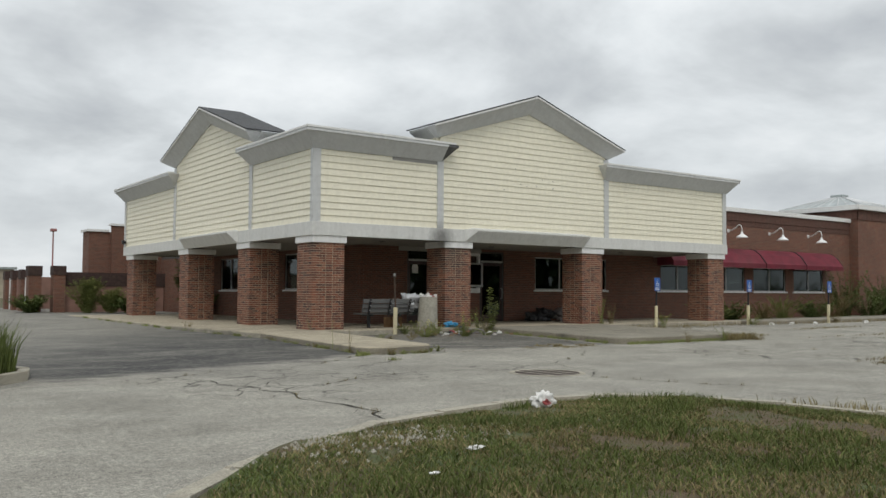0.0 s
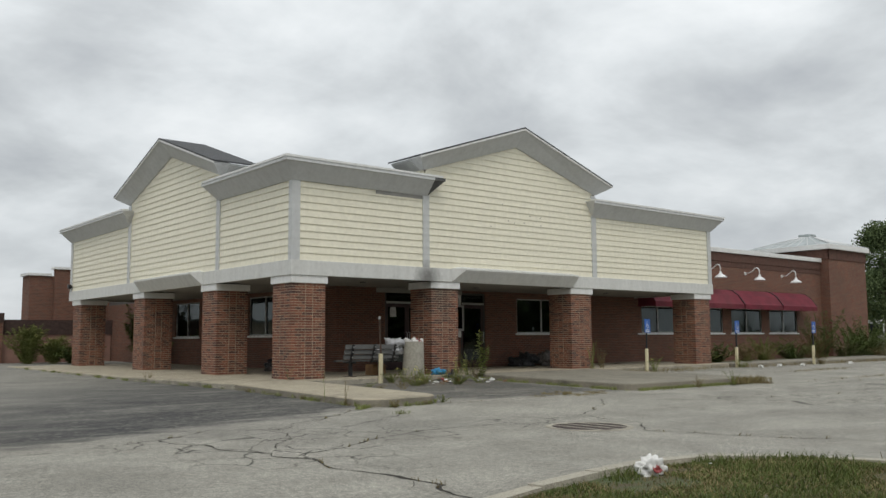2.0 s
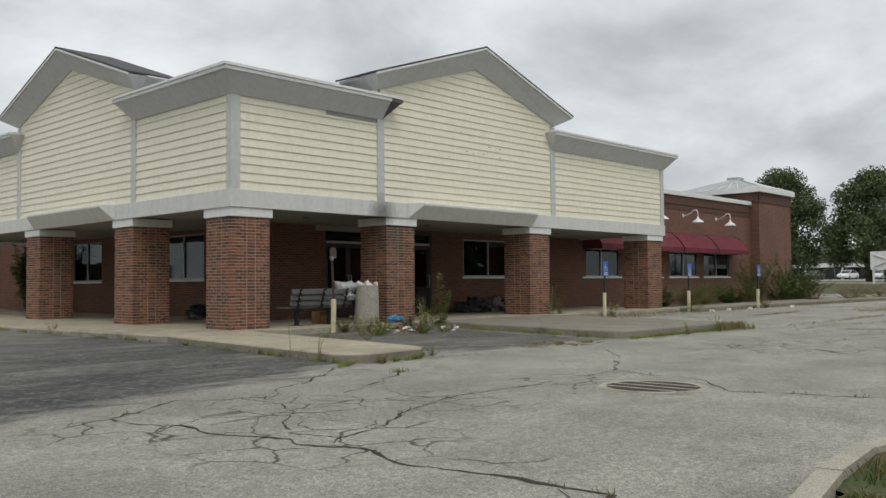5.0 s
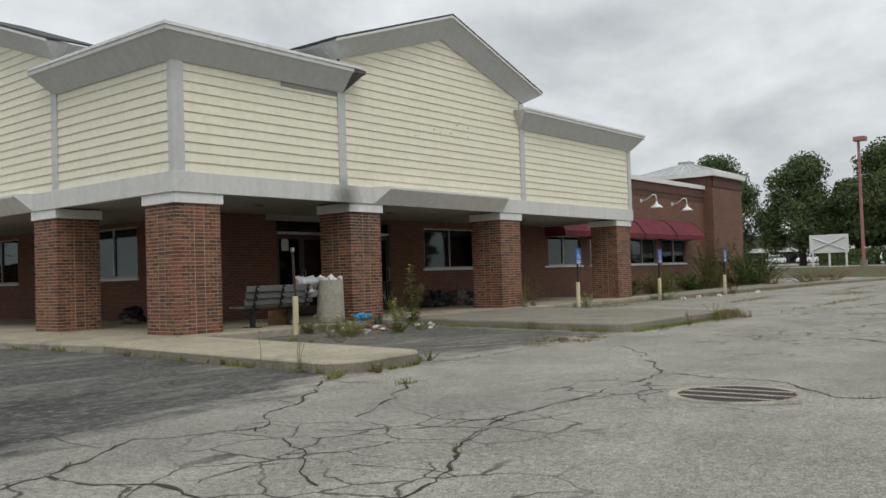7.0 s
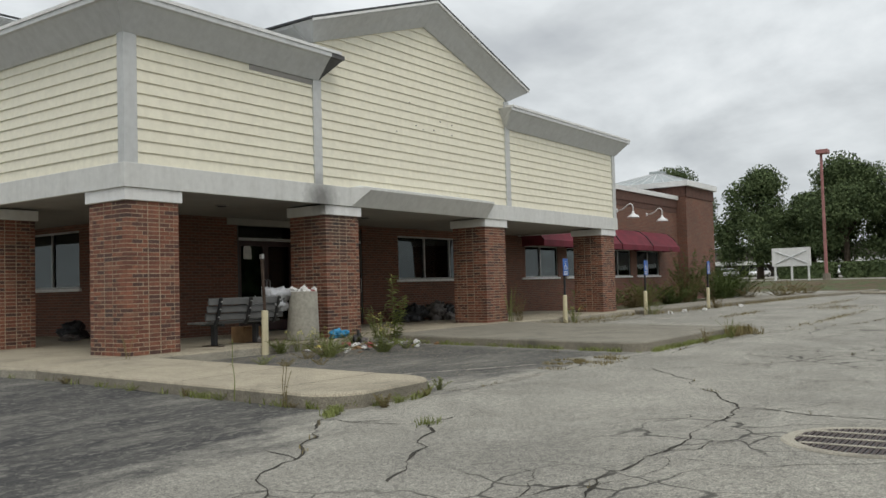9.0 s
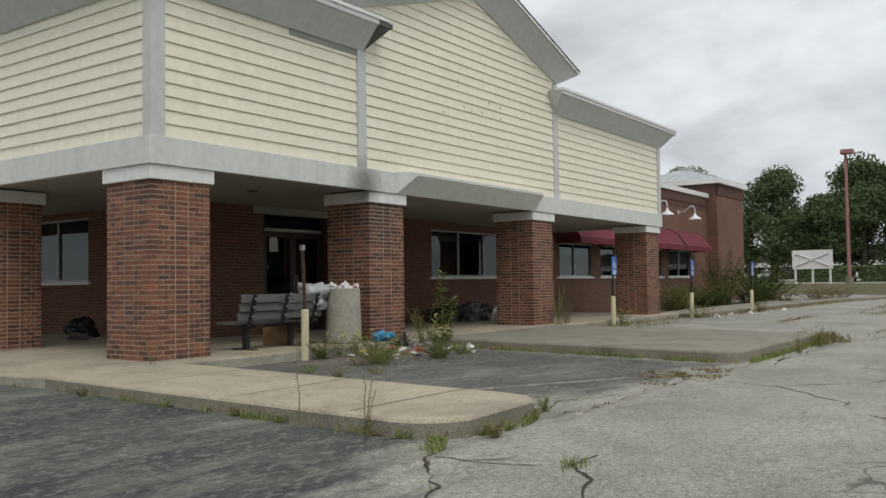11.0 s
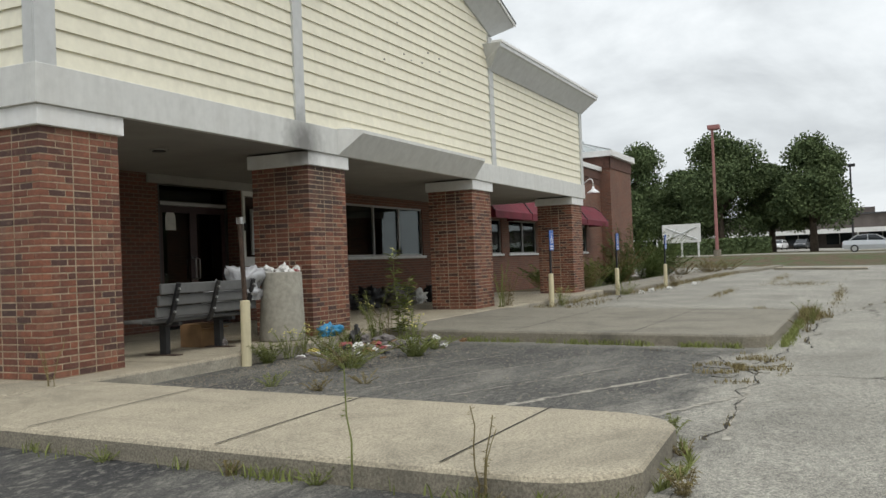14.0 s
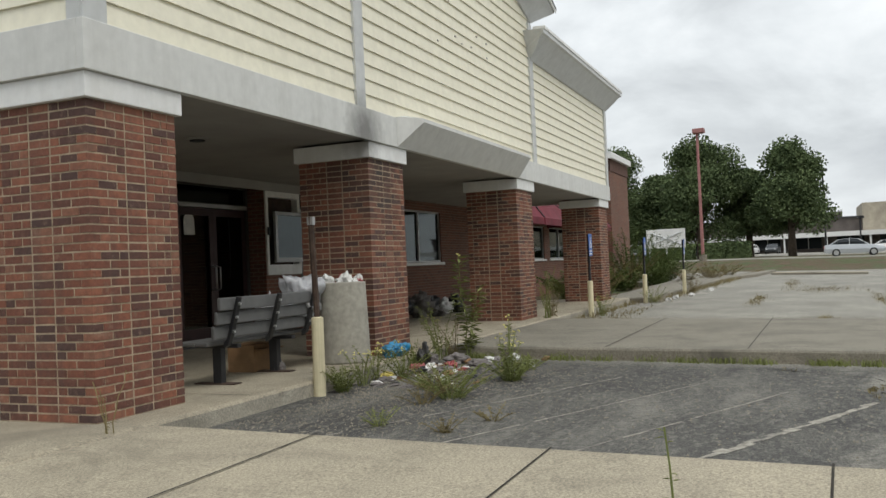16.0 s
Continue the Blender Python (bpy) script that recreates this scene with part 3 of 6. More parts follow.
tagged(part("roof", boxes((WX, 45.7, WY + 0.3, 47, 5.1, 5.3)), SHINGLE), "flat dark roof behind the parapet", "roof", kind="structure")
# soldier band and white coping on the wing
tagged(part("trim_wing_band", boxes((29.9, 45.74, WY - 0.022, WY - 0.004, 4.78, 5.04), (29.9, 45.74, WY - 0.05, WY - 0.004, 5.04, 5.45)), BANDBRICK), "dark corbelled brick band", "trim", kind="structure")
tagged(part("trim_wing_coping", boxes((29.6, 45.78, WY - 0.12, WY + 0.45, 5.45, 5.66)), WHITE, bevel=0.01), "white metal parapet coping", "trim", kind="structure")

# corner tower with a metal hipped roof
bm = boxes((45.76, 50.0, 25.1, 29.6, 0.2, 6.15))
tower = tagged(part("wall_tower", bm, BRICKWALL), "square red-brown brick corner tower", "wall", kind="structure")
part("corbel", boxes((45.72, 50.04, 25.06, 25.098, 5.6, 6.15), (45.72, 45.758, 25.06, 29.6, 5.6, 6.15)), BANDBRICK, tower)
part("eave", boxes((45.55, 50.2, 24.9, 29.8, 6.15, 6.42)), WHITE, tower, "white metal eave", bevel=0.01)
bm = bmesh.new()
loft(bm, [[(45.6, 24.95, 6.42), (50.15, 24.95, 6.42), (50.15, 29.75, 6.42), (45.6, 29.75, 6.42)], [(47.5, 26.95, 7.1), (48.3, 26.95, 7.1), (48.3, 27.75, 7.1), (47.5, 27.75, 7.1)]])
hip = part("roof", bm, GREYMETAL, tower, "pale standing-seam metal hip roof")
bm = bmesh.new()
for i in range(9):
    u = i / 8
    tube(bm, [(45.6 + 4.55 * u, 24.95, 6.43), (47.5 + 0.8 * u, 26.95, 7.11)], 0.03, 4)
    tube(bm, [(45.6, 24.95 + 4.8 * u, 6.43), (47.5, 26.95 + 0.8 * u, 7.11)], 0.03, 4)
part("seam", bm, CORNICE, hip)
part("vent", boxes((47.55, 48.25, 27.0, 27.7, 7.1, 7.28)), GREYMETAL, hip, bevel=0.02)

# ---- windows and doors ----


def window(name, u0, u1, z0, z1, lights, along_x, at):
    """Metal window in a wall: frame, mullions, sill and one pane for each light."""
    w = thing(name, "dark shop window with a pale metal frame and white sill", "window", kind="structure")

    def b(a0, a1, d0, d1, lo, hi):
        return (a0, a1, at + d0, at + d1, lo, hi) if along_x else (at + d0, at + d1, a0, a1, lo, hi)

    f = 0.045
    part("frame", boxes(b(u0, u0 + f, 0.03, 0.12, z0, z1), b(u1 - f, u1, 0.03, 0.12, z0, z1), b(u0 + f, u1 - f, 0.03, 0.12, z0, z0 + f), b(u0 + f, u1 - f, 0.03, 0.12, z1 - f, z1)), ALU, w)
    wide = (u1 - u0) / lights
    for i in range(lights):
        a, c = u0 + i * wide, u0 + (i + 1) * wide
        if i:
            part("mullion", boxes(b(a - 0.025, a + 0.025, 0.025, 0.115, z0 + f, z1 - f)), ALU, w)
        p = part("pane", boxes(b(a + 0.03, c - 0.03, 0.07, 0.076, z0 + 0.03, z1 - 0.03)), GLASS, w)
        p.visible_shadow = False
    part("sill", boxes(b(u0 - 0.08, u1 + 0.08, -0.06, 0.03, z0 - 0.07, z0 - 0.002)), WHITE, w, "white painted sill", bevel=0.008)
    return w


k = 1
for a, b_, lo, hi, n in FRONT_WINDOWS:
    window("window_%d" % k, a, b_, lo, hi, n, True, WY)
    k += 1
for a, b_, lo, hi, n in SIDE_WINDOWS:
    window("window_%d" % k, a, b_, lo, hi, n, False, WX)
    k += 1


def glazed_door(name, x0, x1, y, z0, z1, leaves, label):
    d = thing(name, label, "door", kind="structure")
    top = z0 + 2.2
    part("door_frame", boxes((x0, x0 + 0.06, y, y + 0.12, z0, z1), (x1 - 0.06, x1, y, y + 0.12, z0, z1), (x0 + 0.06, x1 - 0.06, y, y + 0.12, z1 - 0.06, z1), (x0 + 0.06, x1 - 0.06, y, y + 0.12, top + 0.07, top + 0.09)), DARKALU, d)
    part("head_bar", boxes((x0 + 0.06, x1 - 0.06, y - 0.02, y + 0.1, top + 0.01, top + 0.07)), ALU, d, "pale metal bar over the doors")
    t = part("transom", boxes((x0 + 0.06, x1 - 0.06, y + 0.05, y + 0.058, top + 0.09, z1 - 0.06)), GLASS, d)
    t.visible_shadow = False
    wide = (x1 - x0 - 0.12) / leaves
    for i in range(leaves):
        a, c = x0 + 0.062 + i * wide, x0 + 0.058 + (i + 1) * wide
        leaf = part("door_leaf", boxes((a, a + 0.09, y + 0.03, y + 0.08, z0 + 0.01, top), (c - 0.09, c, y + 0.03, y + 0.08, z0 + 0.01, top), (a + 0.09, c - 0.09, y + 0.03, y + 0.08, z0 + 0.01, z0 + 0.25), (a + 0.09, c - 0.09, y + 0.03, y + 0.08, top - 0.12, top)), DOORPAINT, d)
        g = part("pane", boxes((a + 0.08, c - 0.08, y + 0.05, y + 0.056, z0 + 0.24, top - 0.11)), GLASS, leaf)
        g.visible_shadow = False
        hx = c - 0.05 if i == 0 else a + 0.05
        hb = bmesh.new()
        tube(hb, [(hx, y + 0.03, z0 + 0.85), (hx, y - 0.05, z0 + 0.87), (hx, y - 0.05, z0 + 1.23), (hx, y + 0.03, z0 + 1.25)], 0.014)
        part("handle", hb, ALU, leaf, "bright metal pull handle", smooth=True)
    return d


glazed_door("door_1", 16.98, 18.88, WY + 0.32, 0.44, 3.06, 2, "dark double glazed shop doors in a metal frame")
glazed_door("door_2", 20.03, 21.19, WY + 0.02, 0.44, 3.05, 1, "dark single shop door with a metal frame")
part("wall_infill", boxes((16.62, 16.98, WY + 0.3, WY + 0.5, 0.2, 3.08)), BRICKWALL)
tagged(bpy.data.objects["wall_infill"], "narrow brick pier beside the entrance", "wall", kind="structure")
nb = bmesh.new()
outline = [(17.22, 2.20), (17.48, 2.20), (17.48, 2.42)] + [(17.35 + 0.13 * math.cos(radians(a)), 2.42 + 0.13 * math.sin(radians(a))) for a in range(20, 180, 20)] + [(17.22, 2.42)]
loft(nb, [[(x, WY + 0.364, z) for x, z in outline], [(x, WY + 0.366, z) for x, z in outline]])
tagged(part("notice", nb, PAPER), "faded pale paper notice stuck on the door glass", "notice")

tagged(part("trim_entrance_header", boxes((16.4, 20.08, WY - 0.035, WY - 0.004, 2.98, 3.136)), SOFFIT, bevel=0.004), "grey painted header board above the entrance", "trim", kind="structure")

# framed display case beside the entrance, its cover hanging open
case = thing("display_case", "weathered white wall case with a loose metal cover", "display case", (19.46, WY, 1.6))
part("surround", boxes((18.92, 18.99, WY - 0.03, WY + 0.1, 1.5, 3.08), (19.94, 20.02, WY - 0.03, WY + 0.1, 1.5, 3.08), (18.99, 19.94, WY - 0.03, WY + 0.1, 2.88, 3.08), (18.99, 19.94, WY - 0.03, WY + 0.1, 1.5, 1.68)), WHITE, case)
part("back_panel", boxes((18.99, 19.94, WY + 0.1, WY + 0.13, 1.68, 2.88)), DARKBRICK, case)
cov = part("cover_frame", boxes((19.1, 19.17, WY - 0.1, WY - 0.05, 1.72, 2.62), (19.17, 20.1, WY - 0.1, WY - 0.05, 1.72, 1.80), (20.03, 20.1, WY - 0.1, WY - 0.05, 1.80, 2.62), (19.17, 20.03, WY - 0.1, WY - 0.05, 2.56, 2.62)), ALU, case)
g = part("pane", boxes((19.16, 20.04, WY - 0.078, WY - 0.072, 1.79, 2.57)), GLASS, cov)
g.visible_shadow = False
part("latch", boxes((18.94, 18.99, WY - 0.06, WY - 0.03, 2.2, 2.34)), DARKMETAL, case)

# ---- canopy ----
X1, X2, X3, X4 = 11.15, 15.52, 22.82, 29.72
Y1, Y2, Y3, Y4 = 21.85, 26.2, 33.55, 40.45
FB, FT, CB = 3.11, 3.50, 5.57

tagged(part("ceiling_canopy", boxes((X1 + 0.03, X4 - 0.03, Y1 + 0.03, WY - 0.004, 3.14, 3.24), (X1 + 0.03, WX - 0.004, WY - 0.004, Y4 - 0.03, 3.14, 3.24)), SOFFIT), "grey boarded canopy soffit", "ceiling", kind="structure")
tagged(part("roof_canopy", boxes((X1 + 0.1, X4 - 0.1, Y1 + 0.1, 25.9, 5.7, 5.85), (X1 + 0.1, 15.2, 25.9, Y4 - 0.1, 5.7, 5.85)), SHINGLE), "flat roof over the canopy", "roof", kind="structure")
# back and end walls that close the false front
tagged(part("wall_canopy_back", boxes((15.2, X4 - 0.06, 25.9, 26.0, 3.25, 5.85), (15.1, 15.2, 25.9, Y4 - 0.06, 3.25, 5.85), (X4 - 0.06, X4, Y1 + 0.1, 26.0, 3.2, 5.7), (X1 + 0.1, 15.2, Y4 - 0.06, Y4, 3.2, 5.7)), CREAM), "plain cream end walls of the canopy", "wall", kind="structure")

fascia = tagged(part("trim_fascia", boxes((X1 - 0.06, X4 + 0.06, Y1 - 0.06, Y1 + 0.02, FB, FT), (X1 - 0.06, X1 + 0.02, Y1 + 0.02, Y4 + 0.06, FB, FT), (X4 - 0.02, X4 + 0.06, Y1 + 0.02, WY - 0.01, FB, FT), (X1 + 0.02, WX, Y4 - 0.02, Y4 + 0.06, FB, FT)), FASCIA, bevel=0.006), "pale grey fascia band with soot and rain stains", "trim", kind="structure")


def flare(u0, u1, along_x):
    """Part of the fascia that leans out at its top."""
    rings = []
    for u, s in ((u0, 0), (u0 + 0.34, 1), (u1 - 0.34, 1), (u1, 0)):
        ring = [(-0.064, FB + 0.01), (-0.064 - 0.24 * s, FT - 0.04), (-0.064 - 0.24 * s, FT + 0.01), (0.0, FT + 0.07 * s + 0.01), (0.0, FB + 0.01)]
        rings.append([(u, Y1 + o, z) if along_x else (X1 + o, u, z) for o, z in ring])
    b = bmesh.new()
    loft(b, rings)
    return part("flared_panel", b, FASCIA, fascia)


flare(16.45, 22.0, True)
flare(27.15, 32.6, False)

SCARS = [(18.07, 4.89), (18.56, 5.62), (18.8, 5.12), (19.06, 5.06), (19.5, 5.1), (19.77, 5.34), (20.25, 5.32), (20.24, 5.07)]
# clapboards, one object for each board
EXPO = 0.191


def gable_half(z, base, peak):
    return 1.0 if z <= base else max(0.0, (peak - z) / (peak - base))


def clad(name, u0, u1, gable, along_x, label):
    """Lapped boards from the fascia up to the cornice or the rakes."""
    w = thing(name, label, "wall", kind="structure")
    depth = (Y1 if along_x else X1)
    mid, half = (u0 + u1) / 2, (u1 - u0) / 2
    top = 7.55 if gable else CB + 0.06
    z, rng = FT, random.Random(4)
    shared = {}
    while z < top - 0.02:
        h = min(EXPO, top - z)
        k0 = gable_half(z, 6.33, 7.55) if gable else 1.0
        k1 = gable_half(z + h, 6.33, 7.55) if gable else 1.0
        a0, a1, c0, c1 = mid - half * k0, mid - half * k1, mid + half * k0, mid + half * k1
        if along_x:
            ring0 = [(a0, depth - 0.027, z), (a0, depth + 0.03, z), (a1, depth + 0.03, z + h), (a1, depth - 0.003, z + h)]
            ring1 = [(c0, depth - 0.027, z), (c0, depth + 0.03, z), (c1, depth + 0.03, z + h), (c1, depth - 0.003, z + h)]
        else:
            ring0 = [(depth - 0.027, a0, z), (depth + 0.03, a0, z), (depth + 0.03, a1, z + h), (depth - 0.003, a1, z + h)]
            ring1 = [(depth - 0.027, c0, z), (depth + 0.03, c0, z), (depth + 0.03, c1, z + h), (depth - 0.003, c1, z + h)]
        b = bmesh.new()
        loft(b, [ring0, ring1])
        part("clapboard", b, CREAM, w)
        z += EXPO
    return w


clad("wall_siding_1", X1 + 0.02, X2 - 0.08, False, True, "cream lapped clapboard siding on the false front")
clad("wall_siding_2", X2 - 0.08, X3 + 0.08, True, True, "cream lapped clapboard gable with faint sign marks")
clad("wall_siding_3", X3 + 0.08, X4 - 0.02, False, True, "cream lapped clapboard siding on the false front")
clad("wall_siding_4", Y1 + 0.03, Y2 - 0.08, False, False, "cream lapped clapboard siding on the false front")
clad("wall_siding_5", Y2 - 0.08, Y3 + 0.08, True, False, "cream lapped clapboard gable on the side")
clad("wall_siding_6", Y3 + 0.08, Y4 - 0.02, False, False, "cream lapped clapboard siding on the false front")
part("bare_strip", boxes((13.75, 15.38, Y1 - 0.03, Y1 - 0.024, CB - 0.1, CB + 0.04)), SOFFIT, fascia)

for x, z in SCARS:
    part("sign_scar", boxes((x - 0.022, x + 0.022, Y1 - 0.031, Y1 - 0.012, z - 0.012, z + 0.012)), STRIPE, bpy.data.objects["wall_siding_2"])

posts = tagged(part("trim_corner_boards", boxes(
    (X1 - 0.045, X1 + 0.2, Y1 - 0.05, Y1 - 0.02, FT, CB + 0.06), (X1 - 0.05, X1 - 0.02, Y1 - 0.02, Y1 + 0.11, FT, CB + 0.06),
    (X2 - 0.13, X2 + 0.1, Y1 - 0.05, Y1 + 0.0, FT, 5.9), (X3 - 0.1, X3 + 0.12, Y1 - 0.05, Y1 + 0.0, FT, 6.3), (X4 - 0.2, X4 + 0.02, Y1 - 0.05, Y1 + 0.02, FT, CB + 0.06),
    (X1 - 0.05, X1, Y2 - 0.13, Y2 + 0.1, FT, 5.9), (X1 - 0.05, X1, Y3 - 0.1, Y3 + 0.13, FT, 6.3), (X1 - 0.05, X1 + 0.02, Y4 - 0.2, Y4 + 0.02, FT, CB + 0.06)), TRIM), "grey corner and seam boards", "trim", kind="structure")

OUT = 0.38


def cornice_ring(p, n, z, s=1.0):
    """Profile of the leaning cornice at plan point p, where n points outwards."""
    return [(p[0] + n[0] * o, p[1] + n[1] * o, z + h) for o, h in ((0.052, 0.0), (0.052 + (OUT - 0.05) * s, 0.40), (0.052 + OUT * s, 0.42), (0.052 + OUT * s, 0.50), (-0.25, 0.52), (-0.25, 0.0))]


def cornice(name, rings, label):
    b = bmesh.new()
    loft(b, rings)
    ob = tagged(part(name, b, CORNICE), label, "cornice", kind="structure")
    return ob


Z0 = CB
lab = "grey leaning cornice with a white metal edge"
cornice("trim_cornice_1", [cornice_ring((X1, Y2 - 0.02), (-1, 0), Z0), cornice_ring((X1, Y1), (-1, -1), Z0), cornice_ring((X2 + 0.02, Y1), (0, -1), Z0)], lab)
cornice("trim_cornice_2", [cornice_ring((X3 - 0.05, Y1), (0, -1), Z0), cornice_ring((X4, Y1), (1, -1), Z0), cornice_ring((X4, 25.9), (1, 0), Z0)], lab)
cornice("trim_cornice_3", [cornice_ring((15.1, Y4), (0, 1), Z0), cornice_ring((X1, Y4), (-1, 1), Z0), cornice_ring((X1, Y3 + 0.05), (-1, 0), Z0)], lab)
# splayed end blocks where the cornice stops against the gables
for p, q, n, nm in (((X2 + 0.02, Y1), (X2 + 0.40, Y1), (0, -1), "a"), ((X3 - 0.05, Y1), (X3 - 0.36, Y1), (0, -1), "b"), ((X1, Y2 - 0.02), (X1, Y2 + 0.34), (-1, 0), "c"), ((X1, Y3 + 0.05), (X1, Y3 - 0.34), (-1, 0), "d")):
    full = cornice_ring(p, n, Z0)
    d = (q[0] - p[0], q[1] - p[1])
    slope = [(0.0), 0.9, 1.0, 1.0, 1.0, 0.0]
    b = bmesh.new()
    loft(b, [full, [(v[0] + d[0] * s, v[1] + d[1] * s, v[2] + (0.001 if i in (0, 5) else 0)) for i, (v, s) in enumerate(zip(full, slope))]])
    # end a has its shadow and stain painted dark, the other three don't
    tagged(part("trim_cornice_end", b, SHADE_STAIN if nm == "a" else CORNICE), "mitred end of the cornice", "cornice", kind="structure")
edge = [(-0.45, 0.0), (-0.45, 0.06), (-0.2, 0.07), (-0.2, 0.0)]


def strip(points, label="white metal roof edge"):
    b = bmesh.new()
    loft(b, points)
    return tagged(part("trim_roof_edge", b, WHITE), label, "trim", kind="structure")


ZE = Z0 + 0.505
strip([[(X1 + o, Y2 + 0.3, ZE + h) for o, h in edge], [(X1 + o, Y1 + o, ZE + h) for o, h in edge], [(X2 + 0.3, Y1 + o, ZE + h) for o, h in edge]])
strip([[(X3 - 0.3, Y1 + o, ZE + h) for o, h in edge], [(X4 - o, Y1 + o, ZE + h) for o, h in edge], [(X4 - o, 25.9, ZE + h) for o, h in edge]])
strip([[(X1 + o, Y3 - 0.3, ZE + h) for o, h in edge], [(X1 + o, Y4 - o, ZE + h) for o, h in edge], [(15.1, Y4 - o, ZE + h) for o, h in edge]])


def gable(u0, u1, along_x, back, name):
    """Rake boards, returns and shingled roof over one gable."""
    g = thing(name, "grey-trimmed gable with a dark shingle roof", "roof", kind="structure")
    mid = (u0 + u1) / 2

    def at(u, o, z):
        return (u, Y1 + o, z) if along_x else (X1 + o, u, z)

    for sgn, ue in ((-1, u0), (1, u1)):
        low0, low1 = (ue + sgn * 0.02, 6.33), (mid, 7.50)
        top0, top1 = (ue + sgn * 0.42, 6.63), (mid, 8.02)
        rings = []
        for lo, hi, tw in ((low0, top0, 0), (low1, top1, 0)):
            rings.append([at(lo[0], -0.054, lo[1]), at(hi[0], -0.43, hi[1] - 0.06), at(hi[0], -0.45, hi[1]), at(hi[0], 0.1, hi[1]), at(lo[0], 0.1, lo[1])])
        b = bmesh.new()
        loft(b, rings)
        part("rake_board", b, CORNICE, g)
        # eave return along the side of the roof
        b = bmesh.new()
        loft(b, [[at(ue + sgn * 0.02, o, 6.33), at(ue + sgn * 0.41, o, 6.57), at(ue + sgn * 0.42, o, 6.628), at(ue - sgn * 0.1, o, 6.628), at(ue - sgn * 0.1, o, 6.33)] for o in (0.101, back)])
        part("eave", b, TRIM, g)
        b = bmesh.new()
        loft(b, [[at(ue + sgn * 0.46, o, 6.635), at(mid, o, 8.045), at(mid, o, 8.085), at(ue + sgn * 0.47, o, 6.675)] for o in (-0.48, back + 0.1)])
        part("roof_slope", b, SHINGLE, g, "dark asphalt shingles")
        b = bmesh.new()
        loft(b, [[at(ue + sgn * 0.455, o, 6.58), at(mid, o, 7.985), at(mid, o, 8.04), at(ue + sgn * 0.455, o, 6.632)] for o in (-0.475, -0.451)])
        part("drip_edge", b, WHITE, g)
        b = bmesh.new()
        box(b, *((ue - 0.05, ue + 0.05, Y1 + 0.032, Y1 + back, 5.86, 6.33) if along_x else (X1 + 0.032, X1 + back, ue - 0.05, ue + 0.05, 5.86, 6.33)))
        part("cheek", b, CREAM, g)
    b = bmesh.new()
    loft(b, [[at(u0, back - 0.05, 5.86), at(u1, back - 0.05, 5.86), at(u1, back - 0.05, 6.33), at(mid, back - 0.05, 7.9), at(u0, back - 0.05, 6.33)], [at(u0, back, 5.86), at(u1, back, 5.86), at(u1, back, 6.33), at(mid, back, 7.9), at(u0, back, 6.33)]])
    part("gable_back", b, CREAM, g)
    return g


gable(X2 - 0.08, X3 + 0.08, True, 1.0, "roof_gable_1")
gable(Y2 - 0.08, Y3 + 0.08, False, 1.0, "roof_gable_2")

# ---- brick columns ----
COURSE, BRICKS = 0.0686, 36


def column_bricks(seed):
    """Bricks of one square column: (x0, x1, y0, y1, course) from the column's corner. Each face has two
    running-bond strips with one stacked brick between them."""
    rng = random.Random(seed)
    j = 0.014
    res = []
    for c in range(BRICKS):
        cuts = [0.0] + ([0.2, 0.40] if c % 2 else [0.1, 0.30, 0.40]) + [0.62] + ([0.72, 0.9, 1.0] if c % 2 else [0.82, 1.0])
        lap = 0.1
        for side in range(4):
            lo, hi = (0.0, 1.0) if (side + c) % 2 else (lap, 1.0 - lap)
            for a, b in zip(cuts, cuts[1:]):
                a, b = max(a, lo), min(b, hi)
                if b - a < 0.03:
                    continue
                a += (0.009 if a in (0.4, 0.62) else j / 2) if a > 0.001 else 0.0
                b -= (0.009 if b in (0.4, 0.62) else j / 2) if b < 0.999 else 0.0
                o = rng.uniform(-0.003, 0.003)
                if side == 0:
                    res.append((a, b, o, lap, c))
                elif side == 1:
                    res.append((1 - lap, 1 - o, a, b, c))
                elif side == 2:
                    res.append((1 - b, 1 - a, 1 - lap, 1 - o, c))
                else:
                    res.append((o, lap, 1 - b, 1 - a, c))
    return res


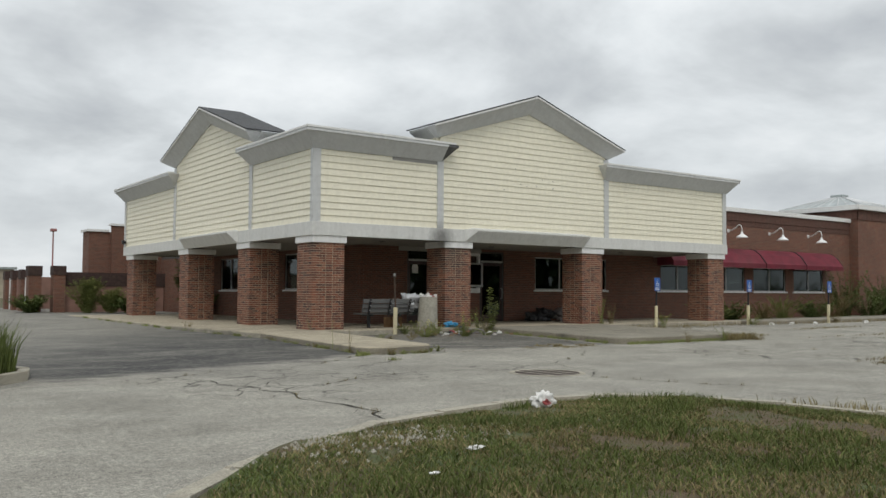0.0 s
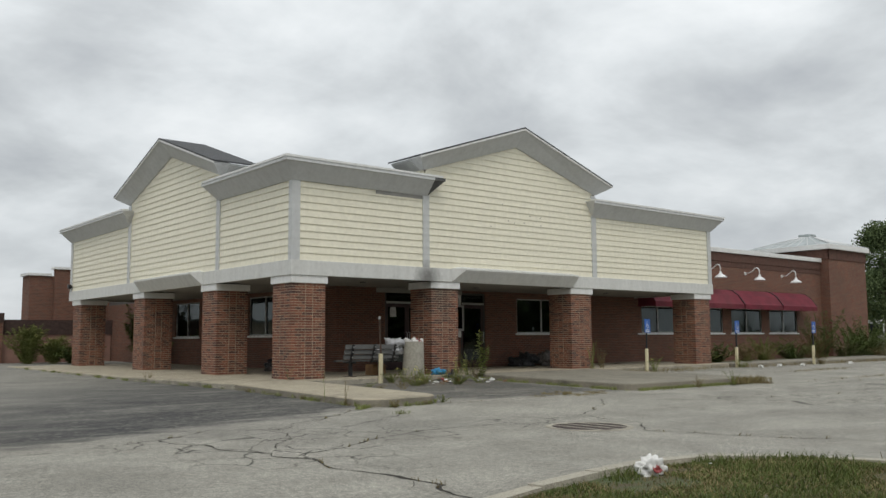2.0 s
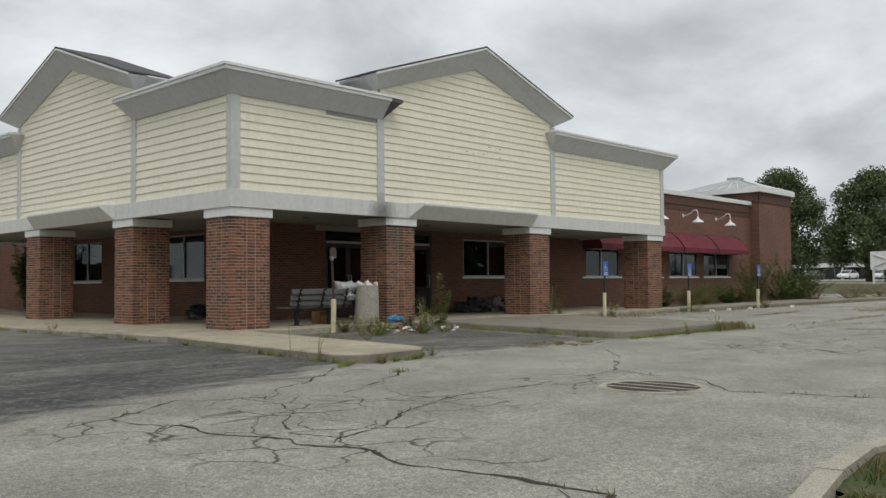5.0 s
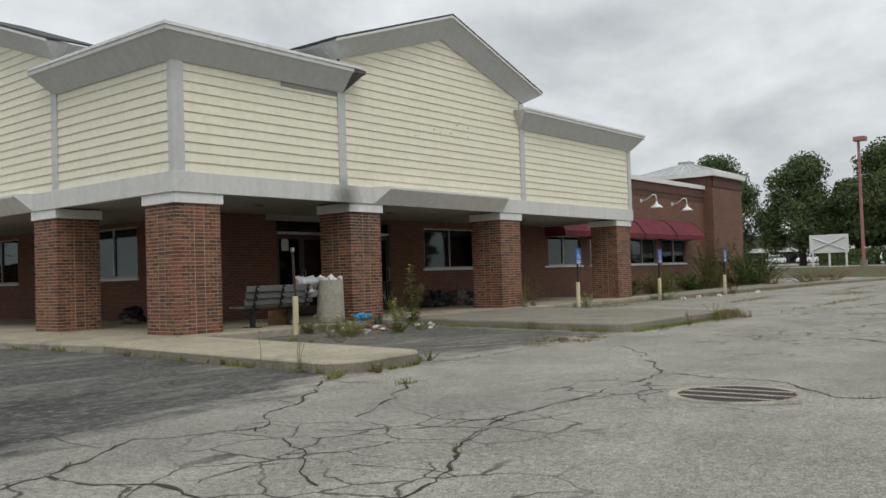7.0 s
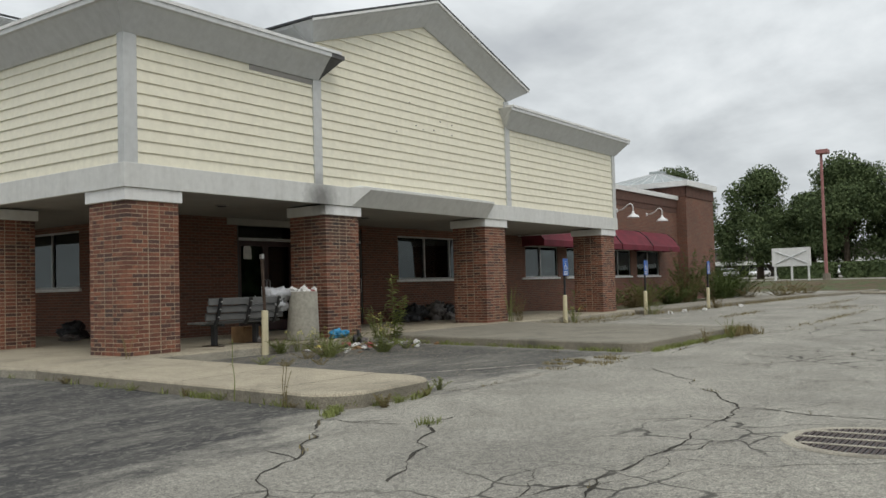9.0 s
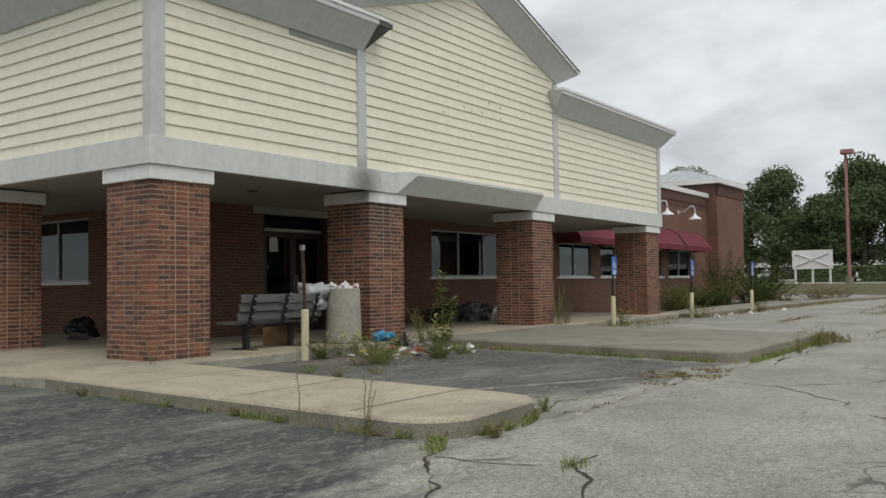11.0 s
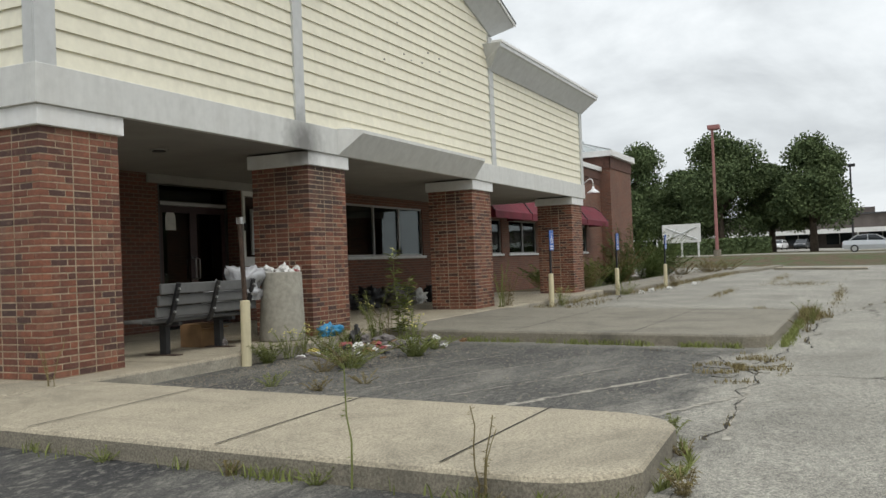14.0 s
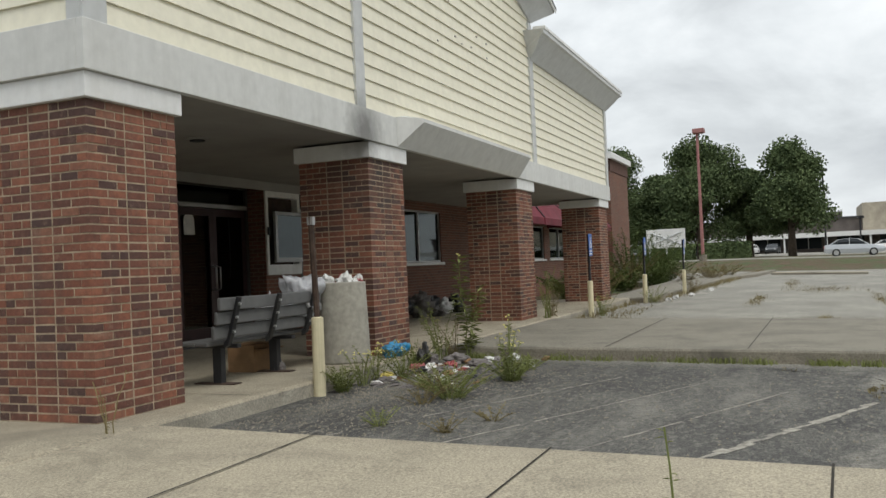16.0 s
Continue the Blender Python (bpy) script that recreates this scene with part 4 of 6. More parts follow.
def column(x0, y0, label, seed, singles):
    """A square brick column with a mortar core, a painted cap block and its bricks."""
    col = thing("brick_column", label, "column", (x0 + 0.5, y0 + 0.5, WALK), "canopy columns")
    part("core", boxes((x0 + 0.004, x0 + 0.996, y0 + 0.004, y0 + 0.996, WALK - 0.05, WALK + BRICKS * COURSE)), MORTAR, col)
    part("cap", boxes((x0 - 0.045, x0 + 1.05, y0 - 0.045, y0 + 1.05, WALK + BRICKS * COURSE, 3.108)), WHITE, col, "white painted wooden cap", bevel=0.008)
    verts, faces = [], []
    rng = random.Random(seed + 50)
    cache = {}
    for bx0, bx1, by0, by1, c in column_bricks(seed):
        z0 = c * COURSE + 0.007 + rng.uniform(-0.001, 0.001)
        z1 = (c + 1) * COURSE - 0.007
        near = min(bx0, by0) < 0.05 and (bx0 < 0.05 or by0 < 0.05)
        if singles and near and c < 30 and len(cache) < 300:
            b = boxes((bx0, bx1, by0, by1, z0, z1))
            ob = part("brick", b, BRICK_ONE, col)
            ob.matrix_basis = Matrix.Translation((x0, y0, WALK))
            cache[len(cache)] = ob
            continue
        k = len(verts)
        for z in (z0, z1):
            verts += [(x0 + bx0, y0 + by0, WALK + z), (x0 + bx1, y0 + by0, WALK + z), (x0 + bx1, y0 + by1, WALK + z), (x0 + bx0, y0 + by1, WALK + z)]
        faces += [(k + 3, k + 2, k + 1, k), (k + 4, k + 5, k + 6, k + 7), (k, k + 1, k + 5, k + 4), (k + 1, k + 2, k + 6, k + 5), (k + 2, k + 3, k + 7, k + 6), (k + 3, k, k + 4, k + 7)]
    rest = mesh_np("bricks", verts, faces, BRICK_JOIN, col)
    tagged(rest, kind="stuff")
    return col


CL = "square red-brown brick column with a white cap"
column(11.17, 21.87, "square corner brick column with a white cap and worn bricks", 1, True)
column(15.74, 21.87, "soot-stained square brick column behind a concrete bin", 2, False)
column(21.67, 21.87, CL + " and weeds at its foot", 3, False)
column(28.62, 21.87, CL + " at the canopy's end", 4, False)
column(11.17, 26.28, CL, 5, False)
column(11.17, 32.05, CL, 6, False)
column(11.17, 39.1, CL + " at the canopy's far end", 7, False)

# ---- wing fittings ----


def awning(x0, x1):
    a = thing("awning", "faded dark red cloth awning over a window", "awning", ((x0 + x1) / 2, WY, 3.0), "red window awnings")
    prof = [(WY - 0.02, 3.68), (WY - 0.28, 3.62), (WY - 0.60, 3.38), (WY - 0.86, 3.02), (WY - 0.92, 2.96)]
    b = bmesh.new()
    loft(b, [[(x, y, z) for y, z in prof] + [(x, y + 0.02, z - 0.02) for y, z in reversed(prof)] for x in (x0 + 0.02, x1 - 0.02)])
    part("canopy", b, AWNING, a)
    part("valance", boxes((x0 + 0.02, x1 - 0.02, WY - 0.925, WY - 0.91, 2.74, 2.96)), AWNING, a)
    for x in (x0 + 0.02, x1 - 0.035):
        b = bmesh.new()
        ring = [(WY - 0.02, 2.76), (WY - 0.905, 2.76)] + [(y + 0.006, z - 0.006) for y, z in reversed(prof)]
        loft(b, [[(x + d, y, z) for y, z in ring] for d in (0, 0.012)])
        part("side_panel", b, AWNING, a)
    for x in (x0 + 0.012, x1 - 0.012):
        b = bmesh.new()
        tube(b, [(x, y - 0.012, z + 0.012) for y, z in prof], 0.012, 6)
        part("piping", b, BLACKBAG, a)
    return a


for i in range(4):
    awning(29.95 + 3.4 * i, 33.3 + 3.4 * i)


def gooseneck(x):
    g = thing("gooseneck_lamp", "white enamel gooseneck wall lamp with a dished shade", "wall lamp", (x, WY, 4.55), "gooseneck lamps")
    y = WY - 0.05
    b = bmesh.new()
    tube(b, [(x, WY, 4.52), (x, WY - 0.04, 4.52)], 0.085, 14)
    part("rose", b, ENAMEL, g, smooth=False)
    pts = [(x, y, 4.52), (x, y - 0.2, 4.54), (x, y - 0.38, 4.64), (x, y - 0.5, 4.74), (x, y - 0.6, 4.77), (x, y - 0.69, 4.72), (x, y - 0.72, 4.6), (x, y - 0.72, 4.42)]
    b = bmesh.new()
    tube(b, pts, 0.024, 8)
    part("arm", b, ENAMEL, g, smooth=True)
    b = bmesh.new()
    rings = []
    for r, z in ((0.045, 4.44), (0.055, 4.36), (0.1, 4.31), (0.2, 4.25), (0.275, 4.17), (0.285, 4.15), (0.26, 4.165), (0.18, 4.23), (0.05, 4.29)):
        rings.append([(x + r * math.cos(k * math.pi / 10), y - 0.72 + r * math.sin(k * math.pi / 10), z) for k in range(20)])
    loft(b, rings)
    part("shade", b, ENAMEL, g, smooth=True)
    return g


for x in (35.05, 38.35, 41.75):
    gooseneck(x)

# small wall box on the far wing and soffit lights
for x, y in ((14.4, 23.4), (19.0, 23.6), (25.5, 23.6)):
    sl = thing("soffit_light", "small dark recessed canopy light fitting", "ceiling light", (x, y, 3.1), "soffit lights")
    b = bmesh.new()
    tube(b, [(x, y, 3.137), (x, y, 3.115)], 0.13, 16)
    part("ring", b, SOFFIT, sl)
    b = bmesh.new()
    tube(b, [(x, y, 3.114), (x, y, 3.10)], 0.09, 16)
    part("lens", b, DARKMETAL, sl)
cb = thing("floodlight", "small dark floodlight on the clapboard corner", "floodlight", (X1, 40.2, 3.7))
part("bracket", boxes((X1 - 0.09, X1 - 0.045, 40.17, 40.25, 3.66, 3.76)), DARKMETAL, cb)
part("head", boxes((X1 - 0.21, X1 - 0.09, 40.13, 40.29, 3.62, 3.8)), DARKMETAL, cb, bevel=0.02)

# ---- parking posts and signs ----


def parking_post(x, y, top, sign, label):
    z = ground_z(x, y) - 0.02
    p = thing("parking_sign" if sign else "sign_post", label, "sign" if sign else "post", (x, y, z), "parking sign posts")
    b = bmesh.new()
    tube(b, [(x, y, z - 0.1), (x + 0.01, y, z + 0.79), (x + 0.01, y, z + 0.80)], [0.062, 0.06, 0.035], 14)
    part("bollard", b, YELLOW, p, "chipped cream-yellow pipe", smooth=False)
    b = bmesh.new()
    lean = 0.03 if sign else -0.05
    tube(b, [(x + 0.01, y, z + 0.8), (x + 0.01 + lean, y, top)], 0.03, 6)
    part("upright", b, RUST if not sign else DARKMETAL, p, "rust-brown steel upright")
    if not sign:
        part("bracket", boxes((x - 0.065, x - 0.015, y - 0.035, y + 0.03, top - 0.08, top)), ALU, p)
    if sign:
        sx, sy = x + 0.01 + lean, y - 0.036
        plate = part("plate", boxes((sx - 0.155, sx + 0.155, sy - 0.004, sy, top - 0.46, top + 0.02)), BLUE, p, "faded blue metal plate")
        b = bmesh.new()
        yy = sy - 0.008
        tube(b, [(sx - 0.02, yy, top - 0.07), (sx - 0.019, yy, top - 0.075)], 0.028, 10)
        tube(b, [(sx - 0.02, yy, top - 0.11), (sx - 0.01, yy, top - 0.19), (sx + 0.05, yy, top - 0.19), (sx + 0.075, yy, top - 0.27)], 0.011, 5)
        tube(b, [(sx + 0.065 * math.cos(radians(a)), yy, top - 0.22 + 0.065 * math.sin(radians(a))) for a in range(130, 345, 20)], 0.009, 5)
        part("wheelchair_symbol", b, PAPER, plate, "white wheelchair symbol")
        part("legend_bar", boxes((sx - 0.11, sx + 0.11, sy - 0.007, sy - 0.004, top - 0.37, top - 0.34), (sx - 0.11, sx + 0.11, sy - 0.007, sy - 0.004, top - 0.43, top - 0.40)), PAPER, plate)
    return p


parking_post(13.62, 21.41, 2.06, False, "bare rusty sign post in a chipped yellow pipe")
parking_post(24.86, 21.3, 2.07, True, "blue disabled-parking sign on a yellow-footed post")
parking_post(29.98, 21.0, 2.05, True, "blue disabled-parking sign on a yellow-footed post")
parking_post(35.1, 20.62, 2.05, True, "blue disabled-parking sign on a yellow-footed post")

# ---- bench and bin ----


def bench(x0, x1, y):
    """Plank bench with its back to the lot."""
    bn = thing("bench", "grey slatted plank bench with black steel legs", "bench", ((x0 + x1) / 2, y, WALK))
    for i in range(3):
        z = WALK + 0.47 + 0.135 * i
        o = -0.042 * i
        b = bmesh.new()
        box(b, x0, x1, y + 0.02 + o, y + 0.06 + o, z, z + 0.125)
        part("back_slat", b, PLASTIC_GREY, bn, bevel=0.012)
    for i in range(3):
        part("seat_slat", boxes((x0, x1, y + 0.11 + 0.15 * i, y + 0.245 + 0.15 * i, WALK + 0.40, WALK + 0.44)), PLASTIC_GREY, bn, bevel=0.01)
    for x in (x0 + 0.22, (x0 + x1) / 2, x1 - 0.22):
        b = bmesh.new()
        ring = [(y + 0.06, WALK + 0.37), (y + 0.01, WALK + 0.40), (y - 0.03, WALK + 0.5), (y - 0.135, WALK + 0.86), (y - 0.11, WALK + 0.875), (y + 0.015, WALK + 0.47), (y + 0.06, WALK + 0.42)]
        loft(b, [[(x + d, p, z) for p, z in ring] for d in (-0.028, 0.028)])
        sup = part("back_bracket", b, DARKMETAL, bn)
        for z in (0.53, 0.67, 0.8):
            b = bmesh.new()
            tube(b, [(x, y - 0.025 - (z - 0.5) * 0.29, WALK + z), (x, y - 0.053 - (z - 0.5) * 0.29, WALK + z)], 0.014, 6)
            part("bolt", b, ALU, sup)
    for x in (x0 + 0.36, x1 - 0.5):
        leg = part("leg", boxes((x - 0.04, x + 0.04, y + 0.2, y + 0.3, WALK + 0.012, WALK + 0.36)), DARKMETAL, bn, bevel=0.006)
        part("arm_rail", boxes((x - 0.03, x + 0.03, y + 0.0, y + 0.58, WALK + 0.36, WALK + 0.40)), DARKMETAL, bn)
        part("foot_plate", boxes((x - 0.06, x + 0.06, y + 0.03, y + 0.52, WALK - 0.0, WALK + 0.012)), RUST, leg, "rusted foot plate")
    return bn


bench(12.92, 14.76, 22.1)


def crumpled(name, at, size, mat, seed, parent=None, label="", category="litter", group="", flat=1.0):
    """A crumpled sheet or bag that rests on its support."""
    b = bmesh.new()
    bmesh.ops.create_icosphere(b, subdivisions=4 if max(size) > 0.18 else 3, radius=1.0)
    rng = random.Random(seed)
    off = Vector((rng.uniform(0, 50), rng.uniform(0, 50), rng.uniform(0, 50)))
    for v in b.verts:
        d = v.co.normalized()
        k = 0.72 + 0.45 * noise.noise(d * 1.6 + off) + 0.3 * noise.noise(d * 4.3 + off) + 0.16 * noise.noise(d * 9 + off) + 0.08 * noise.noise(d * 19 + off)
        v.co = Vector((d.x * size[0] * k, d.y * size[1] * k, d.z * size[2] * k * flat))
    low = min(v.co.z for v in b.verts)
    for v in b.verts:
        v.co.z = max(v.co.z, low * 0.55) - low * 0.55
        v.co += Vector(at)
    ob = part(name, b, mat, parent, label, smooth=max(size) > 0.18)
    if parent is None:
        tagged(ob, label, category, group)
    return ob


BX, BY = 15.17, 22.0
tb_ = thing("trash_bin", "overflowing round bin of weathered tan concrete", "trash bin", (BX, BY, WALK))
b = bmesh.new()
loft(b, [[(BX + 0.03 * (z - WALK) + s * math.cos(k * math.pi / 14), BY + s * math.sin(k * math.pi / 14), z) for k in range(28)] for s, z in ((0.315, WALK), (0.318, WALK + 0.03), (0.276, WALK + 0.92), (0.27, WALK + 0.94), (0.235, WALK + 0.942), (0.22, WALK + 0.75))])
part("shell", b, BINCONC, tb_, smooth=True)
b = bmesh.new()
tube(b, [(BX, BY, WALK + 0.72), (BX, BY, WALK + 0.88)], 0.218, 20)
part("liner", b, BLACKBAG, tb_, "black bin liner")
for i, (dx, dy, s, m_, l_) in enumerate(((-0.1, -0.12, 0.13, PAPER, "crumpled white wrapper"), (0.12, 0.02, 0.12, REDPRINT, "crumpled red wrapper"), (0.22, -0.16, 0.1, PAPER, "crumpled white wrapper"), (-0.02, -0.2, 0.09, PAPER, "crumpled paper cup"), (-0.2, 0.12, 0.12, PAPER, "crumpled white wrapper"), (0.1, -0.24, 0.08, REDPRINT, "red and white food carton"))):
    crumpled("wrapper", (BX + dx * 0.8, BY + dy * 0.8, WALK + 0.88), (s, s, s * 1.0), m_, 20 + i, None, l_ + " heaped in the bin", "litter", "litter in the bin")
crumpled("plastic_bag", (14.68, 22.22, WALK + 0.58), (0.46, 0.26, 0.36), clear_bag, 31, None, "bulging clear plastic rubbish bag beside the bin", "bag")
crumpled("plastic_bag", (14.35, 22.45, WALK + 0.442), (0.26, 0.2, 0.3), clear_bag, 32, None, "clear plastic rubbish bag on the bench", "bag")
crumpled("plastic_bag", (14.3, 22.35, WALK + 0.0), (0.09, 0.1, 0.1), CLOTH, 33, None, "limp grey plastic bag under the bench", "bag")
bx = thing("cardboard_box", "torn brown cardboard box under the bench", "box", (14.35, 22.75, WALK))
part("body", boxes((14.15, 14.6, 22.55, 22.9, WALK, WALK + 0.3)), CARDBOARD, bx)
part("flap", boxes((14.15, 14.6, 22.46, 22.55, WALK + 0.24, WALK + 0.25)), CARDBOARD, bx)

# ---- litter ----


def gz(x, y):
    return ground_z(x, y)


LIT = [("plastic_bag", 15.78, 21.62, (0.34, 0.16, 0.13), BLUEBAG, "crumpled bright blue plastic bag"), ("cup", 16.05, 21.36, (0.11, 0.1, 0.22), BLACKBAG, "crushed black plastic cup"),
       ("paper_cup", 16.15, 21.3, (0.12, 0.1, 0.13), CLOTH, "torn grey food carton"), ("wrapper", 14.85, 21.28, (0.13, 0.09, 0.07), YELLOWBAG, "crumpled yellow wrapper"),
       ("wrapper", 15.75, 21.15, (0.16, 0.09, 0.06), PAPER, "flattened white food wrapper"), ("wrapper", 15.9, 20.95, (0.11, 0.1, 0.07), REDPRINT, "red and white food wrapper"),
       ("rag", 16.35, 21.05, (0.32, 0.16, 0.10), CLOTH, "dirty wadded grey rag"), ("rag", 16.2, 20.7, (0.22, 0.14, 0.06), CLOTH, "dirty wadded rag"),
       ("wrapper", 16.72, 20.4, (0.09, 0.09, 0.09), PAPER, "crumpled white paper"), ("wrapper", 15.15, 21.28, (0.13, 0.08, 0.04), PAPER, "flattened white paper"),
       ("wrapper", 14.8, 21.2, (0.09, 0.06, 0.04), PAPER, "flattened white paper"), ("wrapper", 16.62, 20.6, (0.13, 0.11, 0.05), CLOTH, "dirty flattened carton"),
       ("wrapper", 15.3, 20.9, (0.1, 0.06, 0.03), CLOTH, "dirty flattened carton"), ("wrapper", 15.5, 20.75, (0.12, 0.07, 0.03), PAPER, "flattened white paper"),
       ("wrapper", 30.8, 20.5, (0.14, 0.12, 0.08), PAPER, "crumpled white paper by the kerb"), ("wrapper", 33.4, 20.2, (0.14, 0.12, 0.08), PAPER, "crumpled white paper by the kerb"),
       ("wrapper", 37.0, 20.0, (0.16, 0.12, 0.08), PAPER, "crumpled white paper by the kerb"), ("wrapper", 32.2, 20.5, (0.16, 0.12, 0.09), PAPER, "crumpled white paper by the kerb")]
for i, (nm, x, y, s, m_, l_) in enumerate(LIT):
    crumpled(nm, (x, y, WALK if 21.5 < y < 25 else gz(x, y) - 0.005), s, m_, 100 + i, None, l_ + (" on the asphalt" if x < 25 else ""), "litter", "litter on the asphalt")
KINDS = ((PAPER, "wrapper", "flattened white paper wrapper"), (CLOTH, "wrapper", "dirty grey carton"), (CARDBOARD, "cardboard_scrap", "torn brown cardboard scrap"), (BLACKBAG, "plastic_scrap", "black plastic scrap"), (REDPRINT, "wrapper", "faded red wrapper"), (PAPER, "paper_cup", "crushed white paper cup"))
lr = random.Random(9)
for i in range(70):
    m_, nm, l_ = KINDS[lr.choice((0, 1, 1, 1, 1, 2, 2, 2, 3, 3, 4, 5))]
    x = lr.uniform(14.3, 17.0)
    y = 21.35 - abs(lr.gauss(0, 0.5)) - 0.25 * max(0.0, x - 15.5)
    s = lr.uniform(0.04, 0.13)
    crumpled(nm, (x, y, gz(x, y) - 0.004), (s, s * lr.uniform(0.5, 0.9), s * lr.uniform(0.2, 0.5)), m_, 500 + i, None, l_ + " on the asphalt", "litter", "litter on the asphalt")
# can lying on its side
b = bmesh.new()
tube(b, [(15.5, 21.3, gz(15.6, 21.2) + 0.045), (15.62, 21.17, gz(15.6, 21.2) + 0.045)], 0.046, 14)
cn = tagged(part("can", b, REDPRINT, None, smooth=False), "dented red and white drink can on its side", "can")
b = bmesh.new()
tube(b, [(15.6206, 21.1693, gz(15.6, 21.2) + 0.045), (15.622, 21.1678, gz(15.6, 21.2) + 0.045)], 0.04, 14)
part("lid", b, ALU, cn)
# heap of bags and clothes under the canopy
for i, (x, y, s, m_, l_) in enumerate(((22.6, 24.9, (0.5, 0.35, 0.42), BLACKBAG, "heaped black rubbish bag"), (23.3, 24.7, (0.42, 0.35, 0.40), CLOTH, "heaped dirty clothes"), (23.9, 24.8, (0.4, 0.3, 0.34), BLACKBAG, "heaped black rubbish bag"),
                                       (24.4, 24.6, (0.3, 0.25, 0.25), PAPER, "pale plastic sack"), (24.95, 24.5, (0.28, 0.22, 0.34), BLACKBAG, "dark blue-black holdall"), (22.1, 25.0, (0.35, 0.3, 0.25), BLACKBAG, "flattened black rubbish bag"), (23.6, 24.4, (0.28, 0.2, 0.16), CLOTH, "dirty cloth bundle"))):
    crumpled("rubbish_bag", (x, y, WALK), s, m_, 60 + i, None, l_ + " on the walk by the wall", "bag", "heap under the canopy")
crumpled("rubbish_bag", (14.2, 28.3, WALK), (0.4, 0.35, 0.28), BLACKBAG, 80, None, "flattened dark bag by the side wall", "bag")
crumpled("rag", (13.7, 27.6, WALK), (0.3, 0.16, 0.1), CLOTH, 81, None, "dark dirty rag on the walk", "rag")

# ---- storm drain ----
DX, DY = 10.2, 11.15
dz = ground_z(DX, DY)
dr = thing("storm_drain", "round rusty cast-iron drain grate in the asphalt", "drain", (DX, DY, dz), kind="")
b = bmesh.new()
rings = []
for r, z in ((0.66, 0.002), (0.64, 0.012), (0.56, 0.012), (0.55, 0.0)):
    rings.append([(DX + r * math.cos(k * math.pi / 18), DY + r * math.sin(k * math.pi / 18), dz + z) for k in range(36)])
loft(b, rings, caps=False)
part("collar", b, KERB, dr)
# flat black disc that paints the darkness of the hollow below the bars
b = bmesh.new()
b.faces.new([b.verts.new((DX + 0.552 * math.cos(k * math.pi / 18), DY + 0.552 * math.sin(k * math.pi / 18), dz + 0.003)) for k in range(36)])
part("pit_shade", b, BLACKBAG, dr)
for i in range(-12, 13):
    yy = i * 0.043
    h = math.sqrt(max(0.0, 0.548 ** 2 - yy * yy))
    if h > 0.05:
        part("bar", boxes((DX - h, DX + h, DY + yy - 0.012, DY + yy + 0.012, dz + 0.004, dz + 0.012)), IRON, dr)
for xx in (-0.28, 0.0, 0.28):
    h = math.sqrt(0.548 ** 2 - xx * xx)
    part("rib", boxes((DX + xx - 0.03, DX + xx + 0.03, DY - h, DY + h, dz + 0.005, dz + 0.014)), KERB, dr)

# ---- grass island and kerbs ----
ISLAND = [(1.0, -8.0), (1.0, 2.0), (1.25, 4.2), (1.75, 5.32), (2.35, 5.92), (3.05, 6.45), (3.76, 6.86), (4.4, 7.3), (5.3, 7.55), (6.2, 7.72), (7.15, 7.82), (7.95, 7.68), (8.6, 7.0), (9.15, 5.9), (9.3, 4.9), (9.4, 2.0), (9.4, -8.0)]


def island_mound(x, y):
    return 0.205 + 0.12 * step(min(x - 1.0, 9.4 - x, 7.8 - y), 0.0, 2.0) + 0.02 * noise.noise(Vector((x * 0.9, y * 0.9, 0)))


def offset_line(pts, d):
    res = []
    for i, (x, y) in enumerate(pts):
        a, b = pts[max(i - 1, 0)], pts[min(i + 1, len(pts) - 1)]
        t = Vector((b[0] - a[0], b[1] - a[1])).normalized()
        res.append((x + t.y * d, y - t.x * d))
    return res


def kerb(name, pts, label, height=0.13, wide=0.15, seed=1):
    """Kerb stones laid end to end along a line, each a piece of its own."""
    k = thing(name, label, "kerb", (pts[0][0], pts[0][1], ground_z(*pts[0])), kind="structure")
    rng = random.Random(seed)
    inner = offset_line(pts, wide)
    for (a, b), (c, d) in zip(zip(pts, pts[1:]), zip(inner, inner[1:])):
        n = max(1, round(math.dist(a, b) / 1.2))
        for i in range(n):
            u0, u1 = i / n + 0.004, (i + 1) / n - 0.004
            q = [(a[0] + (b[0] - a[0]) * u, a[1] + (b[1] - a[1]) * u) for u in (u0, u1)] + [(c[0] + (d[0] - c[0]) * u, c[1] + (d[1] - c[1]) * u) for u in (u1, u0)]
            h = height + rng.uniform(-0.012, 0.012)
            bm_ = bmesh.new()
            lo = [(x, y, ground_z(x, y) - 0.08) for x, y in q]
            mid = [(x, y, ground_z(x, y) + h - 0.025) for x, y in q]
            cx, cy = sum(p[0] for p in q) / 4, sum(p[1] for p in q) / 4
            hi = [(cx + (x - cx) * (0.985 if math.dist(a, b) > 0.5 else 0.97) + 0, cy + (y - cy) * 0.985, ground_z(x, y) + h) for x, y in q]
            loft(bm_, [lo, mid, hi])
            part("kerb_stone", bm_, KERB, k)
    return k


kerb("trim_kerb_1", ISLAND, "chipped pale concrete kerb round a grass island", 0.13, 0.15, 3)


def inside(x, y, poly):
    hit = False
    for i in range(len(poly)):
        (x0, y0), (x1, y1) = poly[i - 1], poly[i]
        if (y0 > y) != (y1 > y) and x < (x1 - x0) * (y - y0) / (y1 - y0) + x0:
            hit = not hit
    return hit


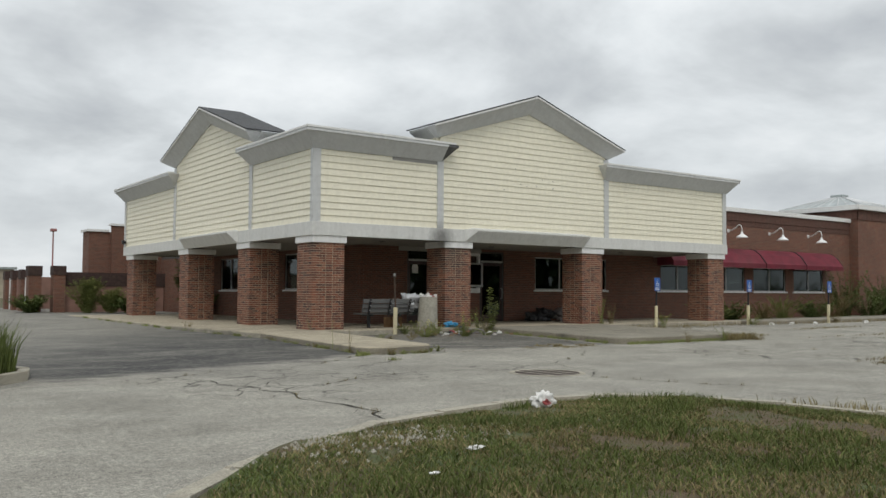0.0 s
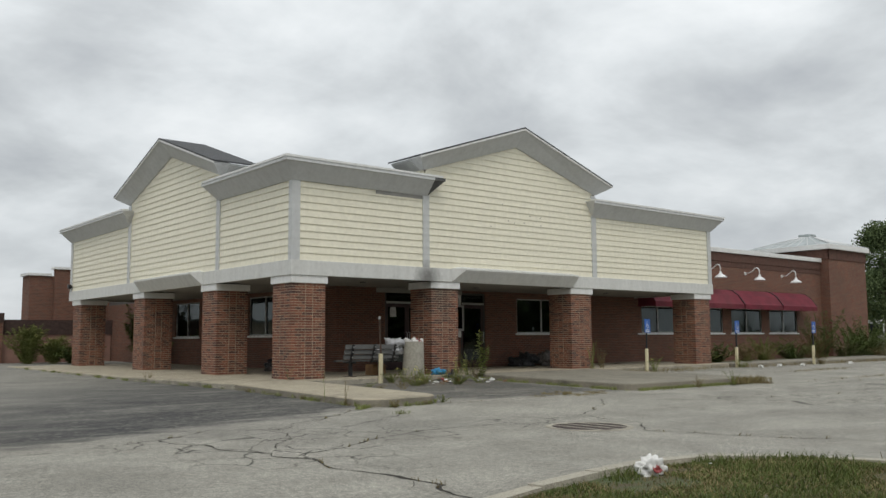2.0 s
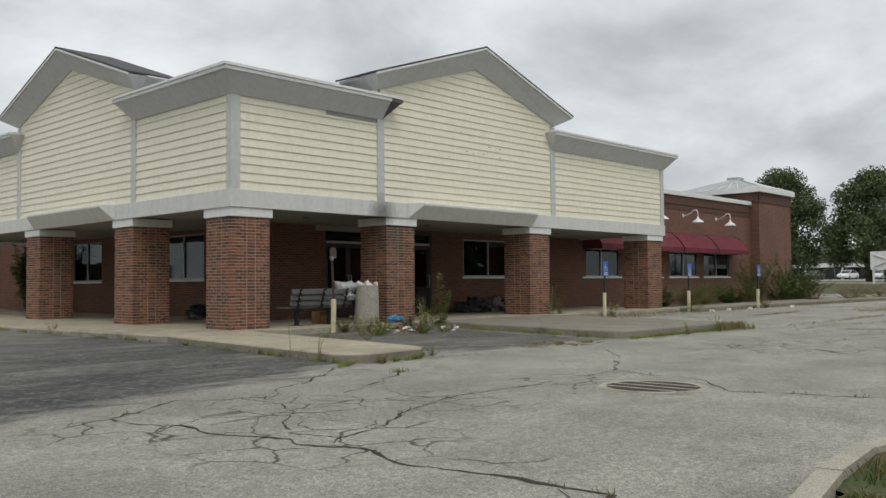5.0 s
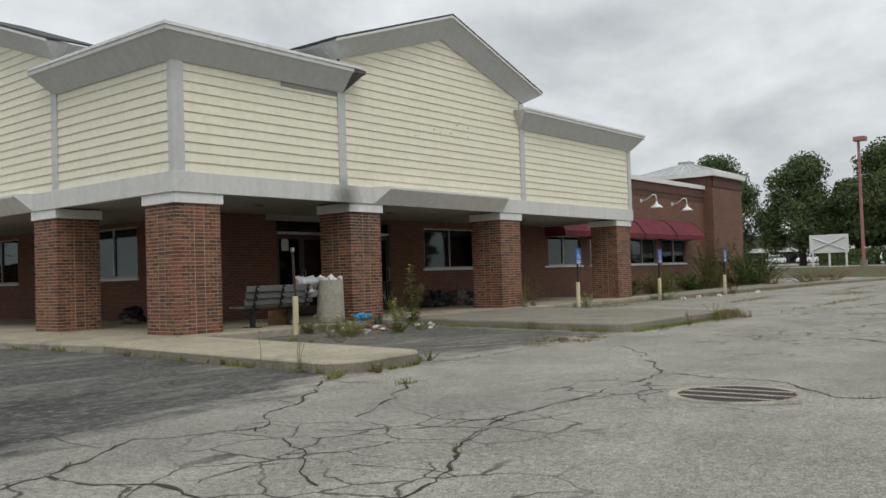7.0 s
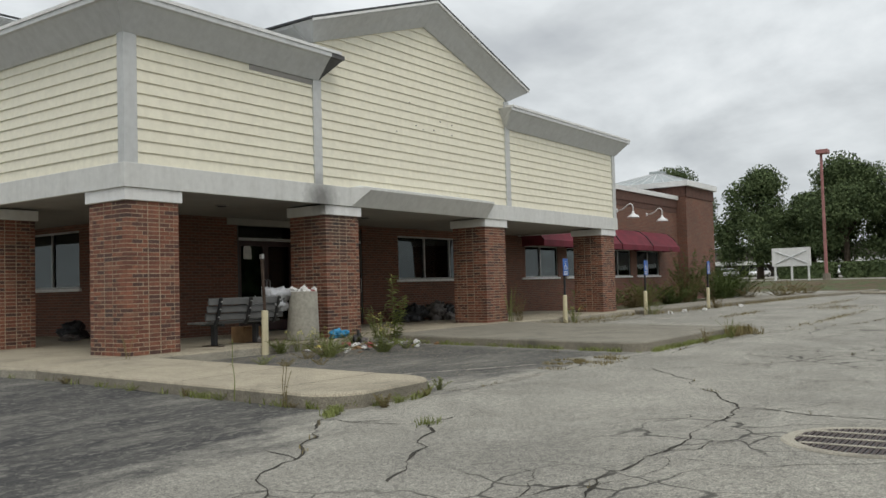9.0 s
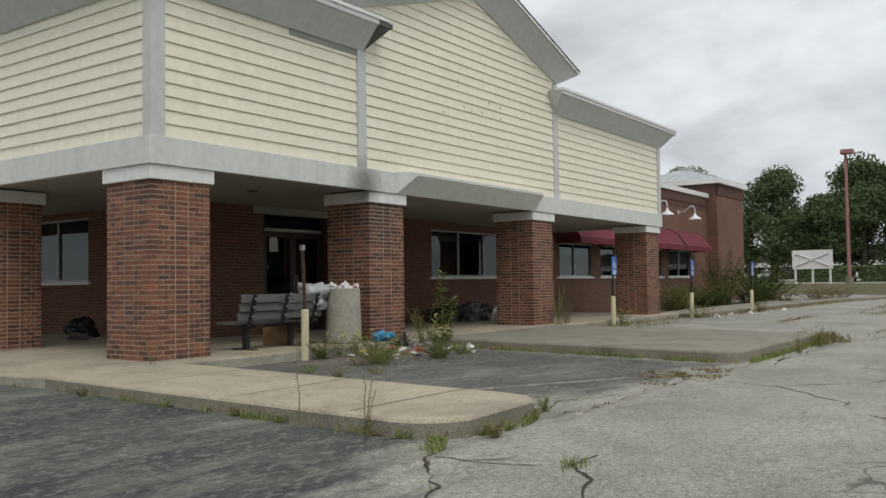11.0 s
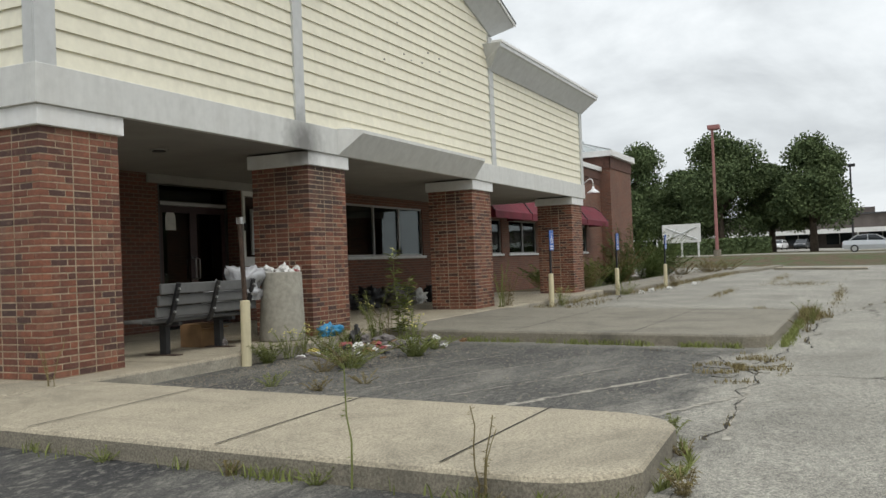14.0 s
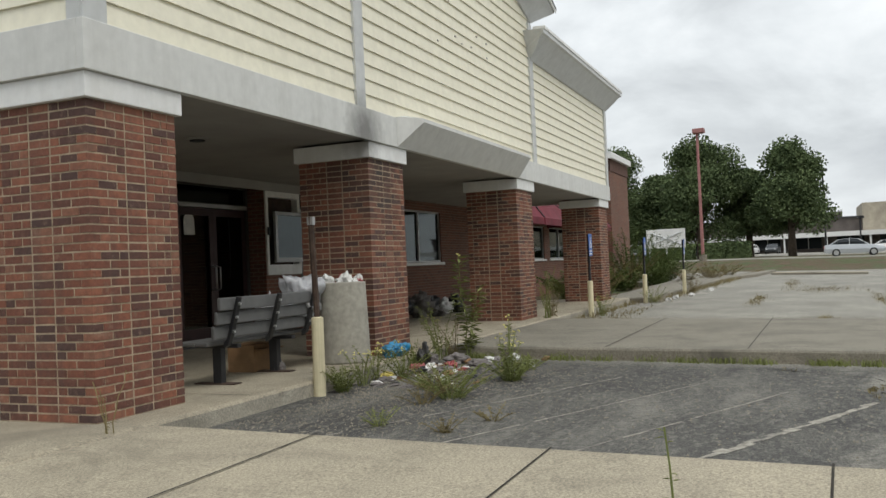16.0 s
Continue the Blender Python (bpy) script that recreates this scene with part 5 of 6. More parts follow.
INNER = offset_line(ISLAND, 0.14)
LAWN = offset_line(ISLAND, 0.24)
bm = bmesh.new()
grid = {}
for i in range(0, 36):
    for j in range(0, 66):
        x, y = 0.95 + i * 0.245, -8.0 + j * 0.245
        if inside(x, y, INNER) or inside(x + 0.13, y, INNER) or inside(x - 0.13, y, INNER) or inside(x, y - 0.15, INNER):
            if inside(x, y, ISLAND):
                grid[i, j] = bm.verts.new((x, y, island_mound(x, y)))
for (i, j), v in list(grid.items()):
    q = [grid.get((i, j)), grid.get((i + 1, j)), grid.get((i + 1, j + 1)), grid.get((i, j + 1))]
    if all(q):
        bm.faces.new(q)
    elif sum(v is not None for v in q) == 3:
        bm.faces.new([v for v in q if v is not None])
tagged(part("ground_island", bm, TURF, smooth=True), "mounded turf of the grass island with bare patches", "ground", kind="structure")


def blades(name, spots, mat, label, hmin, hmax, wide, seed, lean=0.5):
    """Grass: one thin bent blade of two faces for each spot (x, y, z)."""
    rng = np.random.default_rng(seed)
    n = len(spots)
    p = np.array(spots, float)
    h = rng.uniform(hmin, hmax, n)[:, None]
    ang = rng.uniform(0, 2 * np.pi, n)
    side = np.stack([np.cos(ang), np.sin(ang), np.zeros(n)], 1) * wide * rng.uniform(0.6, 1.3, n)[:, None]
    a2 = rng.uniform(0, 2 * np.pi, n)
    bend = np.stack([np.cos(a2), np.sin(a2), np.zeros(n)], 1) * h * rng.uniform(0.1, lean, n)[:, None]
    up = np.array([[0, 0, 1.0]])
    v = np.stack([p - side, p + side, p + bend * 0.4 + up * h * 0.6 + side * 0.7, p + bend * 0.4 + up * h * 0.6 - side * 0.7, p + bend + up * h * 0.95], 1).reshape(-1, 3)
    k = np.arange(n) * 5
    faces = [(a, a + 1, a + 2, a + 3) for a in k.tolist()] + [(a + 3, a + 2, a + 4) for a in k.tolist()]
    ob = mesh_np(name, v.tolist(), faces, mat)
    return tagged(ob, label, "grass", kind="stuff")


rng = random.Random(11)
green, dry = [], []
while len(green) < 95000:
    x, y = rng.uniform(1.1, 9.4), rng.uniform(0.5, 7.8)
    if not inside(x, y, LAWN):
        continue
    d = noise.noise(Vector((x * 0.75, y * 0.75, 3.0))) + 0.5 * noise.noise(Vector((x * 2.2, y * 2.2, 8.0)))
    edge = x < 4.6 and y > 5.0 + 0.3 * x
    if edge and rng.random() > 0.35:
        continue
    if rng.random() < (0.10 if d > 0.26 else 1.0):
        (dry if rng.random() < (0.55 if d > 0.0 else 0.22) else green).append((x, y, island_mound(x, y) - 0.005))
blades("grass", green, GRASS, "uneven green grass of the island", 0.012, 0.058, 0.0045, 5, 1.6)
blades("dry_grass", dry, GRASS_DRY, "dry straw-coloured blades among the grass", 0.012, 0.06, 0.004, 6, 1.8)
tall = []
while len(tall) < 5200:
    x, y = rng.uniform(1.6, 9.2), rng.uniform(1.0, 7.6)
    if inside(x, y, INNER) and noise.noise(Vector((x * 1.3, y * 1.3, 20))) > 0.2 and not (x < 4.8 and y > 5.2):
        tall.append((x, y, island_mound(x, y) - 0.005))
blades("grass", tall, GRASS, "taller tufts of bright grass", 0.05, 0.13, 0.005, 7, 1.0)
pebbles = bmesh.new()
for i in range(420):
    x, y = rng.gauss(3.6, 0.75), rng.gauss(6.05, 0.3)
    if inside(x, y, INNER):
        s = rng.uniform(0.012, 0.035)
        z = island_mound(x, y)
        vs = [pebbles.verts.new((x + s * dx, y + s * dy, z + s * dz)) for dx, dy, dz in ((1, 0, 0), (-0.3, 0.9, 0), (-0.6, -0.8, 0), (0.1, 0.1, 0.8))]
        for f in ((0, 1, 3), (1, 2, 3), (2, 0, 3)):
            pebbles.faces.new([vs[k] for k in f])
tagged(part("gravel", pebbles, BINCONC), "loose gravel on a bare patch of soil", "gravel", kind="stuff")

zb = island_mound(6.62, 7.28) - 0.01
bag = crumpled("shopping_bag", (6.62, 7.28, zb - 0.02), (0.19, 0.13, 0.14), PAPER, 201, None, "crumpled white plastic shopping bag with red print on the grass", "bag")
crumpled("print", (6.56, 7.19, zb + 0.05), (0.06, 0.04, 0.05), REDPRINT, 202, bag)
for i, (x, y, s) in enumerate(((3.95, 5.1, 0.11), (3.2, 4.55, 0.06), (2.9, 3.1, 0.09), (7.4, 7.2, 0.03))):
    crumpled("wrapper", (x, y, island_mound(x, y) + 0.03), (s * 0.8, s * 0.45, s * 0.2), PAPER, 210 + i, None, "small white paper scrap in the grass", "litter", "litter in the grass")

# island at the lot's west side with tall weeds
ISL2 = [(-9.0, 15.0), (-2.0, 13.6), (0.8, 13.5), (2.0, 13.75), (2.55, 14.3), (2.7, 14.95), (2.4, 15.6), (1.4, 16.2), (-2.0, 16.8), (-9.0, 17.2)]
bm = bmesh.new()
extrude_poly(bm, offset_line(ISL2, -0.15), 0.0, lambda x, y: ground_z(x, y) + 0.11)
tagged(part("ground_island_west", bm, TURF), "turf island with tall weeds", "ground", kind="structure")
kerb("trim_kerb_2", ISL2, "pale rounded kerb at an island's end", 0.14, -0.16, 9)
w = []
for i in range(9000):
    x, y = rng.uniform(-8.5, 2.3), rng.uniform(13.7, 16.8)
    if inside(x, y, offset_line(ISL2, -0.2)):
        w.append((x, y, ground_z(x, y) + 0.10))
blades("tall_grass", w, GRASS, "tall unmown grass and weeds on the island", 0.3, 1.0, 0.01, 15, 0.6)

# ---- cracks ----
SEAMS = [([(2.0, 13.2), (4.6, 13.7), (4.9, 12.3), (5.2, 11.0), (5.1, 9.9), (5.2, 8.6), (4.8, 7.5)], 0.036),
         ([(4.6, 13.7), (5.6, 14.3), (6.6, 14.0), (7.9, 14.85), (9.0, 15.65), (9.5, 15.95)], 0.028),
         ([(6.8, 13.3), (7.9, 13.8), (9.3, 14.65), (9.9, 14.7)], 0.03), ([(9.0, 15.65), (9.15, 15.15), (9.3, 14.65)], 0.018),
         ([(6.6, 14.0), (6.75, 13.6), (6.8, 13.3), (7.4, 12.7), (8.07, 12.5)], 0.024), ([(6.6, 14.0), (6.1, 13.0), (5.2, 11.9)], 0.024)]
FISSURES = [([(5.2, 11.2), (6.2, 11.5), (7.0, 12.05), (8.07, 12.5), (9.7, 12.4), (11.6, 12.5), (13.4, 13.7), (14.6, 14.6), (14.5, 15.7)], 0.026),
            ([(11.6, 12.5), (11.2, 11.0), (10.4, 10.2), (10.9, 8.7), (12.5, 5.0)], 0.03), ([(9.0, 12.45), (8.9, 11.5), (10.0, 10.3)], 0.014),
            ([(11.3, 15.72), (14.4, 15.75), (17.2, 15.6)], 0.026), ([(14.6, 15.8), (15.9, 16.3), (16.7, 17.6)], 0.022),
            ([(14.6, 14.6), (16.6, 13.2), (19.0, 12.4), (30.0, 10.5)], 0.03), ([(17.2, 15.4), (22.4, 15.3), (28.0, 14.0), (40.0, 13.5)], 0.03), ([(2.5, 17.5), (4.6, 17.2), (6.2, 16.9)], 0.016)]
cracks = thing("crack_network", "dark weathered cracks in the asphalt with soil and weeds", "crack", (5, 12, ground_z(5, 12)), kind="stuff")
crack_points = []


def crack_line(bm_, pts, width, seed):
    r = random.Random(seed)
    dense = []
    for a, b in zip(pts, pts[1:]):
        n = max(2, int(math.dist(a, b) / 0.09))
        for i in range(n):
            u = i / n
            x, y = a[0] + (b[0] - a[0]) * u, a[1] + (b[1] - a[1]) * u
            q = Vector((x * 1.9, y * 1.9, seed * 3.1))
            dense.append((x + 0.16 * noise.noise(q) + 0.05 * noise.noise(q * 4), y + 0.16 * noise.noise(q + Vector((9, 4, 2))) + 0.05 * noise.noise(q * 4 + Vector((5, 5, 5)))))
    prev = None
    for i, (x, y) in enumerate(dense[:-1]):
        t = Vector((dense[i + 1][0] - x, dense[i + 1][1] - y)).normalized()
        wd = 0.72 * width * max(0.12, 0.55 + 0.9 * noise.noise(Vector((x * 3, y * 3, seed + 40)))) * r.uniform(0.6, 1.2)
        z = ground_z(x, y) + 0.004
        cur = (bm_.verts.new((x - t.y * wd, y + t.x * wd, z)), bm_.verts.new((x + t.y * wd, y - t.x * wd, z)))
        if prev:
            bm_.faces.new((prev[0], prev[1], cur[1], cur[0]))
        prev = cur
        if wd > 0.012:
            crack_points.append((x, y))


fork = random.Random(77)
for i, (pts, wd) in enumerate(SEAMS + FISSURES):
    bm = bmesh.new()
    crack_line(bm, pts, wd, i)
    part("crack", bm, CRACKFILL, cracks)
    # side cracks that fork off and wander
    for (ax, ay), (bx_, by_) in zip(pts, pts[1:]):
        if i in (3, 7) or ax > 10:
            continue
        for k in range(max(1, int(math.dist((ax, ay), (bx_, by_)) * 0.9))):
            u = fork.random()
            x, y = ax + (bx_ - ax) * u, ay + (by_ - ay) * u
            an = math.atan2(by_ - ay, bx_ - ax) + fork.choice((-1, 1)) * fork.uniform(0.5, 1.4)
            run = [(x, y)]
            for q in range(fork.randint(2, 4)):
                x, y = x + 0.33 * math.cos(an), y + 0.33 * math.sin(an)
                an += fork.uniform(-0.7, 0.7)
                run.append((x, y))
            bm = bmesh.new()
            crack_line(bm, run, 0.011, 100 + i * 20 + k)
            part("crack", bm, CRACKFILL, cracks)
# worn parking lines in the bay
lines = thing("parking_line", "worn white diagonal parking hatch on the asphalt", "road marking", (12.9, 17, ground_z(12.9, 17)), kind="stuff")
for x0, y0, x1, y1 in ((11.6, 16.45, 13.3, 15.7), (11.5, 17.78, 14.4, 16.4), (11.55, 18.55, 15.0, 17.05), (11.6, 19.5, 15.3, 17.9), (11.7, 20.4, 15.5, 18.8), (11.3, 15.66, 14.4, 15.76)):
    bm = bmesh.new()
    n, d = 24, Vector((y1 - y0, x0 - x1)).normalized()
    rr = random.Random(int(x0 * 100 + y0 * 10))
    for i in range(n):
        u0, u1 = i / n, (i + 1) / n
        if rr.random() < 0.05:
            continue
        thin = 1.0 if y0 < 18 else 0.3
        wa, wb = thin * rr.uniform(0.005, 0.055), thin * rr.uniform(0.005, 0.055)
        q = [(x0 + (x1 - x0) * u + d.x * s, y0 + (y1 - y0) * u + d.y * s) for u, s in ((u0, -wa), (u1, -wa), (u1, wb), (u0, wb))]
        bm.faces.new([bm.verts.new((x, y, ground_z(x, y) + 0.004)) for x, y in q])
    part("stripe", bm, STRIPE, lines)

# broken slabs where the bay meets the drive
for i in range(22):
    a, u = rng.uniform(0, 6.28), rng.random()
    x, y, s = 15.2 + 1.0 * u * math.cos(a), 15.95 + 0.45 * u * math.sin(a), rng.uniform(0.05, 0.17)
    ring = [(x + s * rng.uniform(0.7, 1.2) * math.cos(k * 1.047), y + 0.8 * s * rng.uniform(0.7, 1.2) * math.sin(k * 1.047)) for k in range(6)]
    bm = bmesh.new()
    tip = rng.uniform(-0.06, 0.06)
    extrude_poly(bm, ring, lambda px, py: ground_z(px, py) - 0.03, lambda px, py: ground_z(px, py) + 0.012 + (px - x) * tip)
    tagged(part("asphalt_slab", bm, ASPHALT), "loose broken slab of pale asphalt", "rubble", "broken asphalt")

# loose stones broken out of the bay's surface
gr = np.random.default_rng(12)
n = 5200
px_ = np.where(gr.uniform(0, 1, n) < 0.7, gr.uniform(11.5, 16.8, n), gr.normal(14.6, 0.9, n))
py_ = np.where(gr.uniform(0, 1, n) < 0.7, 21.3 - np.abs(gr.normal(0, 1.0, n)), gr.uniform(16.2, 21.3, n))
px_ = np.clip(px_, 11.4, 16.9)
sz = gr.uniform(0.004, 0.015, (n, 1))
base = np.stack([px_, py_, [ground_z(a, b) for a, b in zip(px_, py_)]], 1)
spin = gr.uniform(0, 6.28, n)
tips_ = [base + sz * np.stack([np.cos(spin + k * 2.1), np.sin(spin + k * 2.1), np.zeros(n)], 1) for k in range(3)] + [base + sz * np.array([[0.1, 0.1, 0.8]])]
v = np.stack(tips_, 1).reshape(-1, 3)
k = np.arange(n) * 4
tagged(mesh_np("gravel", v.tolist(), [(a + i, a + j, a + 3) for a in k.tolist() for i, j in ((0, 1), (1, 2), (2, 0))], CONCRETE_DARK), "loose grey grit on the worn parking bay", "gravel", kind="stuff")

# ---- weeds ----


def leafy(name, at, height, spread, stems, leaves, size, mat, seed, label, category="weed", group="weeds", flowers=0):
    """A weed or shrub: thin curved stems set with small pointed leaves, flowers at the tips."""
    r = random.Random(seed)
    slim = 0.2 if mat == SHRUB else 0.11
    z0 = at[2] if len(at) > 2 else ground_z(*at)
    e = thing(name, label, category, (at[0], at[1], z0), group)
    sb = bmesh.new()
    verts, faces, tips = [], [], []
    for s in range(stems):
        a, out = r.uniform(0, 6.283), spread * r.uniform(0.15, 1.0)
        h = height * r.uniform(0.55, 1.0)
        bx_, by_ = at[0] + 0.25 * out * math.cos(a), at[1] + 0.25 * out * math.sin(a)
        pts = []
        for i in range(6):
            u = i / 5
            pts.append((bx_ + out * math.cos(a) * u ** 1.6 + r.uniform(-0.02, 0.02) * height, by_ + out * math.sin(a) * u ** 1.6 + r.uniform(-0.02, 0.02) * height, z0 - 0.02 + h * u))
        tube(sb, pts, [0.003 + 0.006 * height * (1 - i / 5.5) * 0.6 for i in range(6)], 4)
        tips.append(pts[-1])
        fine = 0.66 if slim < 0.15 else 1.0
        for i in range(int(leaves / fine)):
            u = r.uniform(0.12, 1.0) * 5
            k = min(4, int(u))
            f = u - k
            p = Vector(pts[k]).lerp(Vector(pts[k + 1]), f)
            an = r.uniform(0, 6.283)
            d = Vector((math.cos(an), math.sin(an), r.uniform(-0.25, 0.7))).normalized()
            sd = d.cross(Vector((0, 0, 1))).normalized()
            ln = size * fine * r.uniform(0.6, 1.3)
            kk = len(verts)
            verts += [tuple(p), tuple(p + d * ln * 0.5 + sd * ln * slim), tuple(p + d * ln + Vector((0, 0, -0.2 * ln))), tuple(p + d * ln * 0.5 - sd * ln * slim)]
            faces.append((kk, kk + 1, kk + 2, kk + 3))
    tagged(part("stem", sb, mat, e), kind="stuff")
    tagged(mesh_np("foliage", verts, faces, mat, e), kind="stuff")
    if flowers:
        fb = bmesh.new()
        for t in tips[:flowers]:
            for i in range(5):
                p = Vector(t) + Vector((r.uniform(-0.05, 0.05), r.uniform(-0.05, 0.05), r.uniform(-0.03, 0.03)))
                s = 0.011
                vs = [fb.verts.new(p + Vector(o) * s) for o in ((1, 0, 0), (-1, 0, 0), (0, 1, 0), (0, -1, 0), (0, 0, 1), (0, 0, -0.6))]
                for f in ((0, 2, 4), (2, 1, 4), (1, 3, 4), (3, 0, 4), (2, 0, 5), (1, 2, 5), (3, 1, 5), (0, 3, 5)):
                    fb.faces.new([vs[q] for q in f])
        tagged(part("blossom", fb, FLOWER, e), kind="stuff")
    return e


leafy("tall_weed", (16.92, 21.1), 1.55, 0.16, 2, 70, 0.24, WEED, 1, "tall single-stemmed leafy weed beside the platform", flowers=1)
leafy("flowering_weed", (15.02, 19.9), 0.74, 0.2, 9, 46, 0.07, WEED, 2, "spindly weed with small yellow flowers in the bay", flowers=8)
leafy("weed", (15.02, 19.88), 0.28, 0.34, 30, 24, 0.07, WEED, 34, "green clump at a flowering weed's foot")
leafy("weed", (16.75, 21.42), 0.8, 0.3, 9, 30, 0.09, WEED, 3, "tangled weeds at the column's foot", flowers=2)
leafy("weed", (16.95, 21.3), 0.6, 0.3, 8, 24, 0.07, GRASS_DRY, 33, "brownish dry weeds at the column's foot")
leafy("weed", (15.95, 21.44), 0.34, 0.3, 16, 24, 0.07, WEED, 35, "low weeds along the walk's edge")
leafy("weed", (13.9, 21.3), 0.3, 0.26, 24, 26, 0.07, WEED, 4, "grassy weeds round the foot of a post")
leafy("weed", (14.35, 21.32), 0.42, 0.3, 12, 20, 0.06, WEED, 5, "straggling weeds along the walk's edge", flowers=5)
leafy("weed", (14.75, 21.36), 0.5, 0.26, 9, 20, 0.06, WEED, 37, "straggling weeds along the walk's edge", flowers=6)
leafy("weed", (13.75, 20.05), 0.34, 0.42, 30, 24, 0.06, WEED, 6, "low sprawling weed in the parking bay")
leafy("weed", (13.95, 20.2), 0.3, 0.5, 22, 20, 0.05, GRASS_DRY, 36, "dry sprawling weed in the parking bay")
leafy("weed", (14.3, 20.5), 0.24, 0.5, 20, 22, 0.06, WEED, 7, "low sprawling weed in the parking bay")
leafy("weed", (12.35, 20.1), 0.16, 0.2, 12, 14, 0.05, WEED, 38, "small tuft in the parking bay")
leafy("weed", (12.25, 19.5), 0.15, 0.2, 12, 14, 0.05, GRASS_DRY, 39, "small dry tuft in the parking bay")
leafy("weed", (22.8, 21.6), 0.95, 0.2, 9, 34, 0.09, GRASS_DRY, 8, "dry brownish weeds at the column's foot")
leafy("weed", (22.3, 21.55), 1.15, 0.2, 8, 30, 0.08, WEED, 9, "weeds growing up the column")
leafy("weed", (25.0, 21.1), 0.55, 0.35, 12, 28, 0.08, WEED, 10, "weeds round a parking post", flowers=3)
leafy("weed", (30.0, 20.8), 0.5, 0.4, 12, 26, 0.09, WEED, 11, "weeds round a parking post")
leafy("weed", (35.2, 20.3), 0.5, 0.5, 14, 26, 0.1, GRASS_DRY, 12, "dry weeds round a parking post")
leafy("weed", (9.9, 15.66), 0.18, 0.14, 10, 18, 0.06, GRASS_DRY, 16, "straw-coloured tuft at the island's tip")
leafy("weed", (11.33, 16.0), 0.18, 0.13, 10, 24, 0.05, WEED, 17, "bright green tuft at the island's corner")
leafy("weed", (9.38, 17.35), 1.0, 0.05, 1, 14, 0.06, WEED, 18, "single tall seed stalk by the kerb")
leafy("weed", (9.38, 16.6), 0.62, 0.12, 3, 14, 0.05, GRASS_DRY, 19, "dry reddish stalks by the kerb")
leafy("weed", (10.9, 21.5, WALK), 0.5, 0.16, 4, 12, 0.05, GRASS_DRY, 20, "dry stalks in a walk joint")
leafy("weed", (9.1, 26.1), 0.3, 0.25, 9, 20, 0.06, GRASS_DRY, 21, "straw tuft at the broken kerb")
for i, (x, y) in enumerate(((9.35, 20.6), (9.35, 19.2), (9.36, 18.2), (9.38, 17.6), (9.4, 16.5), (10.3, 15.75), (10.8, 15.82))):
    leafy("weed", (x, y), 0.12, 0.13, 12, 7, 0.05, WEED if i % 2 else GRASS_DRY, 300 + i, "small tuft along the kerb's foot", group="kerb tufts")
leafy("weed", (13.4, 20.2), 0.2, 0.3, 12, 20, 0.05, GRASS_DRY, 350, "sparse dry weed in the parking bay")
leafy("weed", (15.9, 20.0), 0.25, 0.35, 16, 24, 0.06, WEED, 351, "low weeds among the litter")
leafy("weed", (14.9, 21.1), 0.4, 0.3, 18, 30, 0.06, WEED, 352, "low weeds among the litter")
leafy("weed", (12.8, 19.3), 0.15, 0.2, 10, 14, 0.05, GRASS_DRY, 353, "sparse dry weed in the parking bay")
leafy("weed", (21.0, 15.5), 0.45, 0.3, 12, 16, 0.06, WEED, 356, "weeds at the platform's kerb")
leafy("weed", (19.4, 15.5), 0.35, 0.25, 10, 14, 0.06, GRASS_DRY, 357, "dry weeds at the platform's kerb")
# patches of dry grass in the far lot
far = []
for cx, cy, sx, sy, n in ((25.5, 20.7, 1.6, 0.15, 260), (24.4, 16.6, 0.12, 0.1, 60), (31.0, 18.2, 1.2, 0.12, 300), (37.0, 16.5, 1.0, 0.5, 420), (30.5, 15.2, 2.6, 0.08, 300), (42.0, 17.5, 2.5, 0.15, 300), (19.5, 9.5, 1.1, 0.14, 420), (17.5, 9.0, 0.3, 0.1, 140)):
    for i in range(n):
        x, y = rng.gauss(cx, sx), rng.gauss(cy, sy)
        far.append((x, y, ground_z(x, y) - 0.005))
blades("dry_grass", far, GRASS_DRY, "low straw-coloured grass rooted in the lot's cracks", 0.02, 0.10, 0.007, 41, 1.1)
# grass along the platform's kerb
g = []
for i in range(2600):
    y = rng.uniform(15.8, 21.3)
    if noise.noise(Vector((0, y * 2.6, 5))) > rng.uniform(-0.2, 0.3):
        g.append((16.99 - abs(rng.gauss(0, 0.07)), y, ground_z(17, y) - 0.01))
for i in range(1900):
    x = rng.uniform(17.2, 22.2)
    g.append((x, 15.72 - abs(rng.gauss(0, 0.05)), ground_z(x, 15.7) - 0.01))
for i in range(5200):
    y = rng.uniform(16.4, 40.0)
    if noise.noise(Vector((3, y * 1.7, 9))) > rng.uniform(0.0, 0.35):
        x = 9.41 if y < 21.4 else 9.42 - 0.47 * min(1.0, (y - 21.4) / 5.6)
        g.append((x - abs(rng.gauss(0, 0.05)), y, ground_z(x, y) - 0.01))
for i in range(1200):
    a = radians(rng.uniform(185, 350))
    if noise.noise(Vector((a * 5, 2, 9))) > rng.uniform(-0.1, 0.3):
        x, y = 10.35 + 0.95 * math.cos(a), 16.35 + 0.62 * math.sin(a)
        g.append((x, y, ground_z(x, y) - 0.01))
g2 = []
for i in range(900):
    x = rng.uniform(21.2, 22.5)
    g2.append((x, 15.7 - abs(rng.gauss(0, 0.14)), ground_z(x, 15.6) + rng.uniform(0, 0.1)))
for i in range(2600):
    y = rng.uniform(15.2, 21.0)
    if noise.noise(Vector((7, y * 1.1, 5))) > rng.uniform(-0.4, 0.2):
        g2.append((22.25 + abs(rng.gauss(0, 0.25)), y, ground_z(22.3, y) - 0.01))
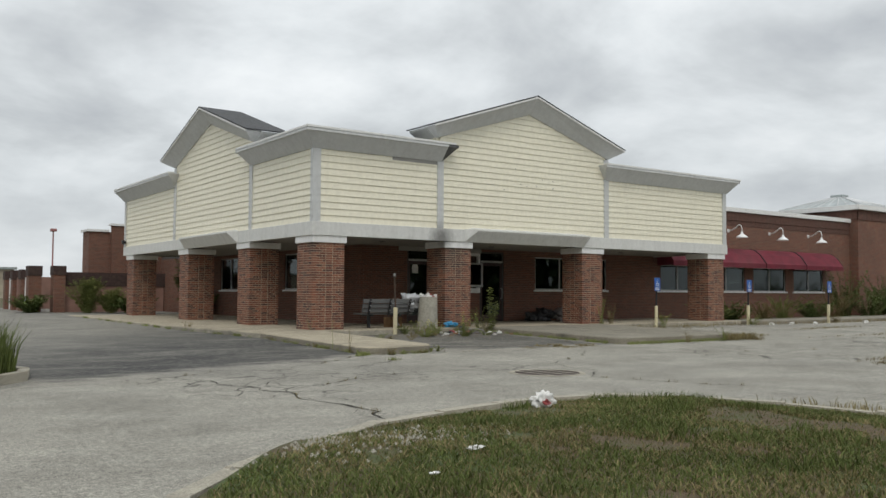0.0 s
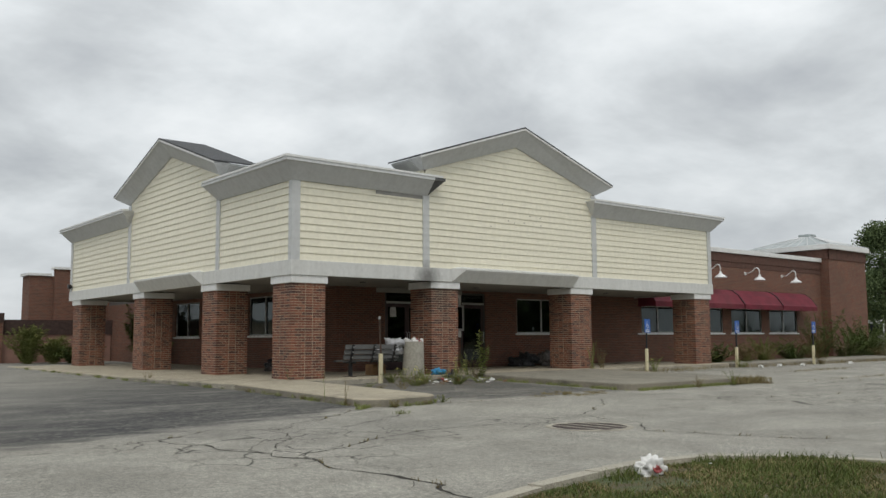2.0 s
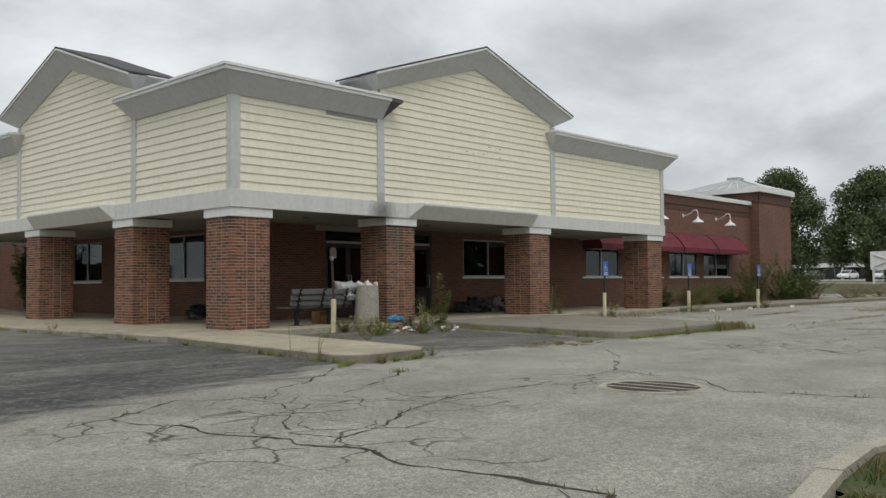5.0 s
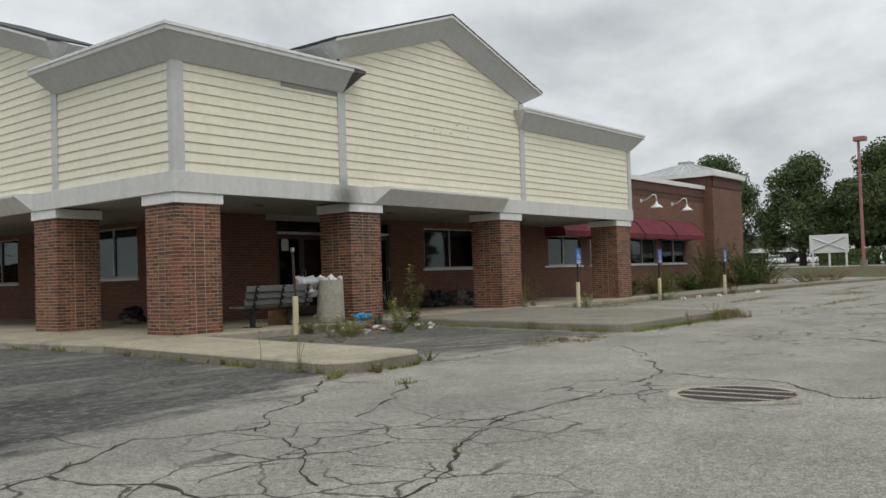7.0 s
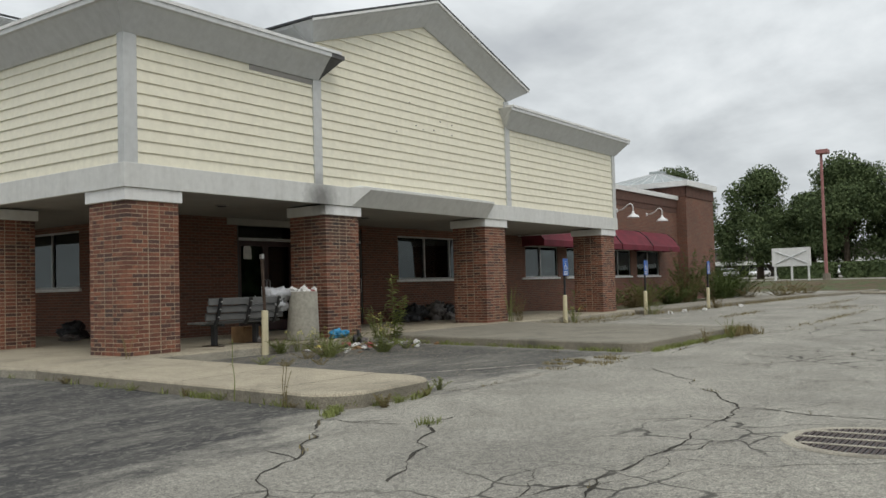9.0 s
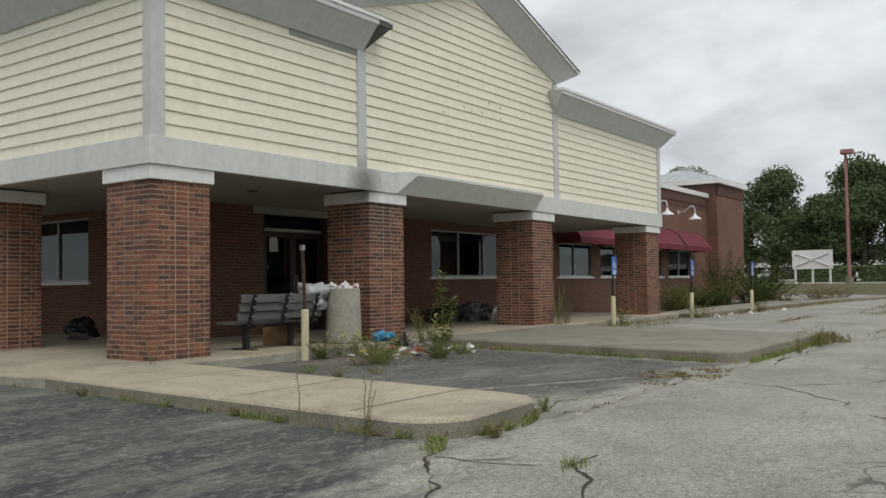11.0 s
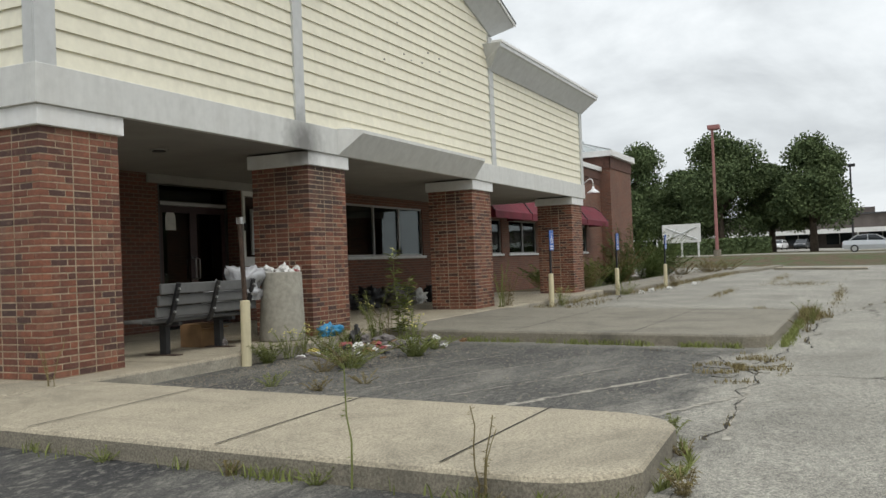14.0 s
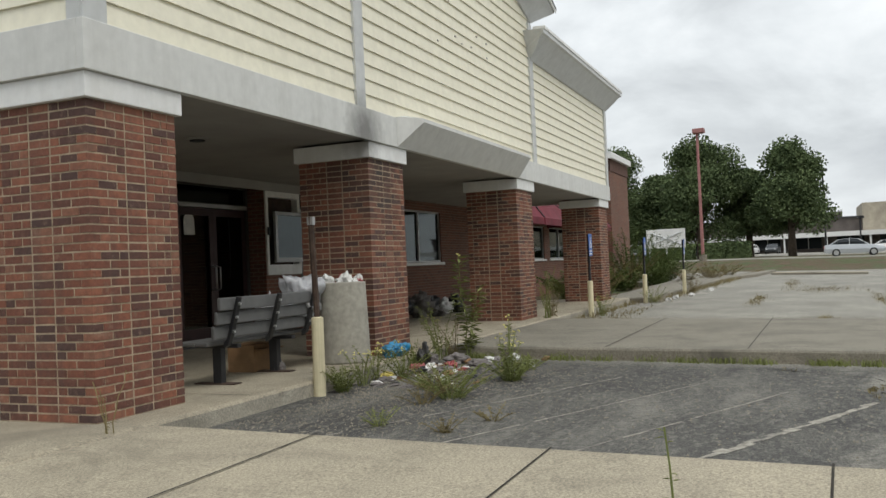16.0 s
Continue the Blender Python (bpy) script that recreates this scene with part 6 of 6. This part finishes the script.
for i in range(2500):
    x = rng.uniform(23, 60)
    g2.append((x, 20.95 - (x - 30) * 0.045 - abs(rng.gauss(0, 0.2)) if x > 30 else 21.35 - abs(rng.gauss(0, 0.12)), ground_z(x, 20.5) - 0.01))
low = []
for i in range(3000):
    a, u = rng.uniform(0, 6.28), rng.random()
    x, y = 15.1 + 1.3 * u * math.cos(a), 15.95 + 0.5 * u * math.sin(a)
    if noise.noise(Vector((x * 2.5, y * 2.5, 31))) > 0.05:
        low.append((x, y, ground_z(x, y) - 0.005))
blades("bay_grass", low, GRASS_DRY, "low matted dry grass on broken asphalt", 0.015, 0.07, 0.006, 29, 1.2)
for i in range(500):
    g2.append((rng.gauss(9.3, 0.4), rng.gauss(5.2, 0.5), 0.13))
blades("kerb_grass", g, WEED, "olive grass growing from the kerb joints", 0.02, 0.12, 0.006, 21, 0.9)
blades("kerb_grass", g2, GRASS_DRY, "straw-coloured grass along the kerbs", 0.03, 0.2, 0.007, 22, 0.6)
c = []
for x, y in crack_points:
    if noise.noise(Vector((x * 0.8, y * 0.8, 60))) > 0.12:
        for i in range(3):
            c.append((x + rng.uniform(-0.03, 0.03), y + rng.uniform(-0.03, 0.03), ground_z(x, y)))
tip = [(9.1 + 0.4 * u + rng.gauss(0, 0.05), 15.72 + 0.25 * u + rng.gauss(0, 0.04), ground_z(9.3, 15.8)) for u in [rng.random() for i in range(300)]]
tip += [(9.3 + rng.gauss(0, 0.07), 14.68 + rng.gauss(0, 0.06), ground_z(9.3, 14.7)) for i in range(60)]
blades("tip_grass", tip, WEED, "yellow-green grass rooted in the seam at the island's tip", 0.02, 0.10, 0.005, 25, 0.8)
blades("crack_grass", c, GRASS_DRY, "short dry grass growing from the cracks", 0.015, 0.06, 0.005, 23, 0.9)

# shrubs in the wing's planting bed and on the west side
for i, (x, y, h, s, l_) in enumerate(((31.0, 23.4, 0.85, 0.7, "low dark green shrub in the planting bed"), (32.6, 23.6, 0.8, 0.8, "low dark green shrub in the planting bed"), (34.4, 23.3, 0.9, 0.8, "low leafy shrub in the planting bed"), (36.2, 23.5, 1.0, 0.9, "leafy shrub in the planting bed"),
                                      (38.2, 23.2, 1.0, 0.9, "leafy shrub in the planting bed"), (40.2, 23.4, 1.2, 0.9, "overgrown shrub in the planting bed"), (41.6, 23.6, 2.5, 0.8, "tall airy sapling before a window"), (42.4, 22.7, 1.6, 1.1, "overgrown dense shrub by the tower"), (44.3, 22.9, 2.2, 1.2, "overgrown dense shrub by the tower"), (45.4, 22.8, 1.5, 1.1, "overgrown dense shrub by the tower"), (45.9, 23.2, 1.8, 1.0, "overgrown dense shrub by the tower"))):
    leafy("shrub", (x, y), h * (1.0 if i > 5 else 0.95 + 0.25 * (i % 2)), s * 1.35, 26 + int(s * 16), 66, 0.12, SHRUB if i > 5 else (WEED, SHRUB, GRASS_DRY)[i % 3], 400 + i, l_, "shrub", "planting bed shrubs")
for i, (x, y, h, s) in enumerate(((48.6, 21.0, 0.9, 1.1), (46.6, 20.9, 0.7, 0.9), (43.8, 21.6, 0.7, 0.8), (50.4, 20.6, 0.7, 1.0))):
    leafy("dry_bush", (x, y), h, s, 26, 34, 0.13, GRASS_DRY, 420 + i, "dry brown brush at the bed's edge", "shrub", "dry brush")
clump = [(1.75 + rng.gauss(0, 0.33), 14.7 + rng.gauss(0, 0.4), ground_z(1.8, 14.6) + 0.09) for i in range(4200)]
blades("tall_grass", [q for q in clump if inside(q[0], q[1], offset_line(ISL2, -0.2))], GRASS, "tall bright green grass at the kerbed island's end", 0.25, 0.85, 0.008, 16, 0.5)
leafy("vine", (14.3, 40.6), 2.7, 0.7, 60, 110, 0.19, SHRUB, 440, "dense dark vine climbing behind the column", "vine")
leafy("vine", (14.2, 39.0), 1.1, 0.9, 44, 70, 0.19, SHRUB, 441, "low vine at the wall's foot", "vine")
leafy("goldenrod", (10.6, 44.6), 1.8, 0.9, 60, 90, 0.22, WEED, 442, "tall yellow-green goldenrod clump by the wall", "weed", flowers=20)
leafy("goldenrod", (11.6, 44.2), 1.3, 0.9, 50, 80, 0.22, WEED, 443, "tall yellow-green goldenrod clump by the wall", "weed", flowers=14)
leafy("shrub", (12.4, 43.6), 0.8, 1.0, 44, 60, 0.18, SHRUB, 444, "low shrub by the wall", "shrub")
leafy("weed", (8.3, 46.0), 0.9, 1.0, 44, 60, 0.18, SHRUB, 445, "low weeds before the enclosure gates", "weed")

# ---- service yard on the west side ----
tagged(part("wall_rear_block", boxes((11.2, 30, 47.35, 48.6, 0.2, 4.62), (12.3, 30, 47.1, 47.35, 0.2, 4.95)), BRICKWALL), "plain red-brown rear brick block", "wall", kind="structure")
tagged(part("trim_rear_coping", boxes((12.2, 30.1, 47.0, 47.45, 4.95, 5.06), (11.1, 12.19, 47.25, 48.7, 4.62, 4.74)), WHITE), "white metal coping", "trim", kind="structure")
yard = thing("wall_yard", "weathered pinkish yard wall with a dark cap course", "wall", kind="structure")
part("panel", boxes((9.6, 14.85, 46.4, 46.65, 0.2, 1.75)), PINKWALL, yard)
part("cap_course", boxes((9.55, 14.9, 46.36, 46.69, 1.75, 2.45)), DARKBRICK, yard)
part("pier", boxes((9.3, 9.85, 46.1, 46.8, 0.2, 2.3)), BRICKWALL, yard)
part("pier_cap", boxes((9.27, 9.88, 46.07, 46.83, 2.3, 2.75)), DARKBRICK, yard)
enc = thing("refuse_enclosure", "walled refuse enclosure with peeling white gates", "enclosure", (8.6, 50, ground_z(8.6, 50)))
for i, y in enumerate((46.9, 49.0, 51.3, 53.6)):
    h = 2.6 + (0.15 if i == 0 else 0)
    part("pier", boxes((8.3, 8.9, y, y + 0.6, 0.2, h - 0.5)), BRICKWALL, enc)
    part("pier_cap", boxes((8.27, 8.93, y - 0.03, y + 0.63, h - 0.5, h)), DARKBRICK, enc)
for i, y in enumerate((47.5, 49.6, 51.9)):
    part("gate" if i != 1 else "panel", boxes((8.5, 8.62, y, y + (1.5 if i == 0 else 1.7), 0.45, 2.2)), WHITE if i != 1 else PINKWALL, enc, "peeling white gate" if i != 1 else "")
part("panel", boxes((8.9, 14.0, 54.2, 54.4, 0.2, 2.3)), PINKWALL, enc)


def lamp_post(x, y, top, mat, label, group, heads=1.0):
    z = ground_z(x, y)
    lp = thing("street_lamp", label, "lamp post", (x, y, z), group)
    b = bmesh.new()
    tube(b, [(x, y, z), (x, y, z + 0.5)], 0.28 * heads, 12)
    part("base", b, CONCRETE_DARK, lp)
    b = bmesh.new()
    tube(b, [(x, y, z + 0.5), (x, y, top - 0.1)], [0.13 * heads, 0.1 * heads], 8)
    part("pole", b, mat, lp)
    part("lamp_head", boxes((x - 0.4 * heads, x + 0.4 * heads, y - 0.55 * heads, y + 0.3 * heads, top - 0.2 * heads, top + 0.12)), mat, lp, bevel=0.03)
    return lp


lamp_post(72.4, 24.0, 10.75, REDPOLE, "tall faded red parking lot lamp post", "lot lamps")
lamp_post(15.0, 75.0, 6.4, REDPOLE, "tall faded red parking lot lamp post", "lot lamps", 0.55)
lamp_post(120.0, 14.8, 11.2, DARKMETAL, "tall black parking lot lamp post", "lot lamps")
lamp_post(141.0, 9.9, 6.0, DARKMETAL, "black parking lot lamp post", "lot lamps")

# blank sign board
zs = ground_z(74, 27)
sb_ = thing("sign_board", "blank white board sign on legs with crossed grey straps", "sign", (74, 26.9, zs))
part("board", boxes((73.95, 74.07, 25.4, 28.3, 2.22, 3.66)), WHITE, sb_, bevel=0.01)
for y in (25.6, 26.85, 28.1):
    part("leg", boxes((74.0, 74.1, y - 0.07, y + 0.07, zs - 0.1, 2.22)), WHITE, sb_)
for sg in (-1, 1):
    b = bmesh.new()
    tube(b, [(73.93, 26.85 - sg * 1.15, 2.45), (73.93, 26.85 + sg * 1.15, 3.4)], 0.06, 6)
    part("strap", b, CORNICE, sb_)

# ---- trees ----


def tree(x, y, top, radius, low, seed, label, leaves=34000, leaf=0.25):
    z = ground_z(x, y)
    t = thing("tree", label, "tree", (x, y, z), "street trees")
    r = random.Random(seed)
    b = bmesh.new()
    tube(b, [(x, y, z - 0.2), (x + 0.1, y, z + low), (x, y + 0.1, z + (top - z) * 0.55), (x, y, z + (top - z) * 0.85)], [0.42, 0.32, 0.2, 0.05], 10)
    lobes = []
    mid = z + low + (top - z - low) * 0.45
    for i in range(42):
        a, u = r.uniform(0, 6.283), r.uniform(0.0, 1.0)
        zz = z + low + 0.4 + (top - z - low - 1.1) * u
        wid = radius * (0.95 * math.sqrt(max(0.06, 1 - (2 * u - 0.72) ** 2 * 0.72)))
        d = wid * r.uniform(0.35, 0.82)
        c = Vector((x + d * math.cos(a), y + d * math.sin(a), zz))
        lobes.append((c, radius * r.uniform(0.24, 0.40)))
        if i % 2 == 0:
            s = Vector((x, y, z + low + (zz - z - low) * 0.45))
            tube(b, [s, s.lerp(c, 0.5) + Vector((0, 0, 0.3)), c], [0.14, 0.08, 0.03], 5)
    lobes.append((Vector((x, y, top - radius * 0.35)), radius * 0.38))
    lobes.append((Vector((x, y, mid)), radius * 0.6))
    part("trunk", b, BARK, t, smooth=True)
    rr = np.random.default_rng(seed)
    verts, faces = [], []
    w = np.array([q[1] ** 2 for q in lobes])
    pick = rr.choice(len(lobes), leaves, p=w / w.sum())
    d = rr.normal(size=(leaves, 3))
    d /= np.linalg.norm(d, axis=1)[:, None]
    cen = np.array([lobes[i][0] for i in pick])
    rad = np.array([lobes[i][1] for i in pick])[:, None] * rr.uniform(0.35, 1.1, (leaves, 1))
    p = cen + d * rad * np.array([1, 1, 0.8])
    u1 = rr.normal(size=(leaves, 3))
    u1 /= np.linalg.norm(u1, axis=1)[:, None]
    u2 = np.cross(u1, rr.normal(size=(leaves, 3)))
    u2 /= np.linalg.norm(u2, axis=1)[:, None]
    s = leaf * rr.uniform(0.5, 1.1, (leaves, 1))
    v = np.stack([p - u1 * s * 0.6, p + u2 * s * 0.45, p + u1 * s * 0.6, p - u2 * s * 0.45], 1).reshape(-1, 3)
    k = np.arange(leaves) * 4
    mesh_np("crown", v.tolist(), np.stack([k, k + 1, k + 2, k + 3], 1).tolist(), LEAF, t)
    return t


TL = "broad dark green shade tree beside the street"
tree(95, 26.6, 13.3, 5.3, 2.0, 1, TL)
tree(95, 18.2, 11.8, 4.6, 2.3, 2, TL)
tree(96, 35.2, 12.6, 4.6, 2.0, 3, TL)
tree(97, 44.5, 13.6, 5.0, 1.6, 4, TL)
tree(100, 22.3, 10.2, 3.8, 2.0, 5, "dark green shade tree behind the street trees")
tree(101, 31.0, 10.4, 4.2, 1.8, 6, "dark green shade tree behind the street trees")
tree(145, 1.0, 8.6, 4.0, 1.4, 7, "dark green tree by the far shops", 5000)
tree(120, 62.0, 12.0, 5.5, 1.2, 8, "dark green tree far behind the building", 5000)


def hedge(x0, x1, y0, y1, h, seed):
    z = ground_z(x0, y0)
    e = thing("hedge", "clipped dark green hedge along the street", "hedge", ((x0 + x1) / 2, (y0 + y1) / 2, z), "hedges")
    rr = np.random.default_rng(seed)
    n = 4200
    p = np.stack([rr.uniform(x0, x1, n), rr.uniform(y0, y1, n), z + rr.uniform(0, 1, n) ** 0.7 * h * (0.93 + 0.07 * rr.uniform(0, 1, n))], 1)
    u1 = rr.normal(size=(n, 3))
    u1 /= np.linalg.norm(u1, axis=1)[:, None]
    u2 = np.cross(u1, rr.normal(size=(n, 3)))
    u2 /= np.linalg.norm(u2, axis=1)[:, None]
    v = np.stack([p - u1 * 0.15, p + u2 * 0.1, p + u1 * 0.15, p - u2 * 0.1], 1).reshape(-1, 3)
    k = np.arange(n) * 4
    mesh_np("foliage", v.tolist(), np.stack([k, k + 1, k + 2, k + 3], 1).tolist(), LEAF, e)
    part("core", boxes((x0 + 0.15, x1 - 0.15, y0 + 0.15, y1 - 0.15, z - 0.05, z + h * 0.85)), LEAF, e, bevel=0.1)
    return e


hedge(88, 90, 21.6, 26.0, 1.5, 1)
hedge(88, 90, 26.5, 31.5, 1.5, 2)

# woods that close the place behind the walk
wr = np.random.default_rng(3)
n = 38000
ang = np.radians(wr.uniform(108, 338, n))
dist = 82 + 14 * wr.uniform(0, 1, n)
hgt = 1.7 * (7.0 + 3.0 * np.sin(ang * 23) + 2.0 * np.sin(ang * 51 + 1)) * wr.uniform(0, 1, n) ** 0.8
p = np.stack([dist * np.sin(ang), dist * np.cos(ang), hgt], 1)
u1 = wr.normal(size=(n, 3))
u1 /= np.linalg.norm(u1, axis=1)[:, None]
u2 = np.cross(u1, wr.normal(size=(n, 3)))
u2 /= np.linalg.norm(u2, axis=1)[:, None]
v = np.stack([p - u1 * 0.9, p + u2 * 0.7, p + u1 * 0.9, p - u2 * 0.7], 1).reshape(-1, 3)
k4 = np.arange(n) * 4
tagged(mesh_np("far_woods", v.tolist(), np.stack([k4, k4 + 1, k4 + 2, k4 + 3], 1).tolist(), LEAF), "dark green belt of trees round the lot", "trees", kind="stuff")

# ---- far shops ----
shop = thing("shopping_strip", "long low shopping strip with a white canopy edge", "building", (155, 40, ground_z(155, 40)))
zg = ground_z(155, 20)
part("wall", boxes((154, 175, -30, 120, zg - 0.5, 6.4)), BROWNWALL, shop)
part("canopy_edge", boxes((149.6, 150.4, -30, 120, 3.55, 4.25)), WHITE, shop, "white canopy edge")
part("canopy_deck", boxes((150.4, 154, -30, 120, 3.9, 4.2)), WHITE, shop)
part("roof", boxes((153.6, 176, -30.4, 120.4, 6.4, 6.6)), SHINGLE, shop)
part("parapet_block", boxes((152.5, 170, -12, 8.9, 4.26, 8.5)), BEIGE, shop, "tall beige block above the roof")
part("rooftop_unit", boxes((158, 162, 11.5, 15, 6.6, 7.6)), BROWNWALL, shop)
for i in range(24):
    y = -28 + i * 6
    part("canopy_post", boxes((149.8, 150.05, y, y + 0.25, zg - 0.2, 3.55)), WHITE, shop)
    wn = part("window", boxes((153.9, 153.98, y + 0.8, y + 4.6, zg + 0.5, zg + 2.4)), CARGLASS, shop)
    part("frame", boxes((153.86, 153.9, y + 2.65, y + 2.75, zg + 0.5, zg + 2.4)), ALU, wn)
pale = thing("far_building", "pale flat-roofed building beyond the lawn", "building", (10, 134, ground_z(10, 134)))
part("wall", boxes((-40, 21.2, 130, 150, 0.2, 4.4)), BEIGE, pale)
part("roof", boxes((-40.3, 21.5, 129.7, 150.3, 4.4, 4.7)), GREYMETAL, pale)
for i in range(8):
    part("window", boxes((-30 + i * 6.2, -28 + i * 6.2, 129.92, 130.0, 1.2, 2.8)), CARGLASS, pale)


def car(x, y, paint, label, yaw, group="cars"):
    """A small car: body, glasshouse, wheels, lamps; built along its own x and turned."""
    z = ground_z(x, y)
    c = thing("car", label, "car", (0, 0, 0), group)

    def skin(sections):
        b = bmesh.new()
        loft(b, [[(px, -wd, lo), (px, wd, lo), (px, wd * 1.02, (lo + hi) / 2), (px, wd * 0.94, hi), (px, -wd * 0.94, hi), (px, -wd * 1.02, (lo + hi) / 2)] for px, wd, lo, hi in sections])
        return b

    part("body", skin([(-2.25, 0.72, 0.42, 0.82), (-2.15, 0.82, 0.3, 0.95), (-1.5, 0.87, 0.24, 0.98), (0.9, 0.87, 0.24, 0.93), (1.7, 0.85, 0.26, 0.84), (2.15, 0.78, 0.3, 0.72), (2.28, 0.66, 0.4, 0.6)]), paint, c, smooth=False, bevel=0.03)
    part("glasshouse", skin([(-1.75, 0.7, 0.94, 0.98), (-1.15, 0.72, 0.94, 1.36), (-0.3, 0.72, 0.93, 1.42), (0.25, 0.72, 0.92, 1.38), (1.05, 0.72, 0.9, 0.94)]), CARGLASS, c)
    part("roof", skin([(-1.2, 0.62, 1.36, 1.39), (-0.3, 0.64, 1.415, 1.45), (0.3, 0.6, 1.37, 1.40)]), paint, c)
    for s in (-1, 1):
        for pts in ([(-1.75, s * 0.71, 0.97), (-1.15, s * 0.68, 1.37)], [(-0.35, s * 0.73, 0.94), (-0.35, s * 0.69, 1.42)], [(0.28, s * 0.68, 1.38), (1.05, s * 0.72, 0.93)]):
            b = bmesh.new()
            tube(b, pts, 0.035, 5)
            part("pillar", b, paint, c)
    for wx in (-1.35, 1.38):
        for s in (-1, 1):
            b = bmesh.new()
            tube(b, [(wx, s * 0.70, 0.31), (wx, s * 0.89, 0.31)], 0.31, 18)
            wh = part("wheel", b, RUBBER, c)
            b = bmesh.new()
            tube(b, [(wx, s * 0.885, 0.31), (wx, s * 0.9, 0.31)], 0.2, 14)
            part("rim", b, ALU, wh)
    for s in (-1, 1):
        part("headlight", boxes((2.1, 2.24, s * 0.55 - 0.12, s * 0.55 + 0.12, 0.58, 0.7)), ENAMEL, c, bevel=0.02)
        part("tail_light", boxes((-2.27, -2.12, s * 0.6 - 0.12, s * 0.6 + 0.12, 0.66, 0.84)), LAMPRED, c, bevel=0.02)
    c.matrix_basis = pose(x, y, z, 0, 0, yaw)
    return c


car(84.0, 13.4, CARPAINT, "silver four-door saloon on the street", -90)
first = car(140.0, 30.0, CARWHITE, "white car parked before the far shops", 175)
for x, y, w_ in ((138, 24.5, 170), (141, 7.0, 95), (140, 36.0, 178), (139, 47.0, 172), (140, 52.0, 176)):
    copy_thing(first, pose(x, y, ground_z(x, y), 0, 0, w_))
second = car(140.0, 21.5, CARDARK, "dark car parked before the far shops", 175)
for x, y, w_ in ((141, 27.4, 178), (139, 1.5, 90), (140, 41.0, 176), (140, 57.0, 176)):
    copy_thing(second, pose(x, y, ground_z(x, y), 0, 0, w_))
